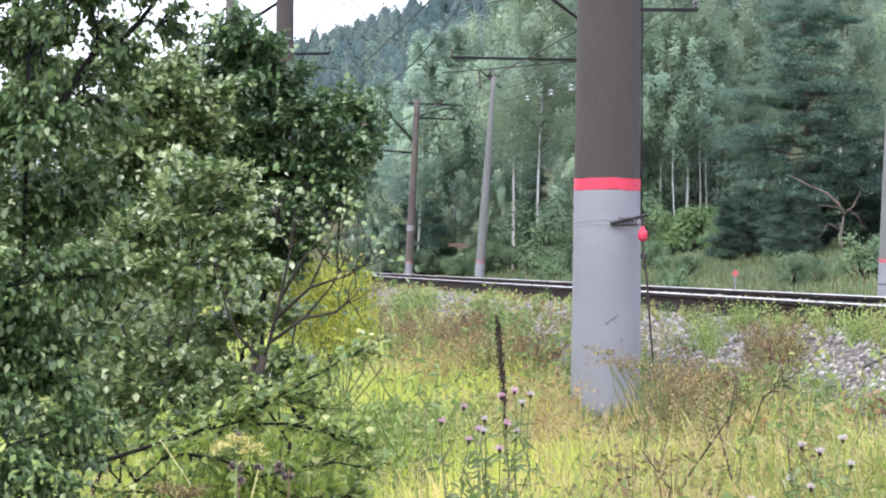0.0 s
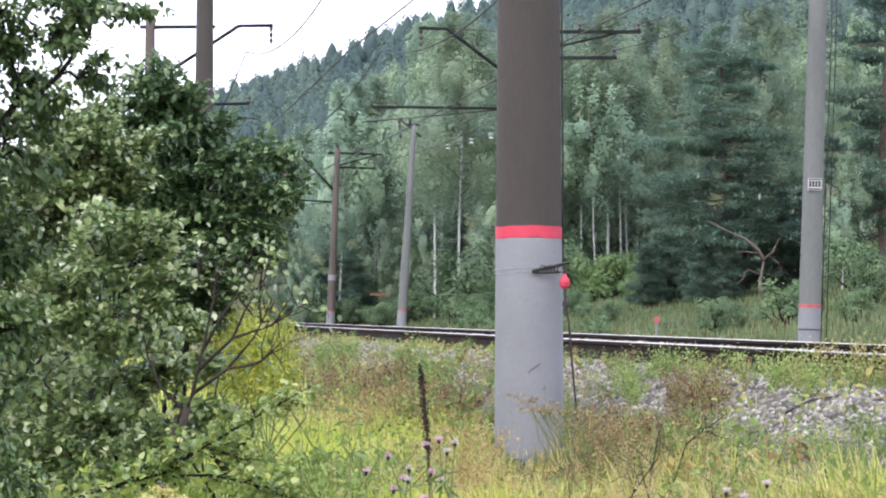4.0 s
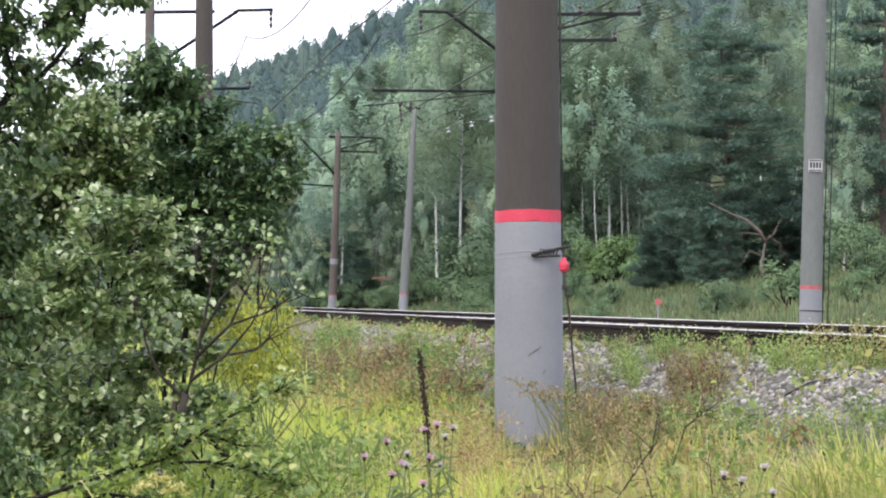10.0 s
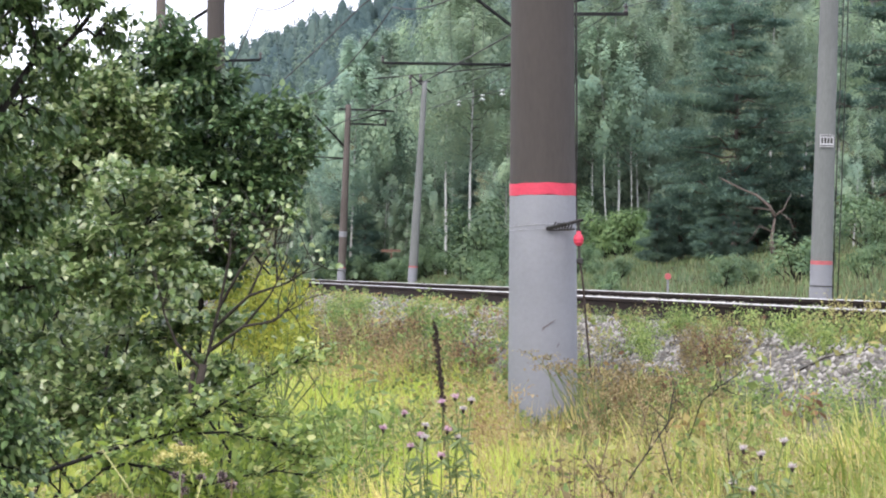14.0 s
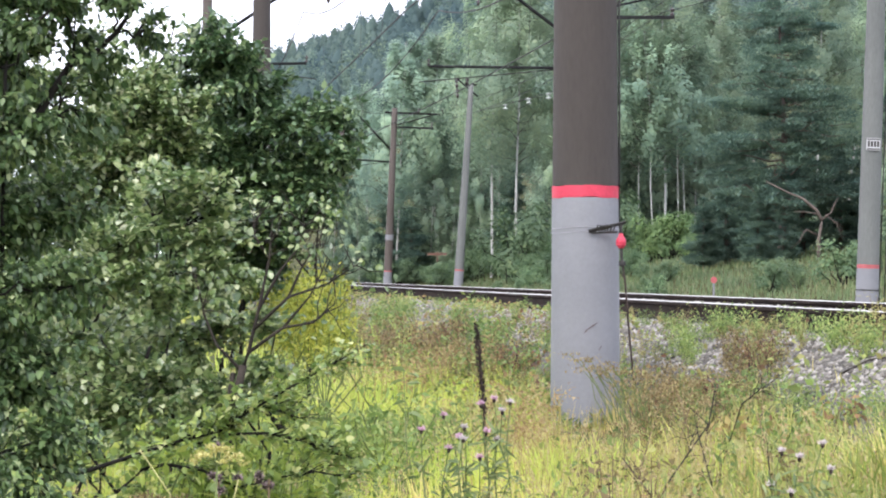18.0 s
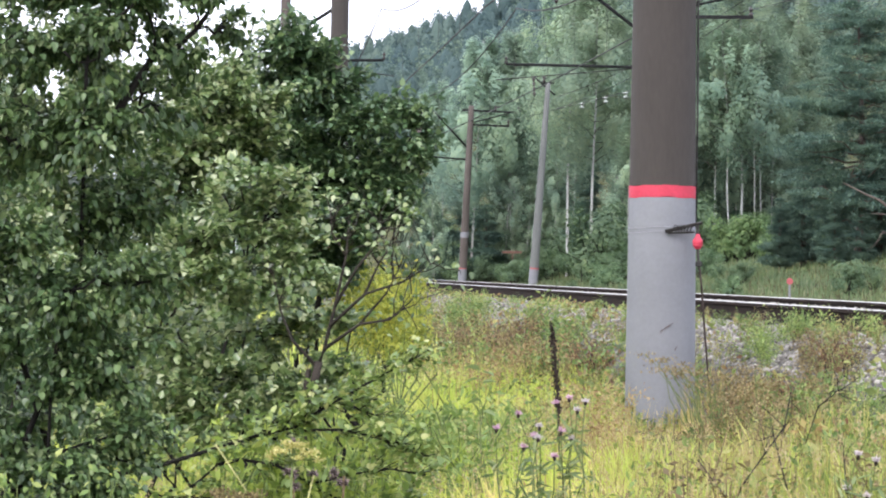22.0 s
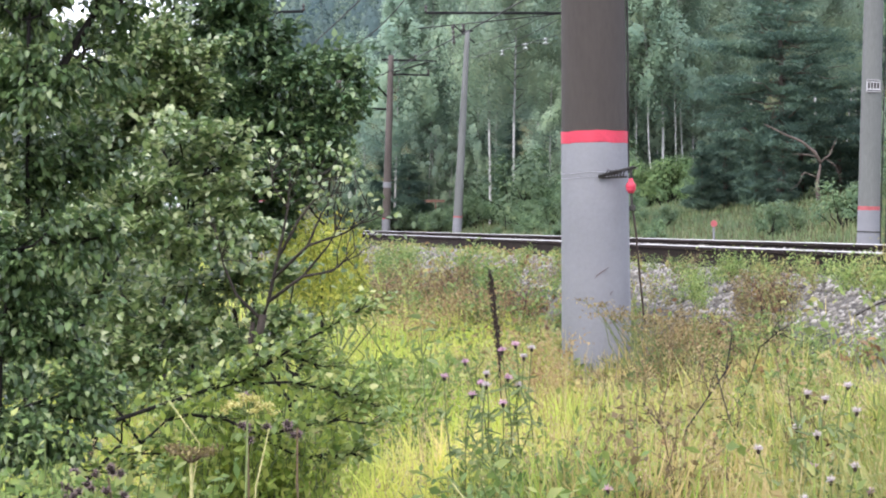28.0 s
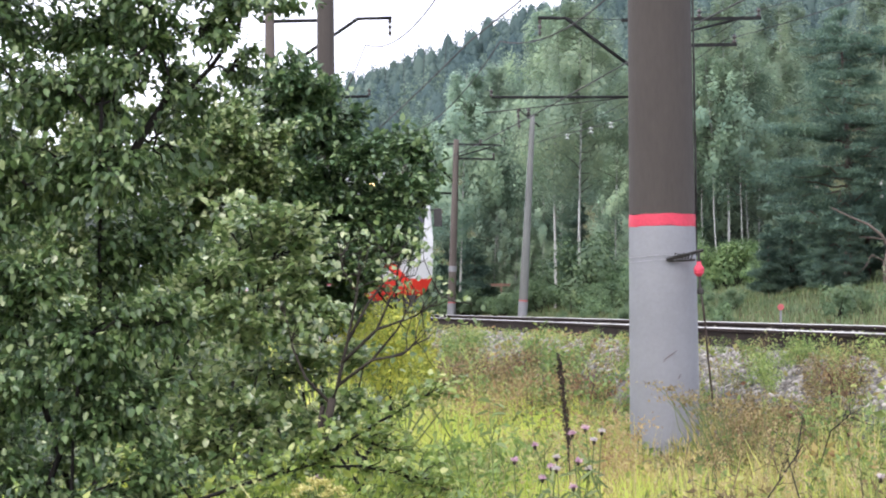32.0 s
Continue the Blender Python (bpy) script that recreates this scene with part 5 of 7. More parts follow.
def build_shrubs():
    # hanging birch at the path's edge
    shrub("birch_tree", "young birch with small dark glossy leaves hanging over the path", "birch tree", (-1.75, 7.4, 0.02),
          [((0, 0, -0.1), (0.02, 0.1, 3.1)), ((0.06, 0.1, -0.1), (0.4, 0.0, 2.7)), ((0.1, -0.1, -0.1), (0.28, -0.1, 1.5)), ((-0.1, 0, -0.1), (-0.2, 0, 2.2)), ((0.40, 0, 2.02), (0.8, 0.05, 2.5))],
          [(0.08, 2.49, 0.18, 0.18, 1.2), (0.74, 2.48, 0.1, 0.08, 0.22), (0.86, 2.47, 0.1, 0.06, 0.14), (0.28, 2.46, 0.18, 0.18, 1.2), (-0.05, 2.72, 0.18, 0.16, 1.1), (0.15, 2.7, 0.18, 0.16, 1.0), (0.36, 2.66, 0.17, 0.14, 0.8), (0.62, 2.5, 0.14, 0.1, 0.22), (0.45, 2.32, 0.15, 0.12, 0.4), (0.48, 2.46, 0.17, 0.15, 0.65), (0.63, 2.39, 0.13, 0.12, 0.4), (0.73, 2.29, 0.08, 0.1, 0.22), (0.54, 2.24, 0.15, 0.13, 0.5), (0.46, 2.66, 0.17, 0.13, 0.5),
           (0.35, 2.24, 0.18, 0.17, 1.1), (0.11, 2.21, 0.18, 0.18, 1.2), (-0.04, 2.16, 0.18, 0.18, 1.2)] +
          [(0.51, 2.06, 0.13, 0.12, 0.4), (0.35, 1.99, 0.18, 0.17, 1.2), (0.11, 1.94, 0.18, 0.18, 1.2), (-0.04, 1.86, 0.18, 0.18, 1.2), (0.48, 1.78, 0.15, 0.15, 0.8), (0.3, 1.74, 0.18, 0.17, 1.3), (0.1, 1.66, 0.18, 0.18, 1.2), (-0.04, 1.56, 0.18, 0.18, 1.2),
           (0.5, 1.53, 0.15, 0.15, 0.8), (0.3, 1.48, 0.18, 0.17, 1.3), (0.1, 1.36, 0.18, 0.18, 1.2)] +
          [(0.48, 1.28, 0.15, 0.13, 0.8), (-0.04, 1.23, 0.18, 0.17, 1.2), (0.3, 1.21, 0.18, 0.17, 1.3), (0.51, 1.08, 0.15, 0.12, 0.7), (0.11, 1.06, 0.18, 0.17, 1.2), (0.35, 0.95, 0.18, 0.15, 1.2), (0.03, 0.9, 0.18, 0.15, 1.2), (0.2, 0.81, 0.18, 0.13, 1),
           (-0.04, 0.75, 0.17, 0.13, 1)],
          0.029, 1080, 101, LEAF_BIRCH, thick=0.014, sag=0.7, twigs=12)
    # light green alder shrub in front
    shrub("alder_shrub", "light green alder shrub with thin forked stems", "shrub", (-0.98, 10.2, 0.1),
          [((-0.05, 0, -0.1), (0.02, 0.05, 1.0)), ((0.0, 0.05, 0.1), (0.10, 0.0, 1.25)), ((-0.4, 0.1, -0.1), (-0.35, 0.1, 1.5)), ((-0.7, 0, -0.1), (-0.65, 0, 1.4))],
          [(-0.36, 1.84, 0.21, 0.11, 0.6), (-0.13, 1.82, 0.21, 0.11, 0.6), (-0.25, 1.68, 0.25, 0.1, 0.9), (-0.52, 1.66, 0.23, 0.14, 1), (-0.15, 1.47, 0.2, 0.14, 0.75), (-0.68, 1.47, 0.21, 0.18, 1),
           (-0.41, 1.43, 0.25, 0.16, 1.1), (-0.96, 1.38, 0.23, 0.28, 1), (0.0, 1.29, 0.18, 0.12, 0.5), (0.03, 1.13, 0.15, 0.1, 0.35)] +
          [(-0.27, 1.22, 0.25, 0.16, 0.9), (-0.57, 1.18, 0.23, 0.18, 1), (-0.36, 1.06, 0.23, 0.14, 0.8), (-0.08, 1.02, 0.18, 0.11, 0.5), (-0.15, 0.97, 0.21, 0.14, 0.7), (-0.45, 0.95, 0.25, 0.18, 1), (-0.96, 0.92, 0.23, 0.28, 1),
           (-0.61, 0.92, 0.23, 0.16, 1), (-0.68, 0.88, 0.21, 0.21, 1), (-0.25, 0.81, 0.23, 0.14, 0.8)],
          0.037, 860, 102, LEAF_ALDER, thick=0.014, twigs=12, sag=0.0, width=0.86)
    # taller yellowish birch scrub behind
    shrub("birch_scrub", "yellowish green birch scrub beside the dark shrub", "shrub", (-2.05, 12.6, 0.05),
          [((0, 0, -0.1), (0.05, 0, 2.3)), ((0.3, 0.1, -0.1), (0.35, 0.1, 1.9)), ((-0.3, 0, -0.1), (-0.4, 0, 2.2))],
          [(-0.34, 2.93, 0.23, 0.2, 0.7), (0.1, 2.76, 0.14, 0.11, 0.15), (0.44, 2.76, 0.11, 0.09, 0.05), (-0.54, 2.76, 0.26, 0.26, 1), (0.17, 2.65, 0.16, 0.13, 0.2), (-0.26, 2.59, 0.23, 0.2, 0.9), (0.38, 2.59, 0.14, 0.11, 0.12), (-0, 2.54, 0.23, 0.17, 0.8),
           (0.32, 2.52, 0.14, 0.11, 0.4), (0.4, 2.3, 0.2, 0.17, 1.0), (0.12, 2.15, 0.22, 0.18, 1.0), (0.3, 2.42, 0.18, 0.14, 0.8), (0.22, 2.5, 0.17, 0.14, 0.6), (0.51, 2.44, 0.13, 0.11, 0.45), (0.25, 2.4, 0.2, 0.2, 0.8)] +
          [(-0.82, 2.4, 0.26, 0.34, 1.1), (0.38, 2.37, 0.16, 0.14, 0.7), (-0.29, 2.37, 0.23, 0.26, 1), (-0, 2.34, 0.23, 0.23, 1), (-0.54, 2.25, 0.26, 0.34, 1.2), (-0.71, 2.25, 0.26, 0.23, 1), (0.49, 2.23, 0.14, 0.14, 0.8), (0.14, 2.23, 0.2, 0.17, 1),
           (0.42, 2.17, 0.2, 0.17, 0.8), (-0.43, 2.14, 0.26, 0.23, 1), (-1.08, 2.11, 0.26, 0.4, 1.1), (0.17, 2.06, 0.26, 0.2, 1.1)] +
          [(-0.12, 2.03, 0.26, 0.23, 1.1), (0.49, 2.01, 0.17, 0.17, 0.9), (-0.65, 2, 0.26, 0.26, 1), (-0.34, 1.94, 0.23, 0.2, 0.8), (0.39, 1.89, 0.2, 0.17, 0.8), (0.08, 1.77, 0.26, 0.2, 1.1), (-0.26, 1.74, 0.26, 0.26, 1.1), (-0.82, 1.74, 0.26, 0.34, 1.1),
           (-0.54, 1.69, 0.26, 0.34, 1.2), (-0.33, 2.36, 0.24, 0.2, 1), (-0.2, 2.24, 0.24, 0.2, 1), (0.2, 2.3, 0.2, 0.18, 0.9), (0.0, 2.08, 0.26, 0.2, 1), (0.08, 1.97, 0.26, 0.2, 1), (0.3, 2.16, 0.2, 0.18, 0.9), (0.34, 1.52, 0.28, 0.23, 1), (0.74, 1.52, 0.23, 0.17, 0.6), (-0.06, 1.43, 0.28, 0.23, 1)],
          0.036, 1080, 103, LEAF_ALDER, thick=0.018, twigs=12, sag=0.2, width=0.84)
    # compact dark shrub
    shrub("dark_shrub", "dense dark green bird-cherry shrub with a rounded top", "shrub", (-1.31, 13.8, 0.1),
          [((0, 0, -0.1), (-0.1, 0, 2.4)), ((0.05, 0.05, -0.1), (0.35, 0, 1.8)), ((-0.05, 0, -0.1), (-0.25, 0, 2.0))],
          [(-0.22, 2.8, 0.12, 0.12, 0.5), (-0.22, 2.71, 0.2, 0.14, 0.8), (-0.07, 2.69, 0.14, 0.16, 0.7), (-0.41, 2.68, 0.11, 0.12, 0.4), (0.09, 2.55, 0.11, 0.11, 0.4), (-0.33, 2.54, 0.22, 0.17, 1), (-0.11, 2.54, 0.2, 0.19, 1), (0.04, 2.4, 0.19, 0.14, 0.8),
           (0.46, 2.4, 0.11, 0.12, 0.4), (-0.22, 2.37, 0.26, 0.16, 1.1), (0.34, 2.37, 0.16, 0.12, 0.5), (0.18, 2.3, 0.22, 0.17, 1), (0.41, 2.18, 0.12, 0.16, 0.5), (0.51, 2.18, 0.09, 0.12, 0.4)] +
          [(-0.19, 2.18, 0.22, 0.19, 1), (-0.04, 2.15, 0.28, 0.19, 1.2), (0.26, 2.09, 0.23, 0.19, 1.1), (-0.28, 2.05, 0.25, 0.19, 1.1), (-0.07, 1.96, 0.25, 0.19, 1), (0.09, 1.87, 0.28, 0.17, 1.1), (0.26, 1.87, 0.17, 0.14, 0.7), (-0.16, 1.78, 0.25, 0.16, 1),
           (0.18, 1.78, 0.25, 0.16, 0.8), (-0.38, 1.74, 0.22, 0.19, 0.9), (0.15, 1.67, 0.13, 0.1, 0.5), (0.03, 1.59, 0.2, 0.14, 0.7), (-0.22, 1.59, 0.28, 0.19, 0.9), (0.12, 2.0, 0.22, 0.17, 1.1), (0.31, 1.98, 0.16, 0.14, 0.8), (0.34, 1.84, 0.11, 0.11, 0.5), (0.03, 1.74, 0.2, 0.15, 0.9), (-0.06, 1.46, 0.2, 0.14, 0.8), (0.1, 1.5, 0.14, 0.1, 0.45)],
          0.043, 1050, 104, LEAF_DARK, thick=0.022, twigs=16, sag=0.1, width=0.7)
    # thicket further back that closes the view
    for bx, by, top, half, seed, mat in ((-3.15, 14.6, 2.75, 0.6, 116, LEAF_DARK), (-3.3, 17.5, 3.1, 0.75, 111, LEAF_ALDER), (-4.7, 19.5, 3.6, 0.9, 112, LEAF_ALDER), (-2.45, 18.5, 2.4, 0.6, 113, LEAF_DARK), (-6.2, 22.0, 4.2, 1.1, 114, LEAF_ALDER), (-3.6, 21.0, 2.8, 0.8, 115, LEAF_DARK)):
        rng = random.Random(seed)
        cl = []
        for k in range(16):
            a = rng.uniform(-1, 1)
            z = rng.uniform(0.15, 0.95) * (top - 0.3) * (1 - 0.25 * a * a)
            cl.append((a * half, z, 0.42, 0.34, 1.0))
        shrub("willow_shrub", "tall leafy willow shrub in the trackside thicket", "shrub", (bx, by, height(bx, by)),
              [((-0.2, 0, -0.1), (-0.4, 0, top * 0.75)), ((0.2, 0, -0.1), (0.4, 0, top * 0.7)), ((0, 0, -0.1), (0.05, 0, top * 0.85))], cl, 0.055, 680, seed, mat, thick=0.022, twigs=13, width=0.55, plain=True, deep=0.4)
    # bare forked stump-like shrub with dead right-hand twigs
    ob = thing("thorn_shrub", pose(-1.03, 9.9, 0.1), "dark forked shrub with nearly bare arching twigs", "shrub")
    rng = np.random.default_rng(105)
    forks = [([(0.01, 0, -0.1), (0.0, 0.02, 0.5), (0.02, 0, 0.93), (0.03, 0, 1.04), (0.05, 0, 1.13)], 0.024), ([(-0.02, 0.03, -0.1), (-0.03, 0.03, 0.6), (0.0, 0.01, 0.95), (0.0, 0, 1.04), (0.01, 0, 1.1)], 0.016),
             ([(0.05, 0, 1.12), (0.07, 0, 1.18), (0.11, 0, 1.35), (0.15, 0.02, 1.55), (0.16, 0.03, 1.69)], 0.01), ([(0.07, 0, 1.18), (0.21, -0.03, 1.28), (0.33, -0.05, 1.3), (0.41, -0.06, 1.37)], 0.008),
             ([(0.09, 0, 1.27), (0.23, -0.02, 1.4), (0.38, -0.03, 1.45), (0.52, -0.04, 1.54)], 0.008), ([(0.05, 0, 1.1), (-0.06, 0.02, 1.21), (-0.11, 0.03, 1.33), (-0.13, 0.04, 1.43)], 0.008),
             ([(0.11, 0, 1.35), (0.19, 0.03, 1.5), (0.26, 0.04, 1.59), (0.29, 0.05, 1.69)], 0.007), ([(0.21, -0.03, 1.28), (0.31, 0, 1.4), (0.37, 0.02, 1.52)], 0.006),
             ([(0.15, 0.02, 1.55), (0.09, 0.04, 1.64), (0.08, 0.05, 1.74)], 0.006), ([(0.23, -0.02, 1.4), (0.28, 0.02, 1.52), (0.34, 0.04, 1.62)], 0.006)]
    tips = []
    for k, (f, r) in enumerate(forks):
        bag = Bag()
        tube(bag, f, [r * (1 - (0.35 if k < 2 else 0.72) * j / (len(f) - 1)) for j in range(len(f))], 7)
        if k > 1:
            for j in range(9):
                a = Vector(f[-2]).lerp(Vector(f[-1]), rng.random())
                b = np.array(a) + rng.normal(0, 0.08, 3) + np.array([0.03, 0, 0.05])
                limb(bag, a, b, 0.0028, 0.001, rng, 0.08, 4, 0, 4)
                tips.append(b)
        part("branch", bag, THORN_BARK, ob, smooth=True)
    leafy = np.array(tips + [b for b in tips if b[0] < 0.25 and b[2] < 1.6])
    p = np.repeat(leafy, 3, 0) + rng.normal(0, 0.025, (len(leafy) * 3, 3))
    v, f = leaf_shapes(p, 0.03, 0.023, rng)
    put("foliage", quick_mesh("foliage", v, f, LEAF_ALDER), ob, kind="stuff")
    # low boughs that reach out over the grass
    ob = thing("hawthorn_shrub", pose(-1.3, 8.7, 0.08), "low spreading hawthorn with long arching leafy boughs", "shrub")
    rng = np.random.default_rng(106)
    places, ways, twigs = [], [], Bag()
    for pts, r, lush, wide in HAW_BOUGHS:
        bag = Bag()
        tube(bag, pts, [0.72 * r * (1 - 0.7 * k / (len(pts) - 1)) for k in range(len(pts))], 6)
        part("bough", bag, BARK, ob, "dark crooked bough", True)
        q = np.array(pts, float)
        for k in range(int(sum(np.linalg.norm(q[1:] - q[:-1], axis=1)) * 40 * lush)):
            u = (rng.random() ** 0.7) * (len(q) - 1)
            i = min(int(u), len(q) - 2)
            a = q[i] + (q[i + 1] - q[i]) * (u - i)
            way = q[i + 1] - q[i] + rng.normal(0, 0.07, 3) * np.array([1, 1.3, 0.8]) + np.array([0, 0, 0.03])
            b = a + way / np.linalg.norm(way) * rng.uniform(0.4, 1.0) * wide
            tw = limb(twigs, a, b, 0.0028, 0.001, rng, 0.06, 4, 0, 4)
            m = int(rng.integers(7, 13))
            places.append(tw[rng.integers(1, 4, m)] + rng.normal(0, 0.017, (m, 3)))
            ways.append(np.tile(unit((b - a)[None]) * 0.7, (m, 1)))
    tagged(part("branchwork", twigs, BARK, ob, "thin dark branching twigs"), kind="stuff")
    p, w = np.concatenate(places), np.concatenate(ways)
    size = 0.034 * rng.uniform(0.55, 1.25, len(p))
    put("foliage", quick_mesh("foliage", *leaf_shapes(p, size, size * 0.82, rng, w, 0.7, sag=0.05), LEAF_HAW), ob, kind="stuff")


build_shrubs()


# ---- meadow ----
def foot_room(x, y):
    """Growth stays low in front of the mast's foot."""
    return 1 - 0.76 * np.exp(-((x - 0.6) / 0.31) ** 2) * step(11.5, 13.5, y) * (1 - step(16.6, 17.2, y))


def build_grass():
    rng = np.random.default_rng(9)

    def patch(n, xlo, xhi, ylo, yhi, hlo, hhi, w, mat, name, label, keep=None, lean=0.55):
        x = rng.uniform(xlo, xhi, n * 3)
        y = ylo + (yhi - ylo) * rng.random(n * 3) ** 1.15
        u = x - line_x(y)
        tuft = np.sin(x * 3.1 + 1.3 * np.sin(y * 1.7)) * np.sin(y * 2.3 + x) * 0.5 + 0.5
        ok = (np.abs(x) < np.maximum(y * 0.26 + 0.6, 4 * (y < 7.5))) & (rng.random(n * 3) < 0.35 + 0.65 * tuft)
        if keep is not None:
            ok &= keep(x, y, u, rng.random(n * 3))
        x, y = x[ok][:n], y[ok][:n]
        z = land(x, y)
        h = rng.uniform(hlo, hhi, len(x)) * (0.75 + 0.5 * tuft[ok][:n]) * np.interp(y, [9, 12, 16, 24, 26], [1.0, 0.75, 0.5, 0.6, 1.0]) * foot_room(x, y)
        v, f = blade_arrays(np.stack([x, y, z - 0.02], 1), h, w, rng, lean)
        put(name, quick_mesh(name, v, f, mat), label=label, category="grass", kind="stuff")

    patch(7000, -3.2, 3, 6.0, 9.6, 0.24, 0.55, 0.009, LUSH_GRASS, "near_meadow_grass", "tall darker green grass beside the path", lambda x, y, u, r: (u < -3.0) & (r < 1.2 - step(-0.1, 0.6, x) * 0.75))
    patch(42000, -5, 4, 9.2, 24, 0.24, 0.55, 0.011, GRASS, "meadow_grass", "tall fresh yellow-green meadow grass", lambda x, y, u, r: (u < -3.0) & (r < 1.25 - step(-0.1, 0.75, x) * 0.98))
    patch(32000, -3, 4, 6.5, 22, 0.25, 0.55, 0.008, DRY_GRASS, "dry_grass", "straw-coloured dry grass round the mast's foot", lambda x, y, u, r: (u < -2.75) & (r < 0.1 + step(-0.3, 0.6, x) - 0.55 * step(0.95, 1.5, x)))
    patch(9000, 0.8, 3.6, 7.0, 15, 0.3, 0.6, 0.010, BANK_GRASS, "green_tuft_grass", "drooping darker green grass below the embankment", lambda x, y, u, r: (u < -2.9) & (r < step(0.085, 0.13, x / y)), 0.8)
    patch(110, 0.3, 0.95, 15.6, 16.25, 0.8, 1.7, 0.006, DRY_GRASS, "foot_straw", "straw blades leaning against the mast's foot", None, 0.5)
    patch(9000, -4, 4, -4, 7.5, 0.15, 0.35, 0.01, GRASS, "path_grass", "short grass round the path", lambda x, y, u, r: u < -3.2)
    patch(9000, -30, 2, 22, 75, 0.3, 0.6, 0.02, GRASS, "verge_grass", "grass along the foot of the embankment", lambda x, y, u, r: (u < -2.7) & (u > -9))
    patch(30000, -12, 22, 40, 125, 0.12, 0.3, 0.035, FAR_GRASS, "far_verge_grass", "tall grass and weeds beyond the tracks", lambda x, y, u, r: (u > 2.9) & (u < 24), 0.3)


build_grass()


def build_seed_stalks():
    """Thin flowering grass stalks with loose brownish heads, standing over the blades."""
    rng = np.random.default_rng(19)
    n = 1000
    x, y = rng.uniform(-2.6, 2.6, n * 2), rng.uniform(8, 16.5, n * 2)
    ok = (x - line_x(y) < -3.2) & (np.abs(x) < y * 0.2)
    x, y = x[ok][:n], y[ok][:n]
    h = rng.uniform(0.35, 0.62, len(x)) * np.interp(y, [9, 12, 16.5], [1.0, 0.85, 0.65]) * foot_room(x, y)
    root = np.stack([x, y, land(x, y)], 1)
    v, f = blade_arrays(root, h, 0.0035, rng, 0.15)
    tips = v.reshape(-1, 5, 3)[:, 4]
    k = 14
    p = np.repeat(tips, k, 0) - np.stack([np.zeros(len(tips) * k), np.zeros(len(tips) * k), rng.uniform(0, 0.09, len(tips) * k)], 1) + rng.normal(0, 0.008, (len(tips) * k, 3))
    hv, hf = leaf_arrays(p, 0.014, 0.006, rng, np.tile(np.array([[0, 0, 1.0]]), (len(p), 1)), 0.2)
    put("grass_stalks", quick_mesh("grass_stalks", *join_arrays([(v, f), (hv, hf)]), SEED_GRASS), label="thin brownish flowering grass stalks", category="grass", kind="stuff")


build_seed_stalks()


def build_rusty_grass():
    """Clumps of rust-coloured feathery grass, in the meadow and at the foot of the embankment."""
    rng = np.random.default_rng(23)
    for x0, y0, wide, n, lo, hi in ((0.13, 13.2, 0.07, 38, 0.34, 0.6), (0.2, 12.4, 0.05, 18, 0.3, 0.48), (-0.62, 19.6, 0.2, 60, 0.34, 0.54), (-0.2, 20.6, 0.16, 32, 0.3, 0.48), (1.15, 14.9, 0.16, 45, 0.25, 0.42)):
        x, y = rng.normal(x0, wide, n), rng.normal(y0, wide, n)
        z = land(x, y)
        root = np.stack([x, y, z], 1)
        v, f = blade_arrays(root, rng.uniform(lo, hi, n), 0.005, rng, 0.3)
        tips = np.repeat(v.reshape(-1, 5, 3)[:, 4], 16, 0)
        p = tips + rng.normal(0, 1, (len(tips), 3)) * np.array([0.018, 0.018, 0.035]) - np.array([0, 0, 0.04])
        hv, hf = leaf_arrays(p, 0.03, 0.008, rng, np.tile(np.array([[0.4, 0, -0.3]]), (len(p), 1)), 0.2)
        c = np.array([x0, y0, height(x0, y0)])
        ob = put("rusty_grass", quick_mesh("rusty_grass", *join_arrays([(v - c, f), (hv - c, hf)]), RUST_GRASS), at=pose(*c), label="clump of rust-coloured feathery dry grass", category="grass", group="rusty grasses")


build_rusty_grass()


def build_herbs():
    """Low broad-leaved herbs among the grass, green to withered, joined as one growth."""
    rng = np.random.default_rng(29)
    n = 8500
    x, y = rng.uniform(-2.8, 3.2, n * 2), 7.0 + 10.5 * rng.random(n * 2) ** 1.1
    knot = np.sin(x * 5.3 + 2.0 * np.sin(y * 2.9)) * np.sin(y * 3.7 + 1.7 * x) * 0.5 + 0.5
    ok = (x - line_x(y) < -2.9) & (np.abs(x) < y * 0.2) & (rng.random(n * 2) < knot ** 2 * 1.3 * np.interp(x, [-0.3, 0.25], [0.22, 1.0]))
    x, y = x[ok][:n], y[ok][:n]
    top = np.interp(y, [8, 12, 16.5], [0.46, 0.34, 0.2])
    z = land(x, y) + top * rng.random(len(x)) ** 0.7 * foot_room(x, y)
    s = rng.uniform(0.03, 0.075, len(x))
    v, f = leaf_arrays(np.stack([x, y, z], 1), s, s * rng.uniform(0.25, 0.65, len(x)), rng, None, 0.4, sag=0.1)
    put("meadow_herbs", quick_mesh("meadow_herbs", v, f, HERB), label="low broad-leaved meadow herbs, green and withered", category="herbs", kind="stuff")


build_herbs()


def bed_heights(x, y):
    """Height of the ground or of the ballast's shoulder over it; arrays."""
    b = RAIL_TOP + np.interp(x - line_x(y), [-2.95, -2.9, -2.45, -1.9, -1.4, -1.0], [-3, -0.64, -0.36, -0.20, -0.17, -0.2])
    return np.maximum(land(x, y), b)


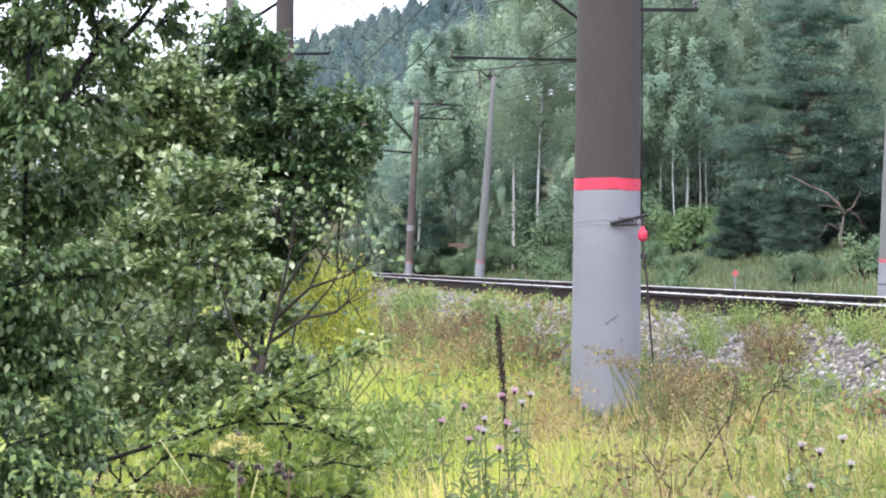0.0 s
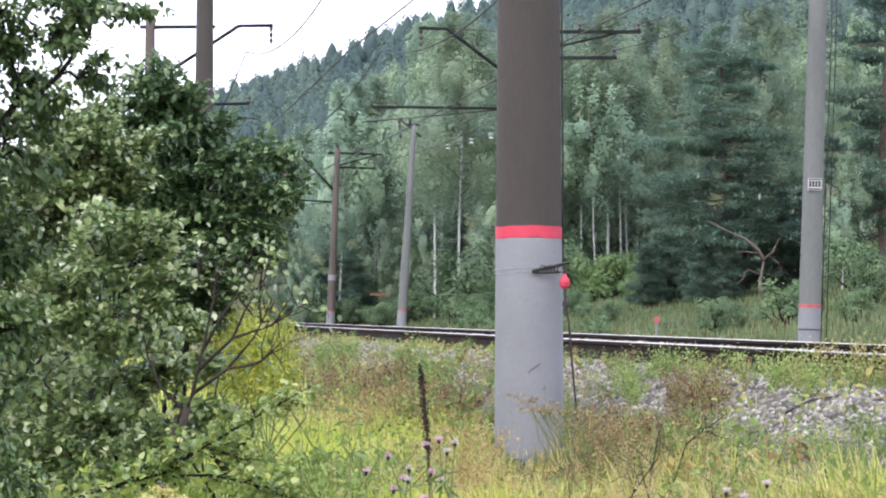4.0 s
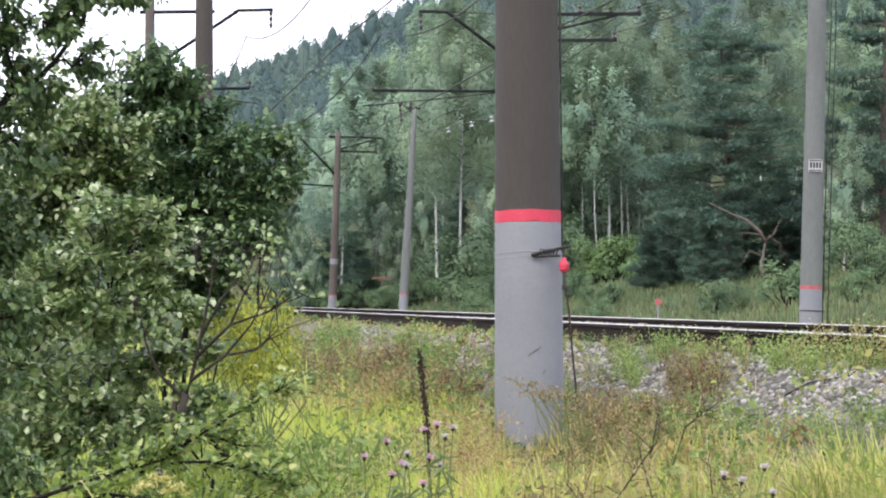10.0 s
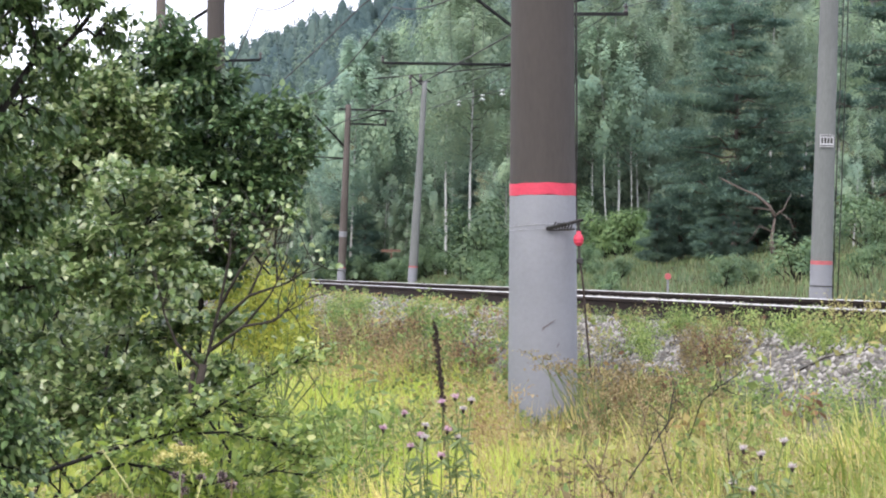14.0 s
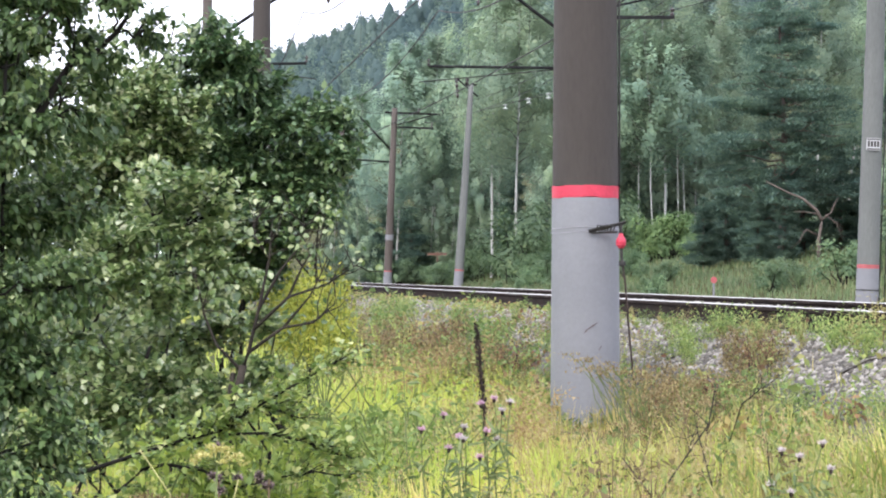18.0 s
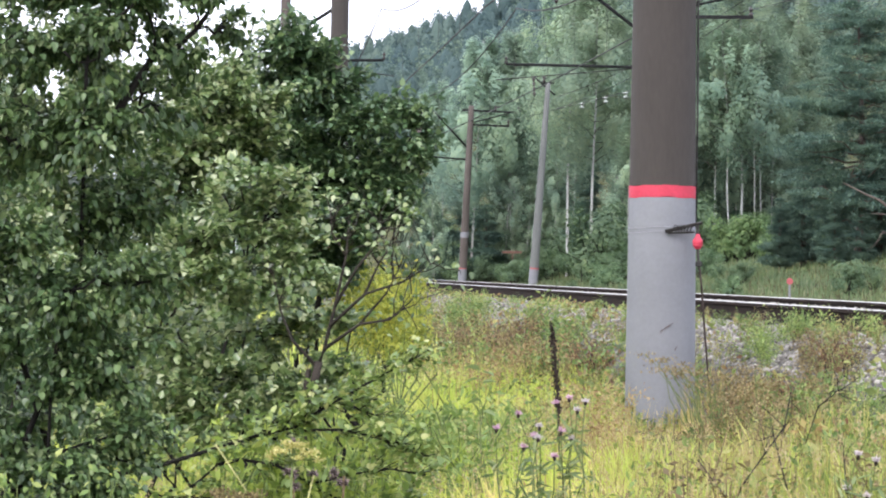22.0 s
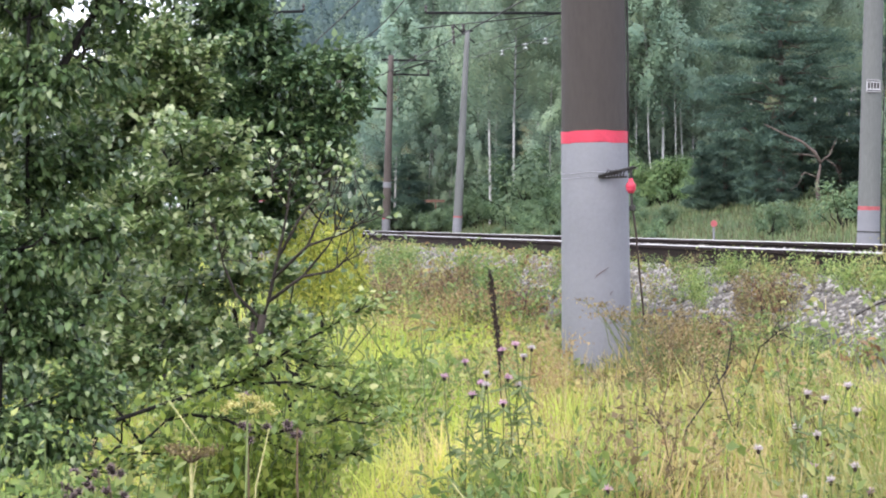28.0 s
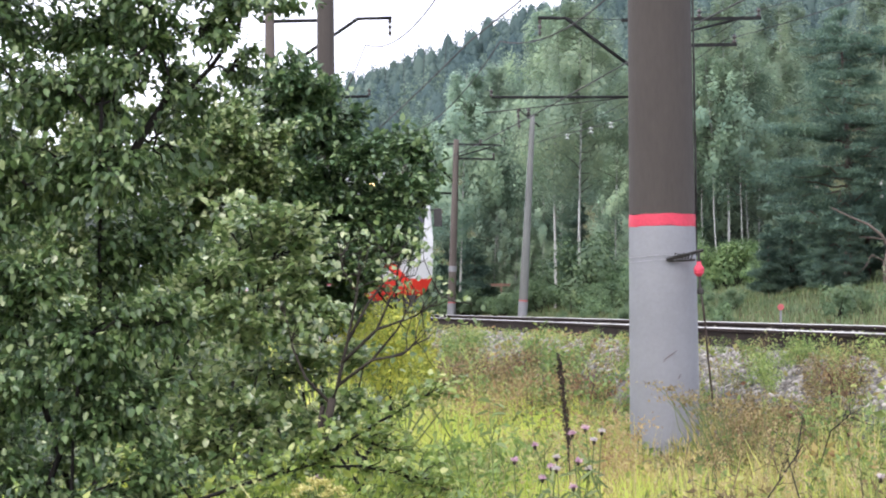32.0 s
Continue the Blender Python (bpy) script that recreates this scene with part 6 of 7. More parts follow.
def build_bank_growth():
    """Low mixed growth over the embankment's slope: small herbs green, yellow and rusty, and tufts of grass, thinner over the stones."""
    rng = np.random.default_rng(39)

    def spread(n, keep):
        y = 11.5 + 40 * rng.random(n) ** 1.6
        u = rng.uniform(-4.2, -1.45, n)
        x = line_x(y) + u
        knot = np.sin(x * 4.1 + 2.0 * np.sin(y * 1.9)) * np.sin(y * 2.3 + 1.3 * x) * 0.5 + 0.5
        bare = np.interp(y, [17, 20, 26], [1.1, 0.9, 0.35]) * step(-3.0, -2.45, u)
        ok = (u > np.interp(y, [16, 19], [-3.45, -4.2])) & (rng.random(n) < knot ** 1.6 * keep) & (rng.random(n) > bare * 0.8)
        return x[ok], y[ok], u[ok]

    for name, mat, n, lo, hi, label in (("bank_herbs", BANK_HERB, 40000, 0.03, 0.075, "low mixed herbs, green, yellow and rusty, on the embankment"), ("bank_fresh_herbs", WEED_FRESH, 15000, 0.025, 0.06, "low fresh green herbs on the embankment")):
        x, y, u = spread(n, 1.0)
        z = bed_heights(x, y) + np.interp(u, [-3.6, -2.9, -2.2, -1.5], [0.34, 0.28, 0.15, 0.1]) * rng.random(len(x)) ** 0.8 * foot_room(x, y)
        s = rng.uniform(lo, hi, len(x))
        v, f = leaf_arrays(np.stack([x, y, z], 1), s, s * rng.uniform(0.25, 0.7, len(x)), rng, None, 0.4, sag=0.1)
        put(name, quick_mesh(name, v, f, mat), label=label, category="herbs", kind="stuff")
    x, y, u = spread(22000, 1.0)
    ok = u < -2.2
    x, y, u = x[ok], y[ok], u[ok]
    h = rng.uniform(0.15, 0.4, len(x)) * np.interp(u, [-3.4, -2.2], [1.0, 0.5]) * foot_room(x, y)
    v, f = blade_arrays(np.stack([x, y, bed_heights(x, y) - 0.02], 1), h, 0.007, rng, 0.6)
    put("bank_grass", quick_mesh("bank_grass", v, f, BANK_GRASS), label="drooping green and straw grass on the embankment's slope", category="grass", kind="stuff")


build_bank_growth()


def weed_mesh(h, w, seed, stems, leaves, leaf, sag=0.2, top=0.0):
    """Meshes of a bushy weed: several thin stems with leaves all along them."""
    rng = np.random.default_rng(seed)
    bags, places = [], []
    for k in range(stems):
        bag = Bag()
        bags.append(bag)
        a, r = rng.uniform(0, math.tau), w * rng.uniform(0.1, 0.6)
        pts = limb(bag, rng.normal(0, 0.02, 3) * np.array([1, 1, 0]) - np.array([0, 0, 0.03]), (math.cos(a) * r, math.sin(a) * r, h * rng.uniform(0.88 if top > 0.5 else 0.6, 1.0)), 0.005, 0.0015, rng, 0.06, 6, 0, 4)
        m = leaves // stems
        s = (top + (1 - top) * rng.random(m)) * 5
        i = np.minimum(s.astype(int), 4)
        fr = (s - i)[:, None]
        places.append(pts[i] * (1 - fr) + pts[i + 1] * fr + rng.normal(0, w * 0.07, (m, 3)))
    p = np.concatenate(places)
    size = leaf * rng.uniform(0.5, 1.3, len(p))
    return bags, leaf_arrays(p, size, size * 0.46, rng, None, 0.35, sag=sag)


def weed_kind(name, h, w, seed, stems, leaves, leaf, stem_mat, leaf_mat, sag=0.2, top=0.0, part_name="leafage"):
    bags, (v, f) = weed_mesh(h, w, seed, stems, leaves, leaf, sag, top)
    return [b.mesh(name + "_stem", [stem_mat]) for b in bags], quick_mesh(name + "_" + part_name, v, f, leaf_mat), part_name


def plant(name, kind, x, y, turn, s, label, category, group="", lift=0.0):
    ob = new(name)
    ob.empty_display_size = 0.1
    ob.matrix_basis = pose(x, y, max(height(x, y), bed(x, y)) + lift, 0, 0, turn) @ Matrix.Diagonal((s, s, s, 1))
    tagged(ob, label, category, group)
    for me in kind[0]:
        put("stem", me, ob)
    put(kind[2], kind[1], ob, kind="stuff")
    return ob


def bed(x, y):
    """Height of the ballast's surface, or far below where there is none."""
    u = x - float(line_x(y))
    return float(np.interp(u, [-2.95, -2.9, -2.45, -1.9, -1.4, -1.0, 1.45, 1.9, 2.7, 2.8], [-9, RAIL_TOP - 0.64, RAIL_TOP - 0.36, RAIL_TOP - 0.20, RAIL_TOP - 0.17, RAIL_TOP - 0.2, RAIL_TOP - 0.24, RAIL_TOP - 0.3, RAIL_TOP - 0.62, -9]))


def build_weeds():
    rng = random.Random(21)
    red = [weed_kind("dry_weed", 0.62, 0.5, 201 + k, 7, 330, 0.045, DRY, WEED_RED) for k in range(3)]
    green = [weed_kind("green_weed", 0.45, 0.5, 211 + k, 8, 300, 0.05, STEM, WEED_GREEN) for k in range(3)]
    ochre = [weed_kind("yellowed_weed", 0.42, 0.4, 221 + k, 6, 220, 0.04, DRY, OCHRE) for k in range(2)]
    gold = [weed_kind("goldenrod", 0.95, 0.3, 231 + k, 9, 1700, 0.022, STEM, GOLD, top=0.74, part_name="flower_spray") for k in range(2)]
    mix = [(red, "dry_weed", "reddish brown withered weed on the embankment"), (green, "green_weed", "leafy green weed on the embankment"), (ochre, "yellowed_weed", "low weed with yellowed leaves among the stones")]

    def scatter(n, ulo, uhi, ylo, yhi, odds, smin, smax, group):
        for k in range(n):
            y = ylo + (yhi - ylo) * rng.random() ** 1.2
            u = rng.uniform(ulo, uhi)
            x = float(line_x(y)) + u
            if abs(x - 0.6) < 0.36 and 11 < y < 16.6:
                continue
            low = float(np.interp(u, [-3.4, -2.9, -2.4, -1.7], [1.0, 0.8, 0.5, 0.4])) if smax > 0.6 else 1.0
            r = rng.random()
            i = 0 if r < odds[0] else 1 if r < odds[0] + odds[1] else 2
            kinds, nm, lb = mix[i]
            plant(nm, kinds[rng.randrange(len(kinds))], x, y, rng.uniform(0, 360), rng.uniform(smin, smax) * low, lb, "weed", group)

    lush = [weed_kind("fresh_weed", 0.34, 0.55, 241 + k, 9, 520, 0.034, STEM, WEED_FRESH) for k in range(3)]
    for k in range(36):
        y = 13.5 + 24 * rng.random()
        x = float(line_x(y)) - (rng.uniform(1.15, 1.9) if k % 3 else rng.uniform(1.9, 3.0))
        plant("fresh_weed", lush[k % 3], x, y, rng.uniform(0, 360), rng.uniform(0.5, 0.95) * (0.45 if k % 3 else 0.75), "fresh green feathery weed beside the rails", "weed", "trackside weeds")
    scatter(95, -3.5, -2.15, 20, 60, (0.52, 0.42), 0.6, 1.05, "embankment weeds")
    scatter(22, -4.3, -3.1, 8.5, 14.0, (0.3, 0.65), 0.4, 0.7, "embankment weeds")
    scatter(20, -1.95, -1.3, 14, 40, (0.05, 0.9), 0.25, 0.42, "trackside weeds")
    scatter(18, -3.3, -2.7, 16.6, 20, (0.35, 0.6), 0.35, 0.6, "embankment weeds")
    scatter(14, -2.6, -1.5, 16, 34, (0.15, 0.75), 0.3, 0.55, "trackside weeds")
    scatter(8, -3.0, -2.2, 14, 27, (0.4, 0.4), 0.4, 0.75, "trackside weeds")
    scatter(24, -2.6, -1.5, 34, 70, (0.35, 0.5), 0.4, 0.7, "trackside weeds")
    for k in range(3):
        y = rng.uniform(15.5, 17)
        plant("dry_weed", red[k % 3], float(line_x(y)) - rng.uniform(2.2, 2.9), y, k * 40, rng.uniform(0.4, 0.65), "reddish brown withered weed beside the mast", "weed", "mast weeds")
    for k in range(12):
        y = rng.uniform(14.2, 18.0)
        u = rng.uniform(-2.9, -1.8)
        plant("fresh_weed" if k % 2 else "yellowed_weed", lush[k % 3] if k % 2 else ochre[k % 4 // 2], float(line_x(y)) + u, y, k * 37, rng.uniform(0.45, 0.75), "low fresh green weed among the stones" if k % 2 else "low weed with yellowed leaves among the stones", "weed", "trackside weeds")
    for k in range(10):
        y = rng.uniform(14.0, 19.5)
        w = (ochre, red)[k % 2]
        plant("yellowed_weed" if k % 2 == 0 else "dry_weed", w[k % len(w)], float(line_x(y)) - rng.uniform(1.6, 2.7), y, k * 29, rng.uniform(0.3, 0.5), "low weed with yellowed leaves among the stones" if k % 2 == 0 else "low withered brown weed among the stones", "weed", "trackside weeds")
    for k in range(12):
        y = (14.6, 15.5, 16.1, 17.6)[k % 4] + rng.uniform(-0.25, 0.25)
        plant("fresh_weed", lush[k % 3], float(line_x(y)) - rng.uniform(1.35, 1.75), y, k * 37, rng.uniform(0.4, 0.75), "fresh green feathery weed beside the rails", "weed", "trackside weeds")
    for k in range(28):
        y = rng.uniform(14.0, 15.6)
        plant("dry_weed", red[k % 3], rng.uniform(0.062, 0.105) * y, y, k * 53, rng.uniform(0.28, 0.46), "reddish brown withered weed beside the mast", "weed", "mast weeds")
    dock = [weed_kind("dock_plant", 0.5, 0.42, 251 + k, 7, 620, 0.022, DARK_SEED, DOCK_SEED, top=0.35, part_name="seed_spray") for k in range(3)]
    own = random.Random(77)
    for k in range(28):
        y = own.uniform(12.6, 14.9)
        plant("dock_plant", dock[k % 3], own.triangular(0.05, 0.12, 0.066) * y, y, k * 83, own.uniform(0.4, 0.68), "rust-brown dock gone to seed beside the mast", "weed", "docks")
    for k in range(34):
        y = own.uniform(10.5, 14.2)
        plant("fresh_weed" if k % 2 else "green_weed", (lush if k % 2 else green)[k % 3], float(line_x(y)) - own.uniform(2.55, 3.15), y, k * 67, own.uniform(0.45, 0.75), "fresh green feathery weed at the foot of the stones" if k % 2 else "leafy green weed at the foot of the stones", "weed", "embankment weeds")
    for k in range(26):
        y = own.uniform(18.0, 28.0)
        plant("dock_plant", dock[k % 3], float(line_x(y)) - own.uniform(2.6, 3.3), y, k * 59, own.uniform(0.6, 0.95), "rust-brown dock gone to seed on the embankment", "weed", "docks")
    for k in range(36):
        y = rng.uniform(18.5, 34)
        plant("green_weed", green[k % 3], float(line_x(y)) - rng.uniform(2.5, 3.5), y, k * 61, rng.uniform(0.6, 1.05), "leafy green weed on the embankment", "weed", "embankment weeds")
    for k in range(34):
        y = rng.uniform(19.5, 31)
        plant("dry_weed", red[k % 3], float(line_x(y)) - rng.uniform(2.7, 3.4), y, k * 47, rng.uniform(0.5, 0.85), "reddish brown withered weed on the embankment", "weed", "embankment weeds")
    for x, y, s in [(-0.9, 13.4, 0.98), (-1.08, 13.9, 1.02), (-0.96, 14.6, 1.03), (-1.12, 15.3, 1.06)]:
        plant("goldenrod", gold[rng.randrange(2)], x, y, rng.uniform(0, 360), s * 1.42, "goldenrod plant with yellow flower sprays", "flower", "goldenrods")
    for k in range(9):
        plant("fresh_weed", lush[k % 3], -1.3 + 0.12 * k, 13.0 + rng.uniform(0, 1.8), k * 65, rng.uniform(1.5, 2.2), "tall fresh green weed under the goldenrods", "weed", "meadow weeds")
    # ochre and green weeds in front of the right-hand mast
    for k in range(7):
        x, y, _ = track_frame(14.2 + 0.27 * k, -1.3 - 0.1 * (k % 3))
        plant("yellowed_weed", ochre[k % 2], x, y, k * 70, 0.6 + 0.08 * (k % 3), "low weed with yellowed leaves among the stones", "weed", "trackside weeds")
    for k in range(24):
        y = rng.uniform(7.6, 9.9)
        plant("fresh_weed", (lush + green)[k % 6], rng.uniform(-0.02, 0.03) * y, y, k * 71, rng.uniform(0.9, 1.3), "fresh green feathery weed among the thistles", "weed", "meadow weeds")
    for k in range(40):
        y = rng.uniform(8.2, 12.0)
        plant("green_weed", green[k % 3], rng.uniform(0.12, 0.19) * y, y, rng.uniform(0, 360), rng.uniform(0.4, 0.62), "leafy green weed in the meadow", "weed", "meadow weeds")
    for k in range(60):
        x, y = rng.uniform(-2.2, 2.6), rng.uniform(8.5, 15.5)
        if x - float(line_x(y)) > -3.2 or abs(x) > y * 0.2 or (0.1 < x < 1.0 and y > 11):
            continue
        kk = green if x < 0.1 or rng.random() < 0.3 else (red if rng.random() < 0.35 else ochre)
        nm, lb = ("green_weed", "leafy green weed in the meadow") if kk is green else ("dry_weed", "withered brown weed in the meadow") if kk is red else ("yellowed_weed", "yellowed weed in the meadow")
        plant(nm, kk[rng.randrange(len(kk))], x, y, rng.uniform(0, 360), rng.uniform(0.6, 1.05), lb, "weed", "meadow weeds")


build_weeds()


def thistle(x, y, heads, seed, label):
    """A thistle: ribbed stems, toothed leaves, and flower heads purple or gone to down. heads: (dx, dz, 'p' or 'w')."""
    rng = np.random.default_rng(seed)
    z0 = height(x, y)
    ob = thing("thistle", pose(x, y, z0), label, "flower", "thistles")
    lv, lw = [], []
    for dx, dz, kind in heads:
        bag = Bag()
        pts = limb(bag, (dx * 0.1, 0, -0.05), (dx, rng.normal(0, 0.04), dz - z0), 0.005, 0.002, rng, 0.03, 7, 0, 5)
        for p in pts[1:6]:
            lv.append(p[None] + rng.normal(0, 0.02, (7, 3)))
            lw.append(np.concatenate([rng.normal(0, 0.8, (7, 2)), np.full((7, 1), 0.25)], 1))
        part("stem", bag, STEM, ob)
        c = pts[-1]
        hb = Bag()
        lathe(hb, [(0.0025, -0.013), (0.006, -0.008), (0.007, -0.002), (0.005, 0.003)], c, 8)
        head = part("flower_head", hb, DARK_SEED, ob, "purple thistle head" if kind == "p" else "thistle head gone to pale down")
        n = 60
        d = unit(rng.normal(size=(n, 3)) * np.array([1.1, 1.1, 0.3]) + np.array([0, 0, 0.8]))
        v, f = leaf_arrays(np.tile(c, (n, 1)) + np.array([0, 0, 0.002]), 0.020 * rng.uniform(0.6, 1.2, n), 0.0045, rng, d * 2.5, 0.3)
        put("floret_tuft", quick_mesh("floret_tuft", v, f, PURPLE if kind == "p" else DOWN), head, kind="stuff")
    p = np.concatenate(lv)
    v, f = leaf_shapes(p, 0.08 * rng.uniform(0.4, 1.1, len(p)), 0.015, rng, np.concatenate(lw), 0.5)
    put("leafage", quick_mesh("leafage", v, f, THISTLE_LEAF), ob, kind="stuff")


def build_flowers():
    thistle(-0.02, 9.4, [(-0.16, 1.06, "p"), (-0.02, 1.10, "p"), (0.03, 1.12, "p"), (0.06, 1.08, "w"), (-0.08, 1.02, "w"), (0.0, 1.0, "p"), (0.09, 1.11, "w"), (-0.1, 0.98, "p"), (0.04, 0.97, "w")], 301, "creeping thistle with purple and faded heads")
    thistle(-0.20, 9.0, [(-0.05, 1.03, "p"), (0.05, 0.97, "p"), (0.1, 1.0, "w"), (0.16, 0.94, "p")], 302, "creeping thistle with purple and faded heads")
    thistle(0.92, 8.0, [(0.0, 1.03, "w"), (0.06, 1.01, "w"), (-0.03, 0.92, "w"), (0.03, 0.9, "w"), (-0.16, 0.86, "w"), (0.14, 1.05, "w"), (0.16, 0.97, "w"), (0.02, 0.8, "p")], 303, "tall thistle with downy seed heads")
    thistle(0.86, 7.4, [(0.05, 0.82, "w"), (0.12, 0.86, "w"), (0.17, 0.78, "p"), (-0.02, 0.76, "w"), (0.1, 0.72, "p")], 304, "tall thistle with downy seed heads")
    thistle(0.30, 8.2, [(0.0, 0.70, "p"), (-0.1, 0.66, "w"), (0.05, 0.6, "p")], 305, "small thistle with a purple head")
    # dark dock spike
    rng = np.random.default_rng(311)
    ob = thing("dock_stalk", pose(-0.06, 13.0, height(-0.06, 13.0)), "dead dark brown dock stalk with dense seed spike", "weed")
    h0 = height(-0.06, 13.0)
    bag = Bag()
    tube(bag, [(0.02, 0, -0.05), (0.015, 0, 0.4), (-0.01, 0, 0.75), (-0.03, 0, 1.33 - h0)], [0.008, 0.007, 0.006, 0.003], 6)
    part("stalk", bag, DARK_SEED, ob)
    s = rng.random(420)
    p = np.stack([0.02 - 0.05 * s, np.zeros(420), 0.42 + s * (0.91 - h0)], 1) + rng.normal(0, 1, (420, 3)) * (0.005 + 0.0045 * np.sin(s * 23)[:, None] ** 2)
    v, f = leaf_shapes(p, 0.017, 0.011, rng)
    put("seed_spike", quick_mesh("seed_spike", v, f, DARK_SEED), ob, kind="stuff")
    # arching dry stems
    for pts, r in [([(1.55, 13.6, 0.72), (1.75, 13.7, 0.98), (2.05, 13.8, 1.12), (2.3, 13.8, 1.16)], 0.009), ([(0.95, 11.0, 0.4), (1.0, 11.0, 0.75), (1.1, 11.1, 1.02), (1.2, 11.1, 1.1)], 0.006),
                   ([(0.9, 11.2, 0.4), (0.94, 11.2, 0.8), (0.99, 11.2, 1.08)], 0.005), ([(0.8, 10.2, 0.35), (0.9, 10.2, 0.7), (0.84, 10.3, 0.95)], 0.005), ([(0.62, 10.4, 0.35), (0.72, 10.4, 0.72), (0.9, 10.4, 0.98)], 0.0055), ([(0.74, 10.0, 0.35), (0.68, 10.0, 0.65), (0.52, 10.0, 0.86)], 0.005), ([(1.0, 9.6, 0.3), (1.08, 9.6, 0.66), (1.05, 9.6, 0.92)], 0.005), ([(1.22, 10.2, 0.3), (1.3, 10.2, 0.7), (1.42, 10.2, 0.95)], 0.005)] + [([(x, y, 0.4), (x + dx, y, 0.68 - 0.02 * y + 0.2), (x + 2.4 * dx, y, top)], 0.0042) for x, y, dx, top in (
                       (0.55, 10.6, 0.05, 0.93), (0.66, 9.6, -0.04, 0.82), (1.15, 10.4, 0.06, 0.9), (1.32, 11.4, -0.05, 0.96), (0.95, 9.2, 0.05, 0.8), (0.42, 11.8, 0.04, 0.95), (1.5, 11.9, 0.06, 0.98), (0.74, 11.6, 0.07, 0.98), (0.3, 9.0, -0.05, 0.74), (1.05, 12.2, -0.06, 1.0), (0.5, 8.6, 0.06, 0.72), (1.25, 9.4, -0.04, 0.84))]:
        x, y, z = pts[0]
        g = height(x, y)
        ob = thing("dead_weed", pose(x, y, g), "leafless dry brown stem bending over the grass", "weed", "dry stems")
        bag = Bag()
        q = [(0, 0, -0.05)] + [(a - x, b - y, c - g) for a, b, c in pts]
        tube(bag, q, [r, r, r * 0.8, r * 0.6, r * 0.35][:len(q)], 6)
        bark = THORN_BARK if r > 0.0045 else DRY
        part("stalk", bag, bark, ob, smooth=True)
        for k in range(9):
            bag = Bag()
            a = Vector(q[-2]).lerp(Vector(q[-1]), rng.random())
            limb(bag, a, np.array(a) + rng.normal(0, 0.07, 3) + np.array([0, 0, 0.05]), r * 0.4, 0.001, rng, 0.06, 4, 0, 4)
            part("side_twig", bag, bark, ob)
    # umbels
    umb = foliage("pale_umbel", [(0.0, (0.14, 0.1, 0.045)), (0.6, (0.27, 0.205, 0.09)), (1.0, (0.4, 0.335, 0.16))], 0.8, 0.3)
    rr = random.Random(5)
    for x, y, z in [(0.82, 14.6, 0.98), (0.95, 14.2, 0.98), (1.05, 13.6, 0.92), (1.15, 13.9, 0.99), (0.88, 13.2, 0.88), (1.3, 13.3, 0.9), (0.7, 12.8, 0.83), (1.0, 12.5, 0.8), (1.25, 12.2, 0.78), (0.5, 12.6, 0.78), (1.5, 13.0, 0.86), (1.6, 12.0, 0.8), (0.47, 13.4, 1.12), (0.55, 13.3, 1.13), (0.64, 13.2, 1.12), (0.75, 13.4, 1.07), (0.84, 13.2, 1.0), (0.93, 13.3, 0.96), (1.04, 13.5, 1.05), (1.14, 13.2, 0.95), (1.0, 13.0, 0.89), (1.22, 13.1, 0.92), (1.31, 13.4, 1.0)]:
        g = height(x, y)
        off = -0.27 if z > 1.1 else 0.0
        x -= off
        ob = thing("tansy", pose(x, y, g), "faded tansy with flat yellowish flower clusters", "flower", "tansies")
        c = []
        for k in range(5):
            bag = Bag()
            tip = np.array([off + rr.uniform(-0.1, 0.1), rr.uniform(-0.06, 0.06), z - g + rr.uniform(-0.07, 0.05)])
            limb(bag, (0, 0, -0.04), tip, 0.004, 0.0015, rng, 0.03, 5, 0, 4, sag=-0.12 if off else 0.0)
            c.append(tip)
            part("stem", bag, STEM, ob)
        p = np.repeat(np.array(c), 24, 0) + rng.normal(0, 1, (120, 3)) * np.array([0.036, 0.03, 0.006])
        v, f = leaf_shapes(p, 0.015, 0.012, rng, None, 0.8)
        put("umbel_top", quick_mesh("umbel_top", v, f, umb), ob, kind="stuff")


build_flowers()


def build_shoot():
    """A pale broad-leaved shoot standing over the grass."""
    x, y = -0.40, 11.6
    g = height(x, y)
    ob = thing("alder_shoot", pose(x, y, g), "young alder shoot with a few broad pale leaves", "shrub")
    bag = Bag()
    tube(bag, [(0, 0, -0.04), (0.01, 0, 0.35), (-0.01, 0, 1.14 - g)], [0.005, 0.004, 0.002], 6)
    part("stem", bag, STEM, ob, smooth=True)
    rng = np.random.default_rng(12)
    for dx, dz, wx in ((0.0, 1.14, -0.7), (0.01, 1.13, 0.9), (-0.01, 1.1, -1.0), (0.0, 1.08, 0.8), (0.0, 1.0, -0.8), (0.01, 0.95, 0.7)):
        v, f = leaf_shapes(np.array([[dx, 0, dz - g]]), 0.075, 0.05, rng, np.array([[wx * 2, -0.6, 0.2]]), 0.7)
        put("leaf", quick_mesh("leaf", v, f, THISTLE_LEAF), ob)


build_shoot()


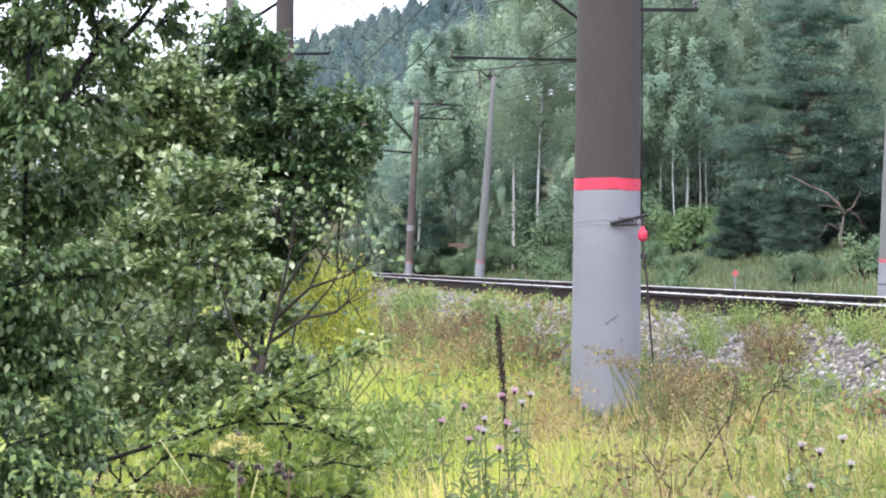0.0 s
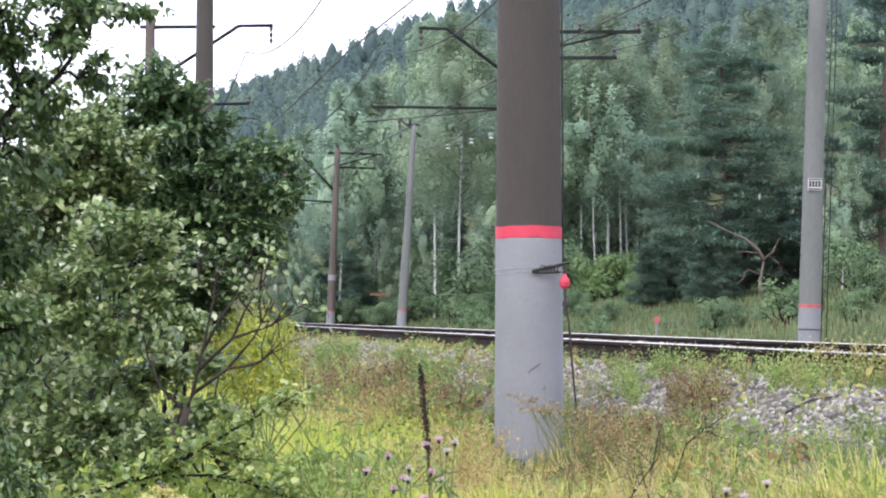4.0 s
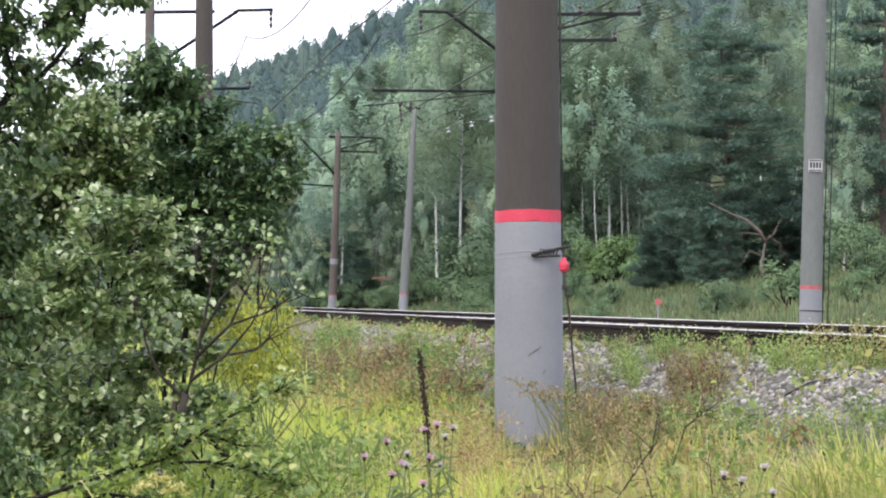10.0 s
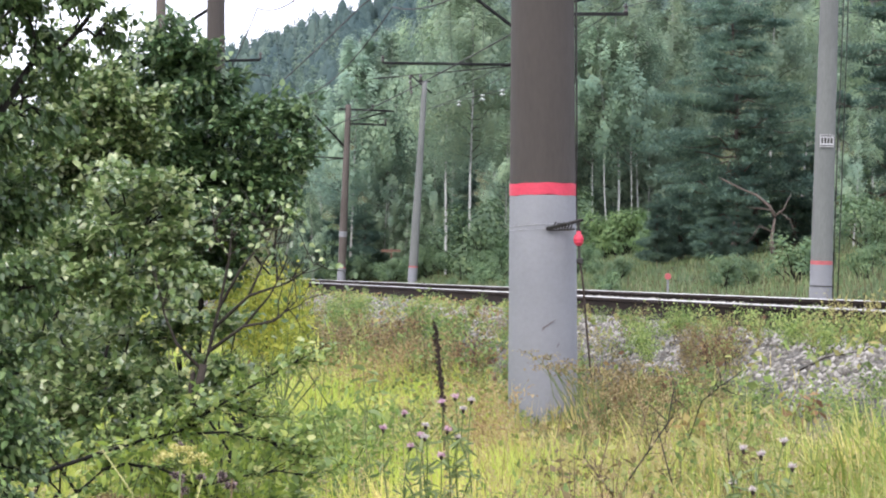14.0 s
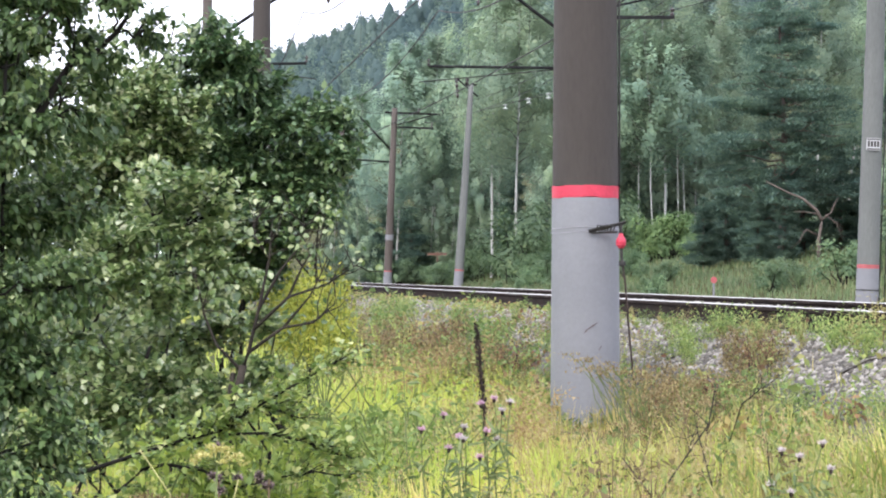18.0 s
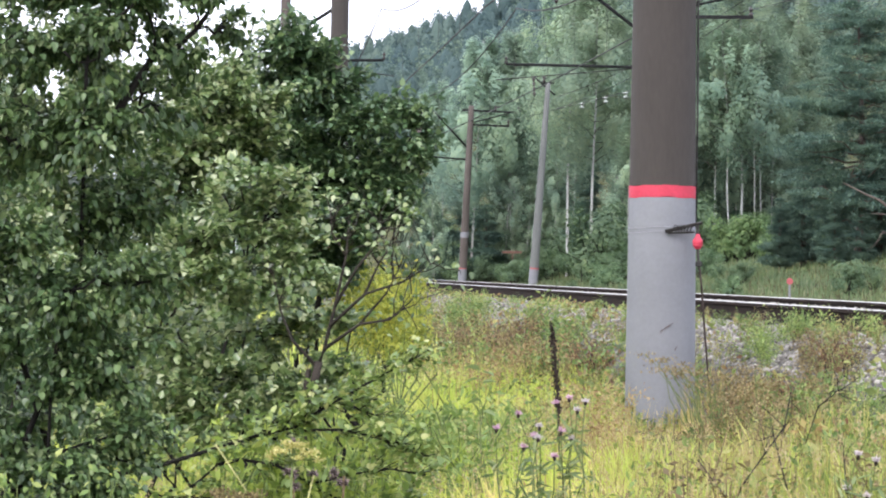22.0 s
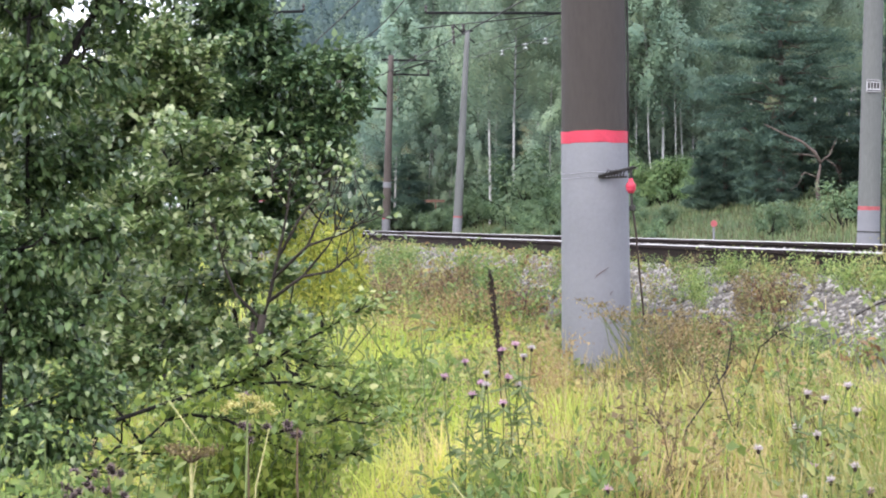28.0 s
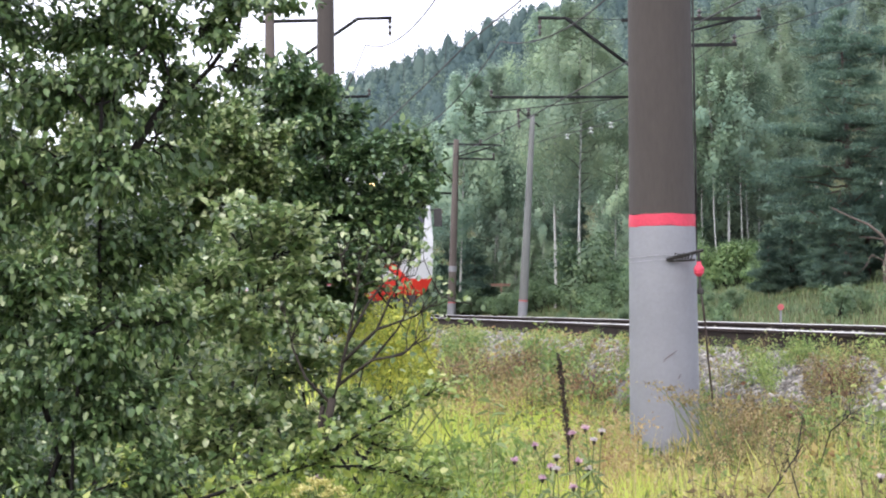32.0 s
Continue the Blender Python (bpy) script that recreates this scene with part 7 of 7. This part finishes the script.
def build_path_edge():
    """Tall weeds at the path's edge: burdocks gone to seed, a dried angelica, straw stems and nettles."""
    rng = np.random.default_rng(401)
    for x, y, z, n in ((-1.27, 7.0, 0.84, 15), (-1.16, 7.05, 0.88, 9), (-0.66, 7.5, 0.98, 5), (-0.8, 7.4, 0.99, 4), (-0.35, 7.2, 0.72, 4)):
        g = height(x, y)
        ob = thing("burdock", pose(x, y, g), "withered burdock with purplish brown seed heads", "weed", "burdocks")
        bag = Bag()
        limb(bag, (0, 0, -0.05), (0, 0, z - g), 0.006, 0.003, rng, 0.02, 6, 0, 6)
        part("stem", bag, DRY, ob)
        for k in range(n):
            c = np.array([rng.normal(0, 0.045), rng.normal(0, 0.03), z - g + rng.normal(0, 0.04)])
            hb = Bag()
            lathe(hb, [(0.003, -0.009), (0.009, -0.005), (0.01, 0.003), (0.006, 0.009)], c, 8)
            head = part("seed_head", hb, DARK_SEED, ob)
            d = unit(rng.normal(size=(30, 3)) + np.array([0, 0, 0.3]))
            v, f = leaf_arrays(np.tile(c, (30, 1)) + d * 0.006, 0.014, 0.004, rng, d * 3, 0.3)
            put("burr", quick_mesh("burr", v, f, BURR), head, kind="stuff")
    x, y, z = -0.92, 7.0, 0.93
    g = height(x, y)
    ob = thing("angelica", pose(x, y, g), "dried angelica with a brown umbel on a pale stem", "weed")
    bag = Bag()
    tube(bag, [(0.0, 0, -0.05), (0.005, 0, 0.4), (0, 0, z - g)], [0.007, 0.006, 0.005], 7)
    part("stem", bag, STRAW, ob, "pale straw-coloured stem")
    for k in range(12):
        a = k * math.tau / 12
        tip = np.array([math.cos(a) * 0.06, math.sin(a) * 0.04, z - g + 0.02 + 0.02 * rng.random()])
        bag = Bag()
        limb(bag, (0, 0, z - g - 0.005), tip, 0.003, 0.0015, rng, 0.03, 4, 0, 4)
        ray = part("umbel_ray", bag, DRY, ob)
        p = tip + rng.normal(0, 0.012, (24, 3)) * np.array([1, 1, 0.4])
        v, f = leaf_shapes(p, 0.014, 0.008, rng)
        put("umbellet", quick_mesh("umbellet", v, f, WEED_RED), ray, kind="stuff")
    for q, r in (([(-1.0, 7.3, 0.6), (-0.93, 7.3, 0.95), (-1.02, 7.3, 1.08)], 0.005), ([(-0.75, 7.0, 0.5), (-0.74, 7.0, 0.85), (-0.70, 7.0, 1.02)], 0.006), ([(-0.62, 7.1, 0.4), (-0.5, 7.1, 0.62), (-0.36, 7.1, 0.80)], 0.005),
                 ([(0.08, 7.6, 0.5), (-0.1, 7.6, 0.66), (-0.2, 7.6, 0.8)], 0.005), ([(-0.35, 7.4, 0.3), (-0.4, 7.4, 0.7), (-0.33, 7.4, 0.86)], 0.004)):
        x, y, _ = q[0]
        g = height(x, y)
        ob = thing("straw_stem_weed", pose(x, y, g), "bent pale straw stem at the path's edge", "weed", "straw weeds")
        bag = Bag()
        tube(bag, [(0, 0, -0.04)] + [(a - x, b - y, c - g) for a, b, c in q], [r * 0.6, r * 0.6, r * 0.5, r * 0.35], 6)
        part("stalk", bag, STRAW, ob, smooth=True)
    nettle = [weed_kind("nettle", 0.75, 0.4, 411 + k, 8, 420, 0.06, STEM, WEED_FRESH if k else WEED_GREEN) for k in range(3)]
    rr = random.Random(8)
    small = [weed_kind("young_nettle", 0.95, 0.36, 421 + k, 9, 800, 0.034, STEM, WEED_FRESH, sag=0.0) for k in range(2)]
    for k in range(13):
        plant("nettle", small[k % 2], -1.95 + 0.06 * k, rr.uniform(6.3, 6.9), rr.uniform(0, 360), rr.uniform(0.9, 1.08), "tall fresh green nettle at the path's edge", "weed", "nettles")
    for k in range(9):
        plant("nettle", small[k % 2], -1.28 + 0.055 * k, rr.uniform(8.9, 9.6), rr.uniform(0, 360), rr.uniform(0.85, 1.02), "tall yellow-green weed at the shrub's foot", "weed", "nettles")
    bright = [weed_kind("meadowsweet", 0.9, 0.34, 431 + k, 8, 520, 0.045, STEM, LIME, sag=0.1) for k in range(2)]
    own = random.Random(31)
    for k in range(10):
        y = own.uniform(8.8, 9.2)
        x = (-0.128 + 0.0052 * k) * y
        top = (1.2, 1.12, 1.17, 1.08)[k % 4]
        plant("meadowsweet", bright[k % 2], x, y, k * 97, (top - height(x, y)) / 0.9, "yellow-green leafy weed under the hawthorn", "weed", "meadowsweets")
    # cream umbel on a pale stem
    x, y, z = -0.76, 7.0, 1.09
    g = height(x, y)
    ob = thing("cream_umbel", pose(x, y, g), "broad cream-yellow umbel on a pale stem", "flower")
    bag = Bag()
    tube(bag, [(-0.03, 0, -0.05), (-0.015, 0, 0.45), (0, 0, z - g - 0.03)], [0.0045, 0.004, 0.003], 7)
    part("stem", bag, STEM, ob, smooth=True)
    cream = foliage("cream_floret", [(0.0, (0.36, 0.33, 0.1)), (0.6, (0.5, 0.46, 0.16)), (1.0, (0.64, 0.58, 0.26))], 0.8, 0.35)
    for k in range(14):
        a, r = k * 2.4, 0.075 * math.sqrt((k + 0.5) / 14)
        tip = np.array([math.cos(a) * r, math.sin(a) * r, z - g + 0.015 - 0.6 * r * r / 0.075 + 0.01 * rng.random()])
        bag = Bag()
        limb(bag, (0, 0, z - g - 0.035), tip, 0.0018, 0.001, rng, 0.03, 4, 0, 4)
        ray = part("umbel_ray", bag, STEM, ob)
        p = tip + rng.normal(0, 0.009, (30, 3)) * np.array([1, 1, 0.45])
        v, f = leaf_shapes(p, 0.009, 0.008, rng)
        put("umbellet", quick_mesh("umbellet", v, f, cream), ray, kind="stuff")
    for k in range(60):
        y = rr.uniform(6.4, 8.6)
        x = rr.uniform(-1.95, -1.1)
        plant("nettle", nettle[k % 3], x, y, rr.uniform(0, 360), rr.uniform(0.75, 1.05) * (0.95 if x < -0.6 else 0.7), "leafy green nettle at the path's edge", "weed", "nettles")


build_path_edge()


def build_markers():
    # small red marker lamp beyond the tracks
    x, y = 5.7, 66.0
    g = height(x, y)
    ob = thing("track_marker", pose(x, y, g), "small red marker disc on a white post", "marker")
    bag = Bag()
    tube(bag, [(0, 0, -0.1), (0, 0, 1.36 - g)], 0.03, 8)
    part("post", bag, WHITE_PAINT, ob)
    bag = Bag()
    tube(bag, [(0, -0.02, 1.42 - g), (0, -0.06, 1.42 - g)], 0.085, 14)
    part("disc", bag, RED_FADED, ob, "red painted disc")
    x, y = -3.2, 136.0
    g = height(x, y)
    ob = thing("rusty_sign", pose(x, y, g), "rusty boards on a thin post in the bushes", "sign")
    rust = surface("rust_board", (0.13, 0.07, 0.05), (0.2, 0.11, 0.075))
    bag = Bag()
    tube(bag, [(0, 0, -0.1), (0, 0, 2.75 - g)], 0.04, 6)
    part("post", bag, rust, ob)
    bag = Bag()
    box(bag, (-0.55, -0.05, 2.55 - g), (0.5, -0.02, 2.68 - g))
    part("board", bag, rust, ob)


build_markers()


# ---- electric train ----
TRAIN_RED = surface("red_coach_paint", (0.50, 0.025, 0.015), (0.58, 0.035, 0.02), 0.35, scale=2, fine=30, bump=0.05, grain=0.1, coat=0.4)
TRAIN_WHITE = surface("pale_grey_coach_paint", (0.36, 0.365, 0.36), (0.43, 0.435, 0.43), 0.35, scale=2, fine=30, bump=0.05, grain=0.1, coat=0.4)
TRAIN_ROOF = surface("grey_roof_paint", (0.2, 0.21, 0.22), (0.28, 0.29, 0.3), 0.6, scale=2, fine=20)
UNDER = surface("dark_underframe", (0.02, 0.02, 0.02), (0.045, 0.042, 0.04), 0.8, scale=3, fine=30)
WINDOW = glass_like("dark_window_glass", (0.02, 0.025, 0.03))
LAMP_WARM = glowing("warm_headlight", (1.0, 0.62, 0.28), 3.0)
LAMP_WHITE = glowing("white_lamp", (0.95, 0.97, 1.0), 3.0)


def ring_section(half, zs, y):
    """A coach's outline at y: heights and half widths from the sole up over the roof."""
    pts = [(-w, y, z) for z, w in zs] + [(w, y, z) for z, w in reversed(zs)]
    return pts


def loft(bag, rings, slot=0, close=True):
    n = len(rings[0])
    v = [p for r in rings for p in r]
    f = []
    for i in range(len(rings) - 1):
        for k in range(n if close else n - 1):
            k2 = (k + 1) % n
            f.append((i * n + k, (i + 1) * n + k, (i + 1) * n + k2, i * n + k2))
    bag.add(v, f, slot)


def build_train():
    train = thing("electric_train", pose(-40, 300, RAIL_TOP), "red and pale grey electric train with lit headlights", "train")
    length = 21.5
    for car in range(3):
        y0 = car * (length + 0.5) + (0.95 if car == 0 else 0.0)
        y1 = car * (length + 0.5) + length
        bag = Bag()
        shell = [(1.2, 1.70), (2.0, 1.74), (3.1, 1.74), (3.55, 1.66), (3.95, 1.35), (4.2, 0.75)]
        loft(bag, [ring_section(1.74, shell, y) for y in (y0, y1)])
        n = len(shell) * 2
        bag.f += [tuple(range(n)), tuple(range(2 * n - 1, n - 1, -1))]
        bag.m += [0, 0]
        body = part("coach_body", bag, TRAIN_WHITE, train, "pale grey coach body")
        bag = Bag()
        loft(bag, [ring_section(1.7, [(0.62, 1.55), (0.95, 1.71), (1.22, 1.715)], y) for y in (y0, y1)])
        bag.f += [tuple(range(6)), tuple(range(11, 5, -1))]
        bag.m += [0, 0]
        part("lower_panel", bag, TRAIN_RED, body, "red lower panel")
        for side in (-1, 1):
            for k in range(8):
                yy = y0 + 2.4 + k * 2.25
                bag = Bag()
                lo, hi = sorted((side * 1.738, side * 1.752))
                box(bag, (lo, yy, 2.15), (hi, yy + 1.3, 3.0))
                part("side_window", bag, WINDOW, body)
        for yb in (y0 + 3.2, y1 - 3.5):
            bag = Bag()
            box(bag, (-1.1, yb - 1.6, 0.35), (1.1, yb + 1.6, 0.75), bevel=0.05)
            bogie = part("bogie", bag, UNDER, train, "dark steel bogie")
            for yw in (yb - 1.2, yb + 1.2):
                for side in (-0.795, 0.795):
                    bag = Bag()
                    tube(bag, [(side - 0.06, yw, 0.475), (side + 0.06, yw, 0.475)], 0.475, 20)
                    part("wheel", bag, UNDER, bogie)
        bag = Bag()
        box(bag, (-1.0, y0 + 7, 0.45), (1.0, y1 - 7, 1.15))
        part("underframe_box", bag, UNDER, train)
        bag = Bag()
        box(bag, (-0.9, y0 + 4, 4.2), (0.9, y0 + 9, 4.5), bevel=0.1)
        part("roof_unit", bag, TRAIN_ROOF, train)
    # the cab's nose, sloping back above the sill
    def level(z, y, w, c):
        """One course of the nose: bowed forward in the middle."""
        return [(k * w, y + c * k * k, z) for k in (-1, -0.8, -0.5, -0.2, 0.0, 0.2, 0.5, 0.8, 1)] + [(w, 0.96, z), (-w, 0.96, z)]
    red = [level(0.32, 0.25, 1.1, 0.4), level(0.6, 0.06, 1.45, 0.35), level(1.04, 0.0, 1.70, 0.35)]
    pale = [level(1.04, 0.0, 1.70, 0.35), level(1.6, 0.0, 1.73, 0.35), level(2.05, 0.08, 1.74, 0.35)]
    screen = [level(2.05, 0.08, 1.74, 0.35), level(2.7, 0.33, 1.73, 0.3), level(3.4, 0.6, 1.66, 0.25)]
    cap = [level(3.4, 0.6, 1.66, 0.25), level(3.75, 0.74, 1.5, 0.2), level(4.05, 0.86, 1.15, 0.1), level(4.22, 0.95, 0.7, 0.0)]
    for name, rings, mat, label in (("lower_nose", red, TRAIN_RED, "red lower nose"), ("upper_nose", pale, TRAIN_WHITE, "pale grey nose"), ("cab_shell", screen, WINDOW, "dark cab front"), ("cab_roof", cap, TRAIN_ROOF, "grey cab roof")):
        bag = Bag()
        loft(bag, [r[::-1] for r in rings])
        bag.f += [tuple(range(11)), tuple(range(len(bag.v) - 1, len(bag.v) - 12, -1))]
        bag.m += [0, 0]
        part(name, bag, mat, train, label)
    # windscreen halves, pillars, chevron
    for side in (-1, 1):
        bag = Bag()
        loft(bag, [[(side * 0.05, 0.06, 2.12), (side * 1.38, 0.27, 2.12)], [(side * 0.05, 0.555, 3.32), (side * 1.42, 0.73, 3.32)]], close=False)
        bag.v = [(x, y - 0.01, z) for x, y, z in bag.v]
        bag.add([(x, y + 0.03, z) for x, y, z in bag.v], [(0, 1, 3, 2)])
        bag.add([bag.v[i] for i in range(8)], [(0, 1, 5, 4), (2, 3, 7, 6), (0, 2, 6, 4), (1, 3, 7, 5)])
        part("windscreen", bag, WINDOW, train, "dark sloping windscreen")
        bag = Bag()
        tri = [(side * 1.02, 0.07, 2.0), (side * 1.745, 0.36, 2.0), (side * 1.745, 0.40, 2.2), (side * 1.70, 0.82, 3.45), (side * 1.635, 0.76, 3.45), (side * 1.44, 0.36, 2.35)]
        v = [(x, y - 0.03, z) for x, y, z in tri] + [(x, y + 0.03, z) for x, y, z in tri]
        bag.add(v, [(0, 1, 2, 3, 4, 5), (11, 10, 9, 8, 7, 6)] + [(k, (k + 1) % 6, 6 + (k + 1) % 6, 6 + k) for k in range(6)])
        part("cab_pillar", bag, TRAIN_WHITE, train, "white cab pillar widening to the nose")
        bag = Bag()
        box(bag, (min(side * 1.80, side * 2.04), 0.5, 2.6), (max(side * 1.80, side * 2.04), 0.62, 3.15), bevel=0.03)
        tube(bag, [(side * 1.66, 0.7, 3.1), (side * 1.85, 0.6, 3.1)], 0.02, 6)
        part("mirror", bag, UNDER, train, "black wing mirror")
        bag = Bag()
        tube(bag, [(side * 1.08, 0.16, 2.0), (side * 1.08, 0.05, 2.0)], 0.075, 16)
        part("headlight", bag, LAMP_WHITE, train, "lit white headlight")
        bag = Bag()
        tube(bag, [(side * 0.9, 0.2, 0.9), (side * 0.9, 0.0, 0.9)], 0.09, 12)
        part("tail_lamp", bag, glowing("red_lamp", (0.9, 0.05, 0.03), 0.6), train)
        bag = Bag()
        for k in range(4):
            xx = 0.62 + k * 0.18
            box(bag, (min(side * xx, side * (xx + 0.1)), 0.115 + 0.08 * k - 0.09, 1.36), (max(side * xx, side * (xx + 0.1)), 0.115 + 0.08 * k - 0.02, 1.5))
        part("marking", bag, UNDER, train, "dark bars")
    bag = Bag()
    tri = [(-0.95, 0.085, 1.04), (0.95, 0.085, 1.04), (0.45, -0.01, 1.6), (-0.45, -0.01, 1.6)]
    v = [(x, y - 0.02, z) for x, y, z in tri] + [(x, y + 0.2, z) for x, y, z in tri]
    bag.add(v, [(0, 1, 2, 3), (7, 6, 5, 4)] + [(k, (k + 1) % 4, 4 + (k + 1) % 4, 4 + k) for k in range(4)])
    part("chevron", bag, TRAIN_RED, train, "red chevron on the nose")
    bag = Bag()
    tube(bag, [(0, 0.95, 3.9), (0, 0.70, 3.9)], 0.11, 18)
    part("roof_headlight", bag, LAMP_WARM, train, "bright warm roof headlight")
    bag = Bag()
    box(bag, (-0.15, -0.45, 0.9), (0.15, 0.4, 1.2), bevel=0.03)
    part("coupler", bag, UNDER, train, "dark coupler")
    bag = Bag()
    box(bag, (-1.2, 0.2, 0.2), (1.2, 0.35, 0.55))
    part("rail_guard", bag, UNDER, train)
    return train


train = build_train()


# ---- movement ----
def motions():
    rows = []
    for t in (0, 4, 8, 12, 16, 20, 24, 28, 30, 31, 32):
        x, y, a = track_frame(74.3 + 9.9 * (32 - t))
        rows.append((t, pose(x, y, RAIL_TOP, 0, 0, a)))
    walk(train, rows)


motions()
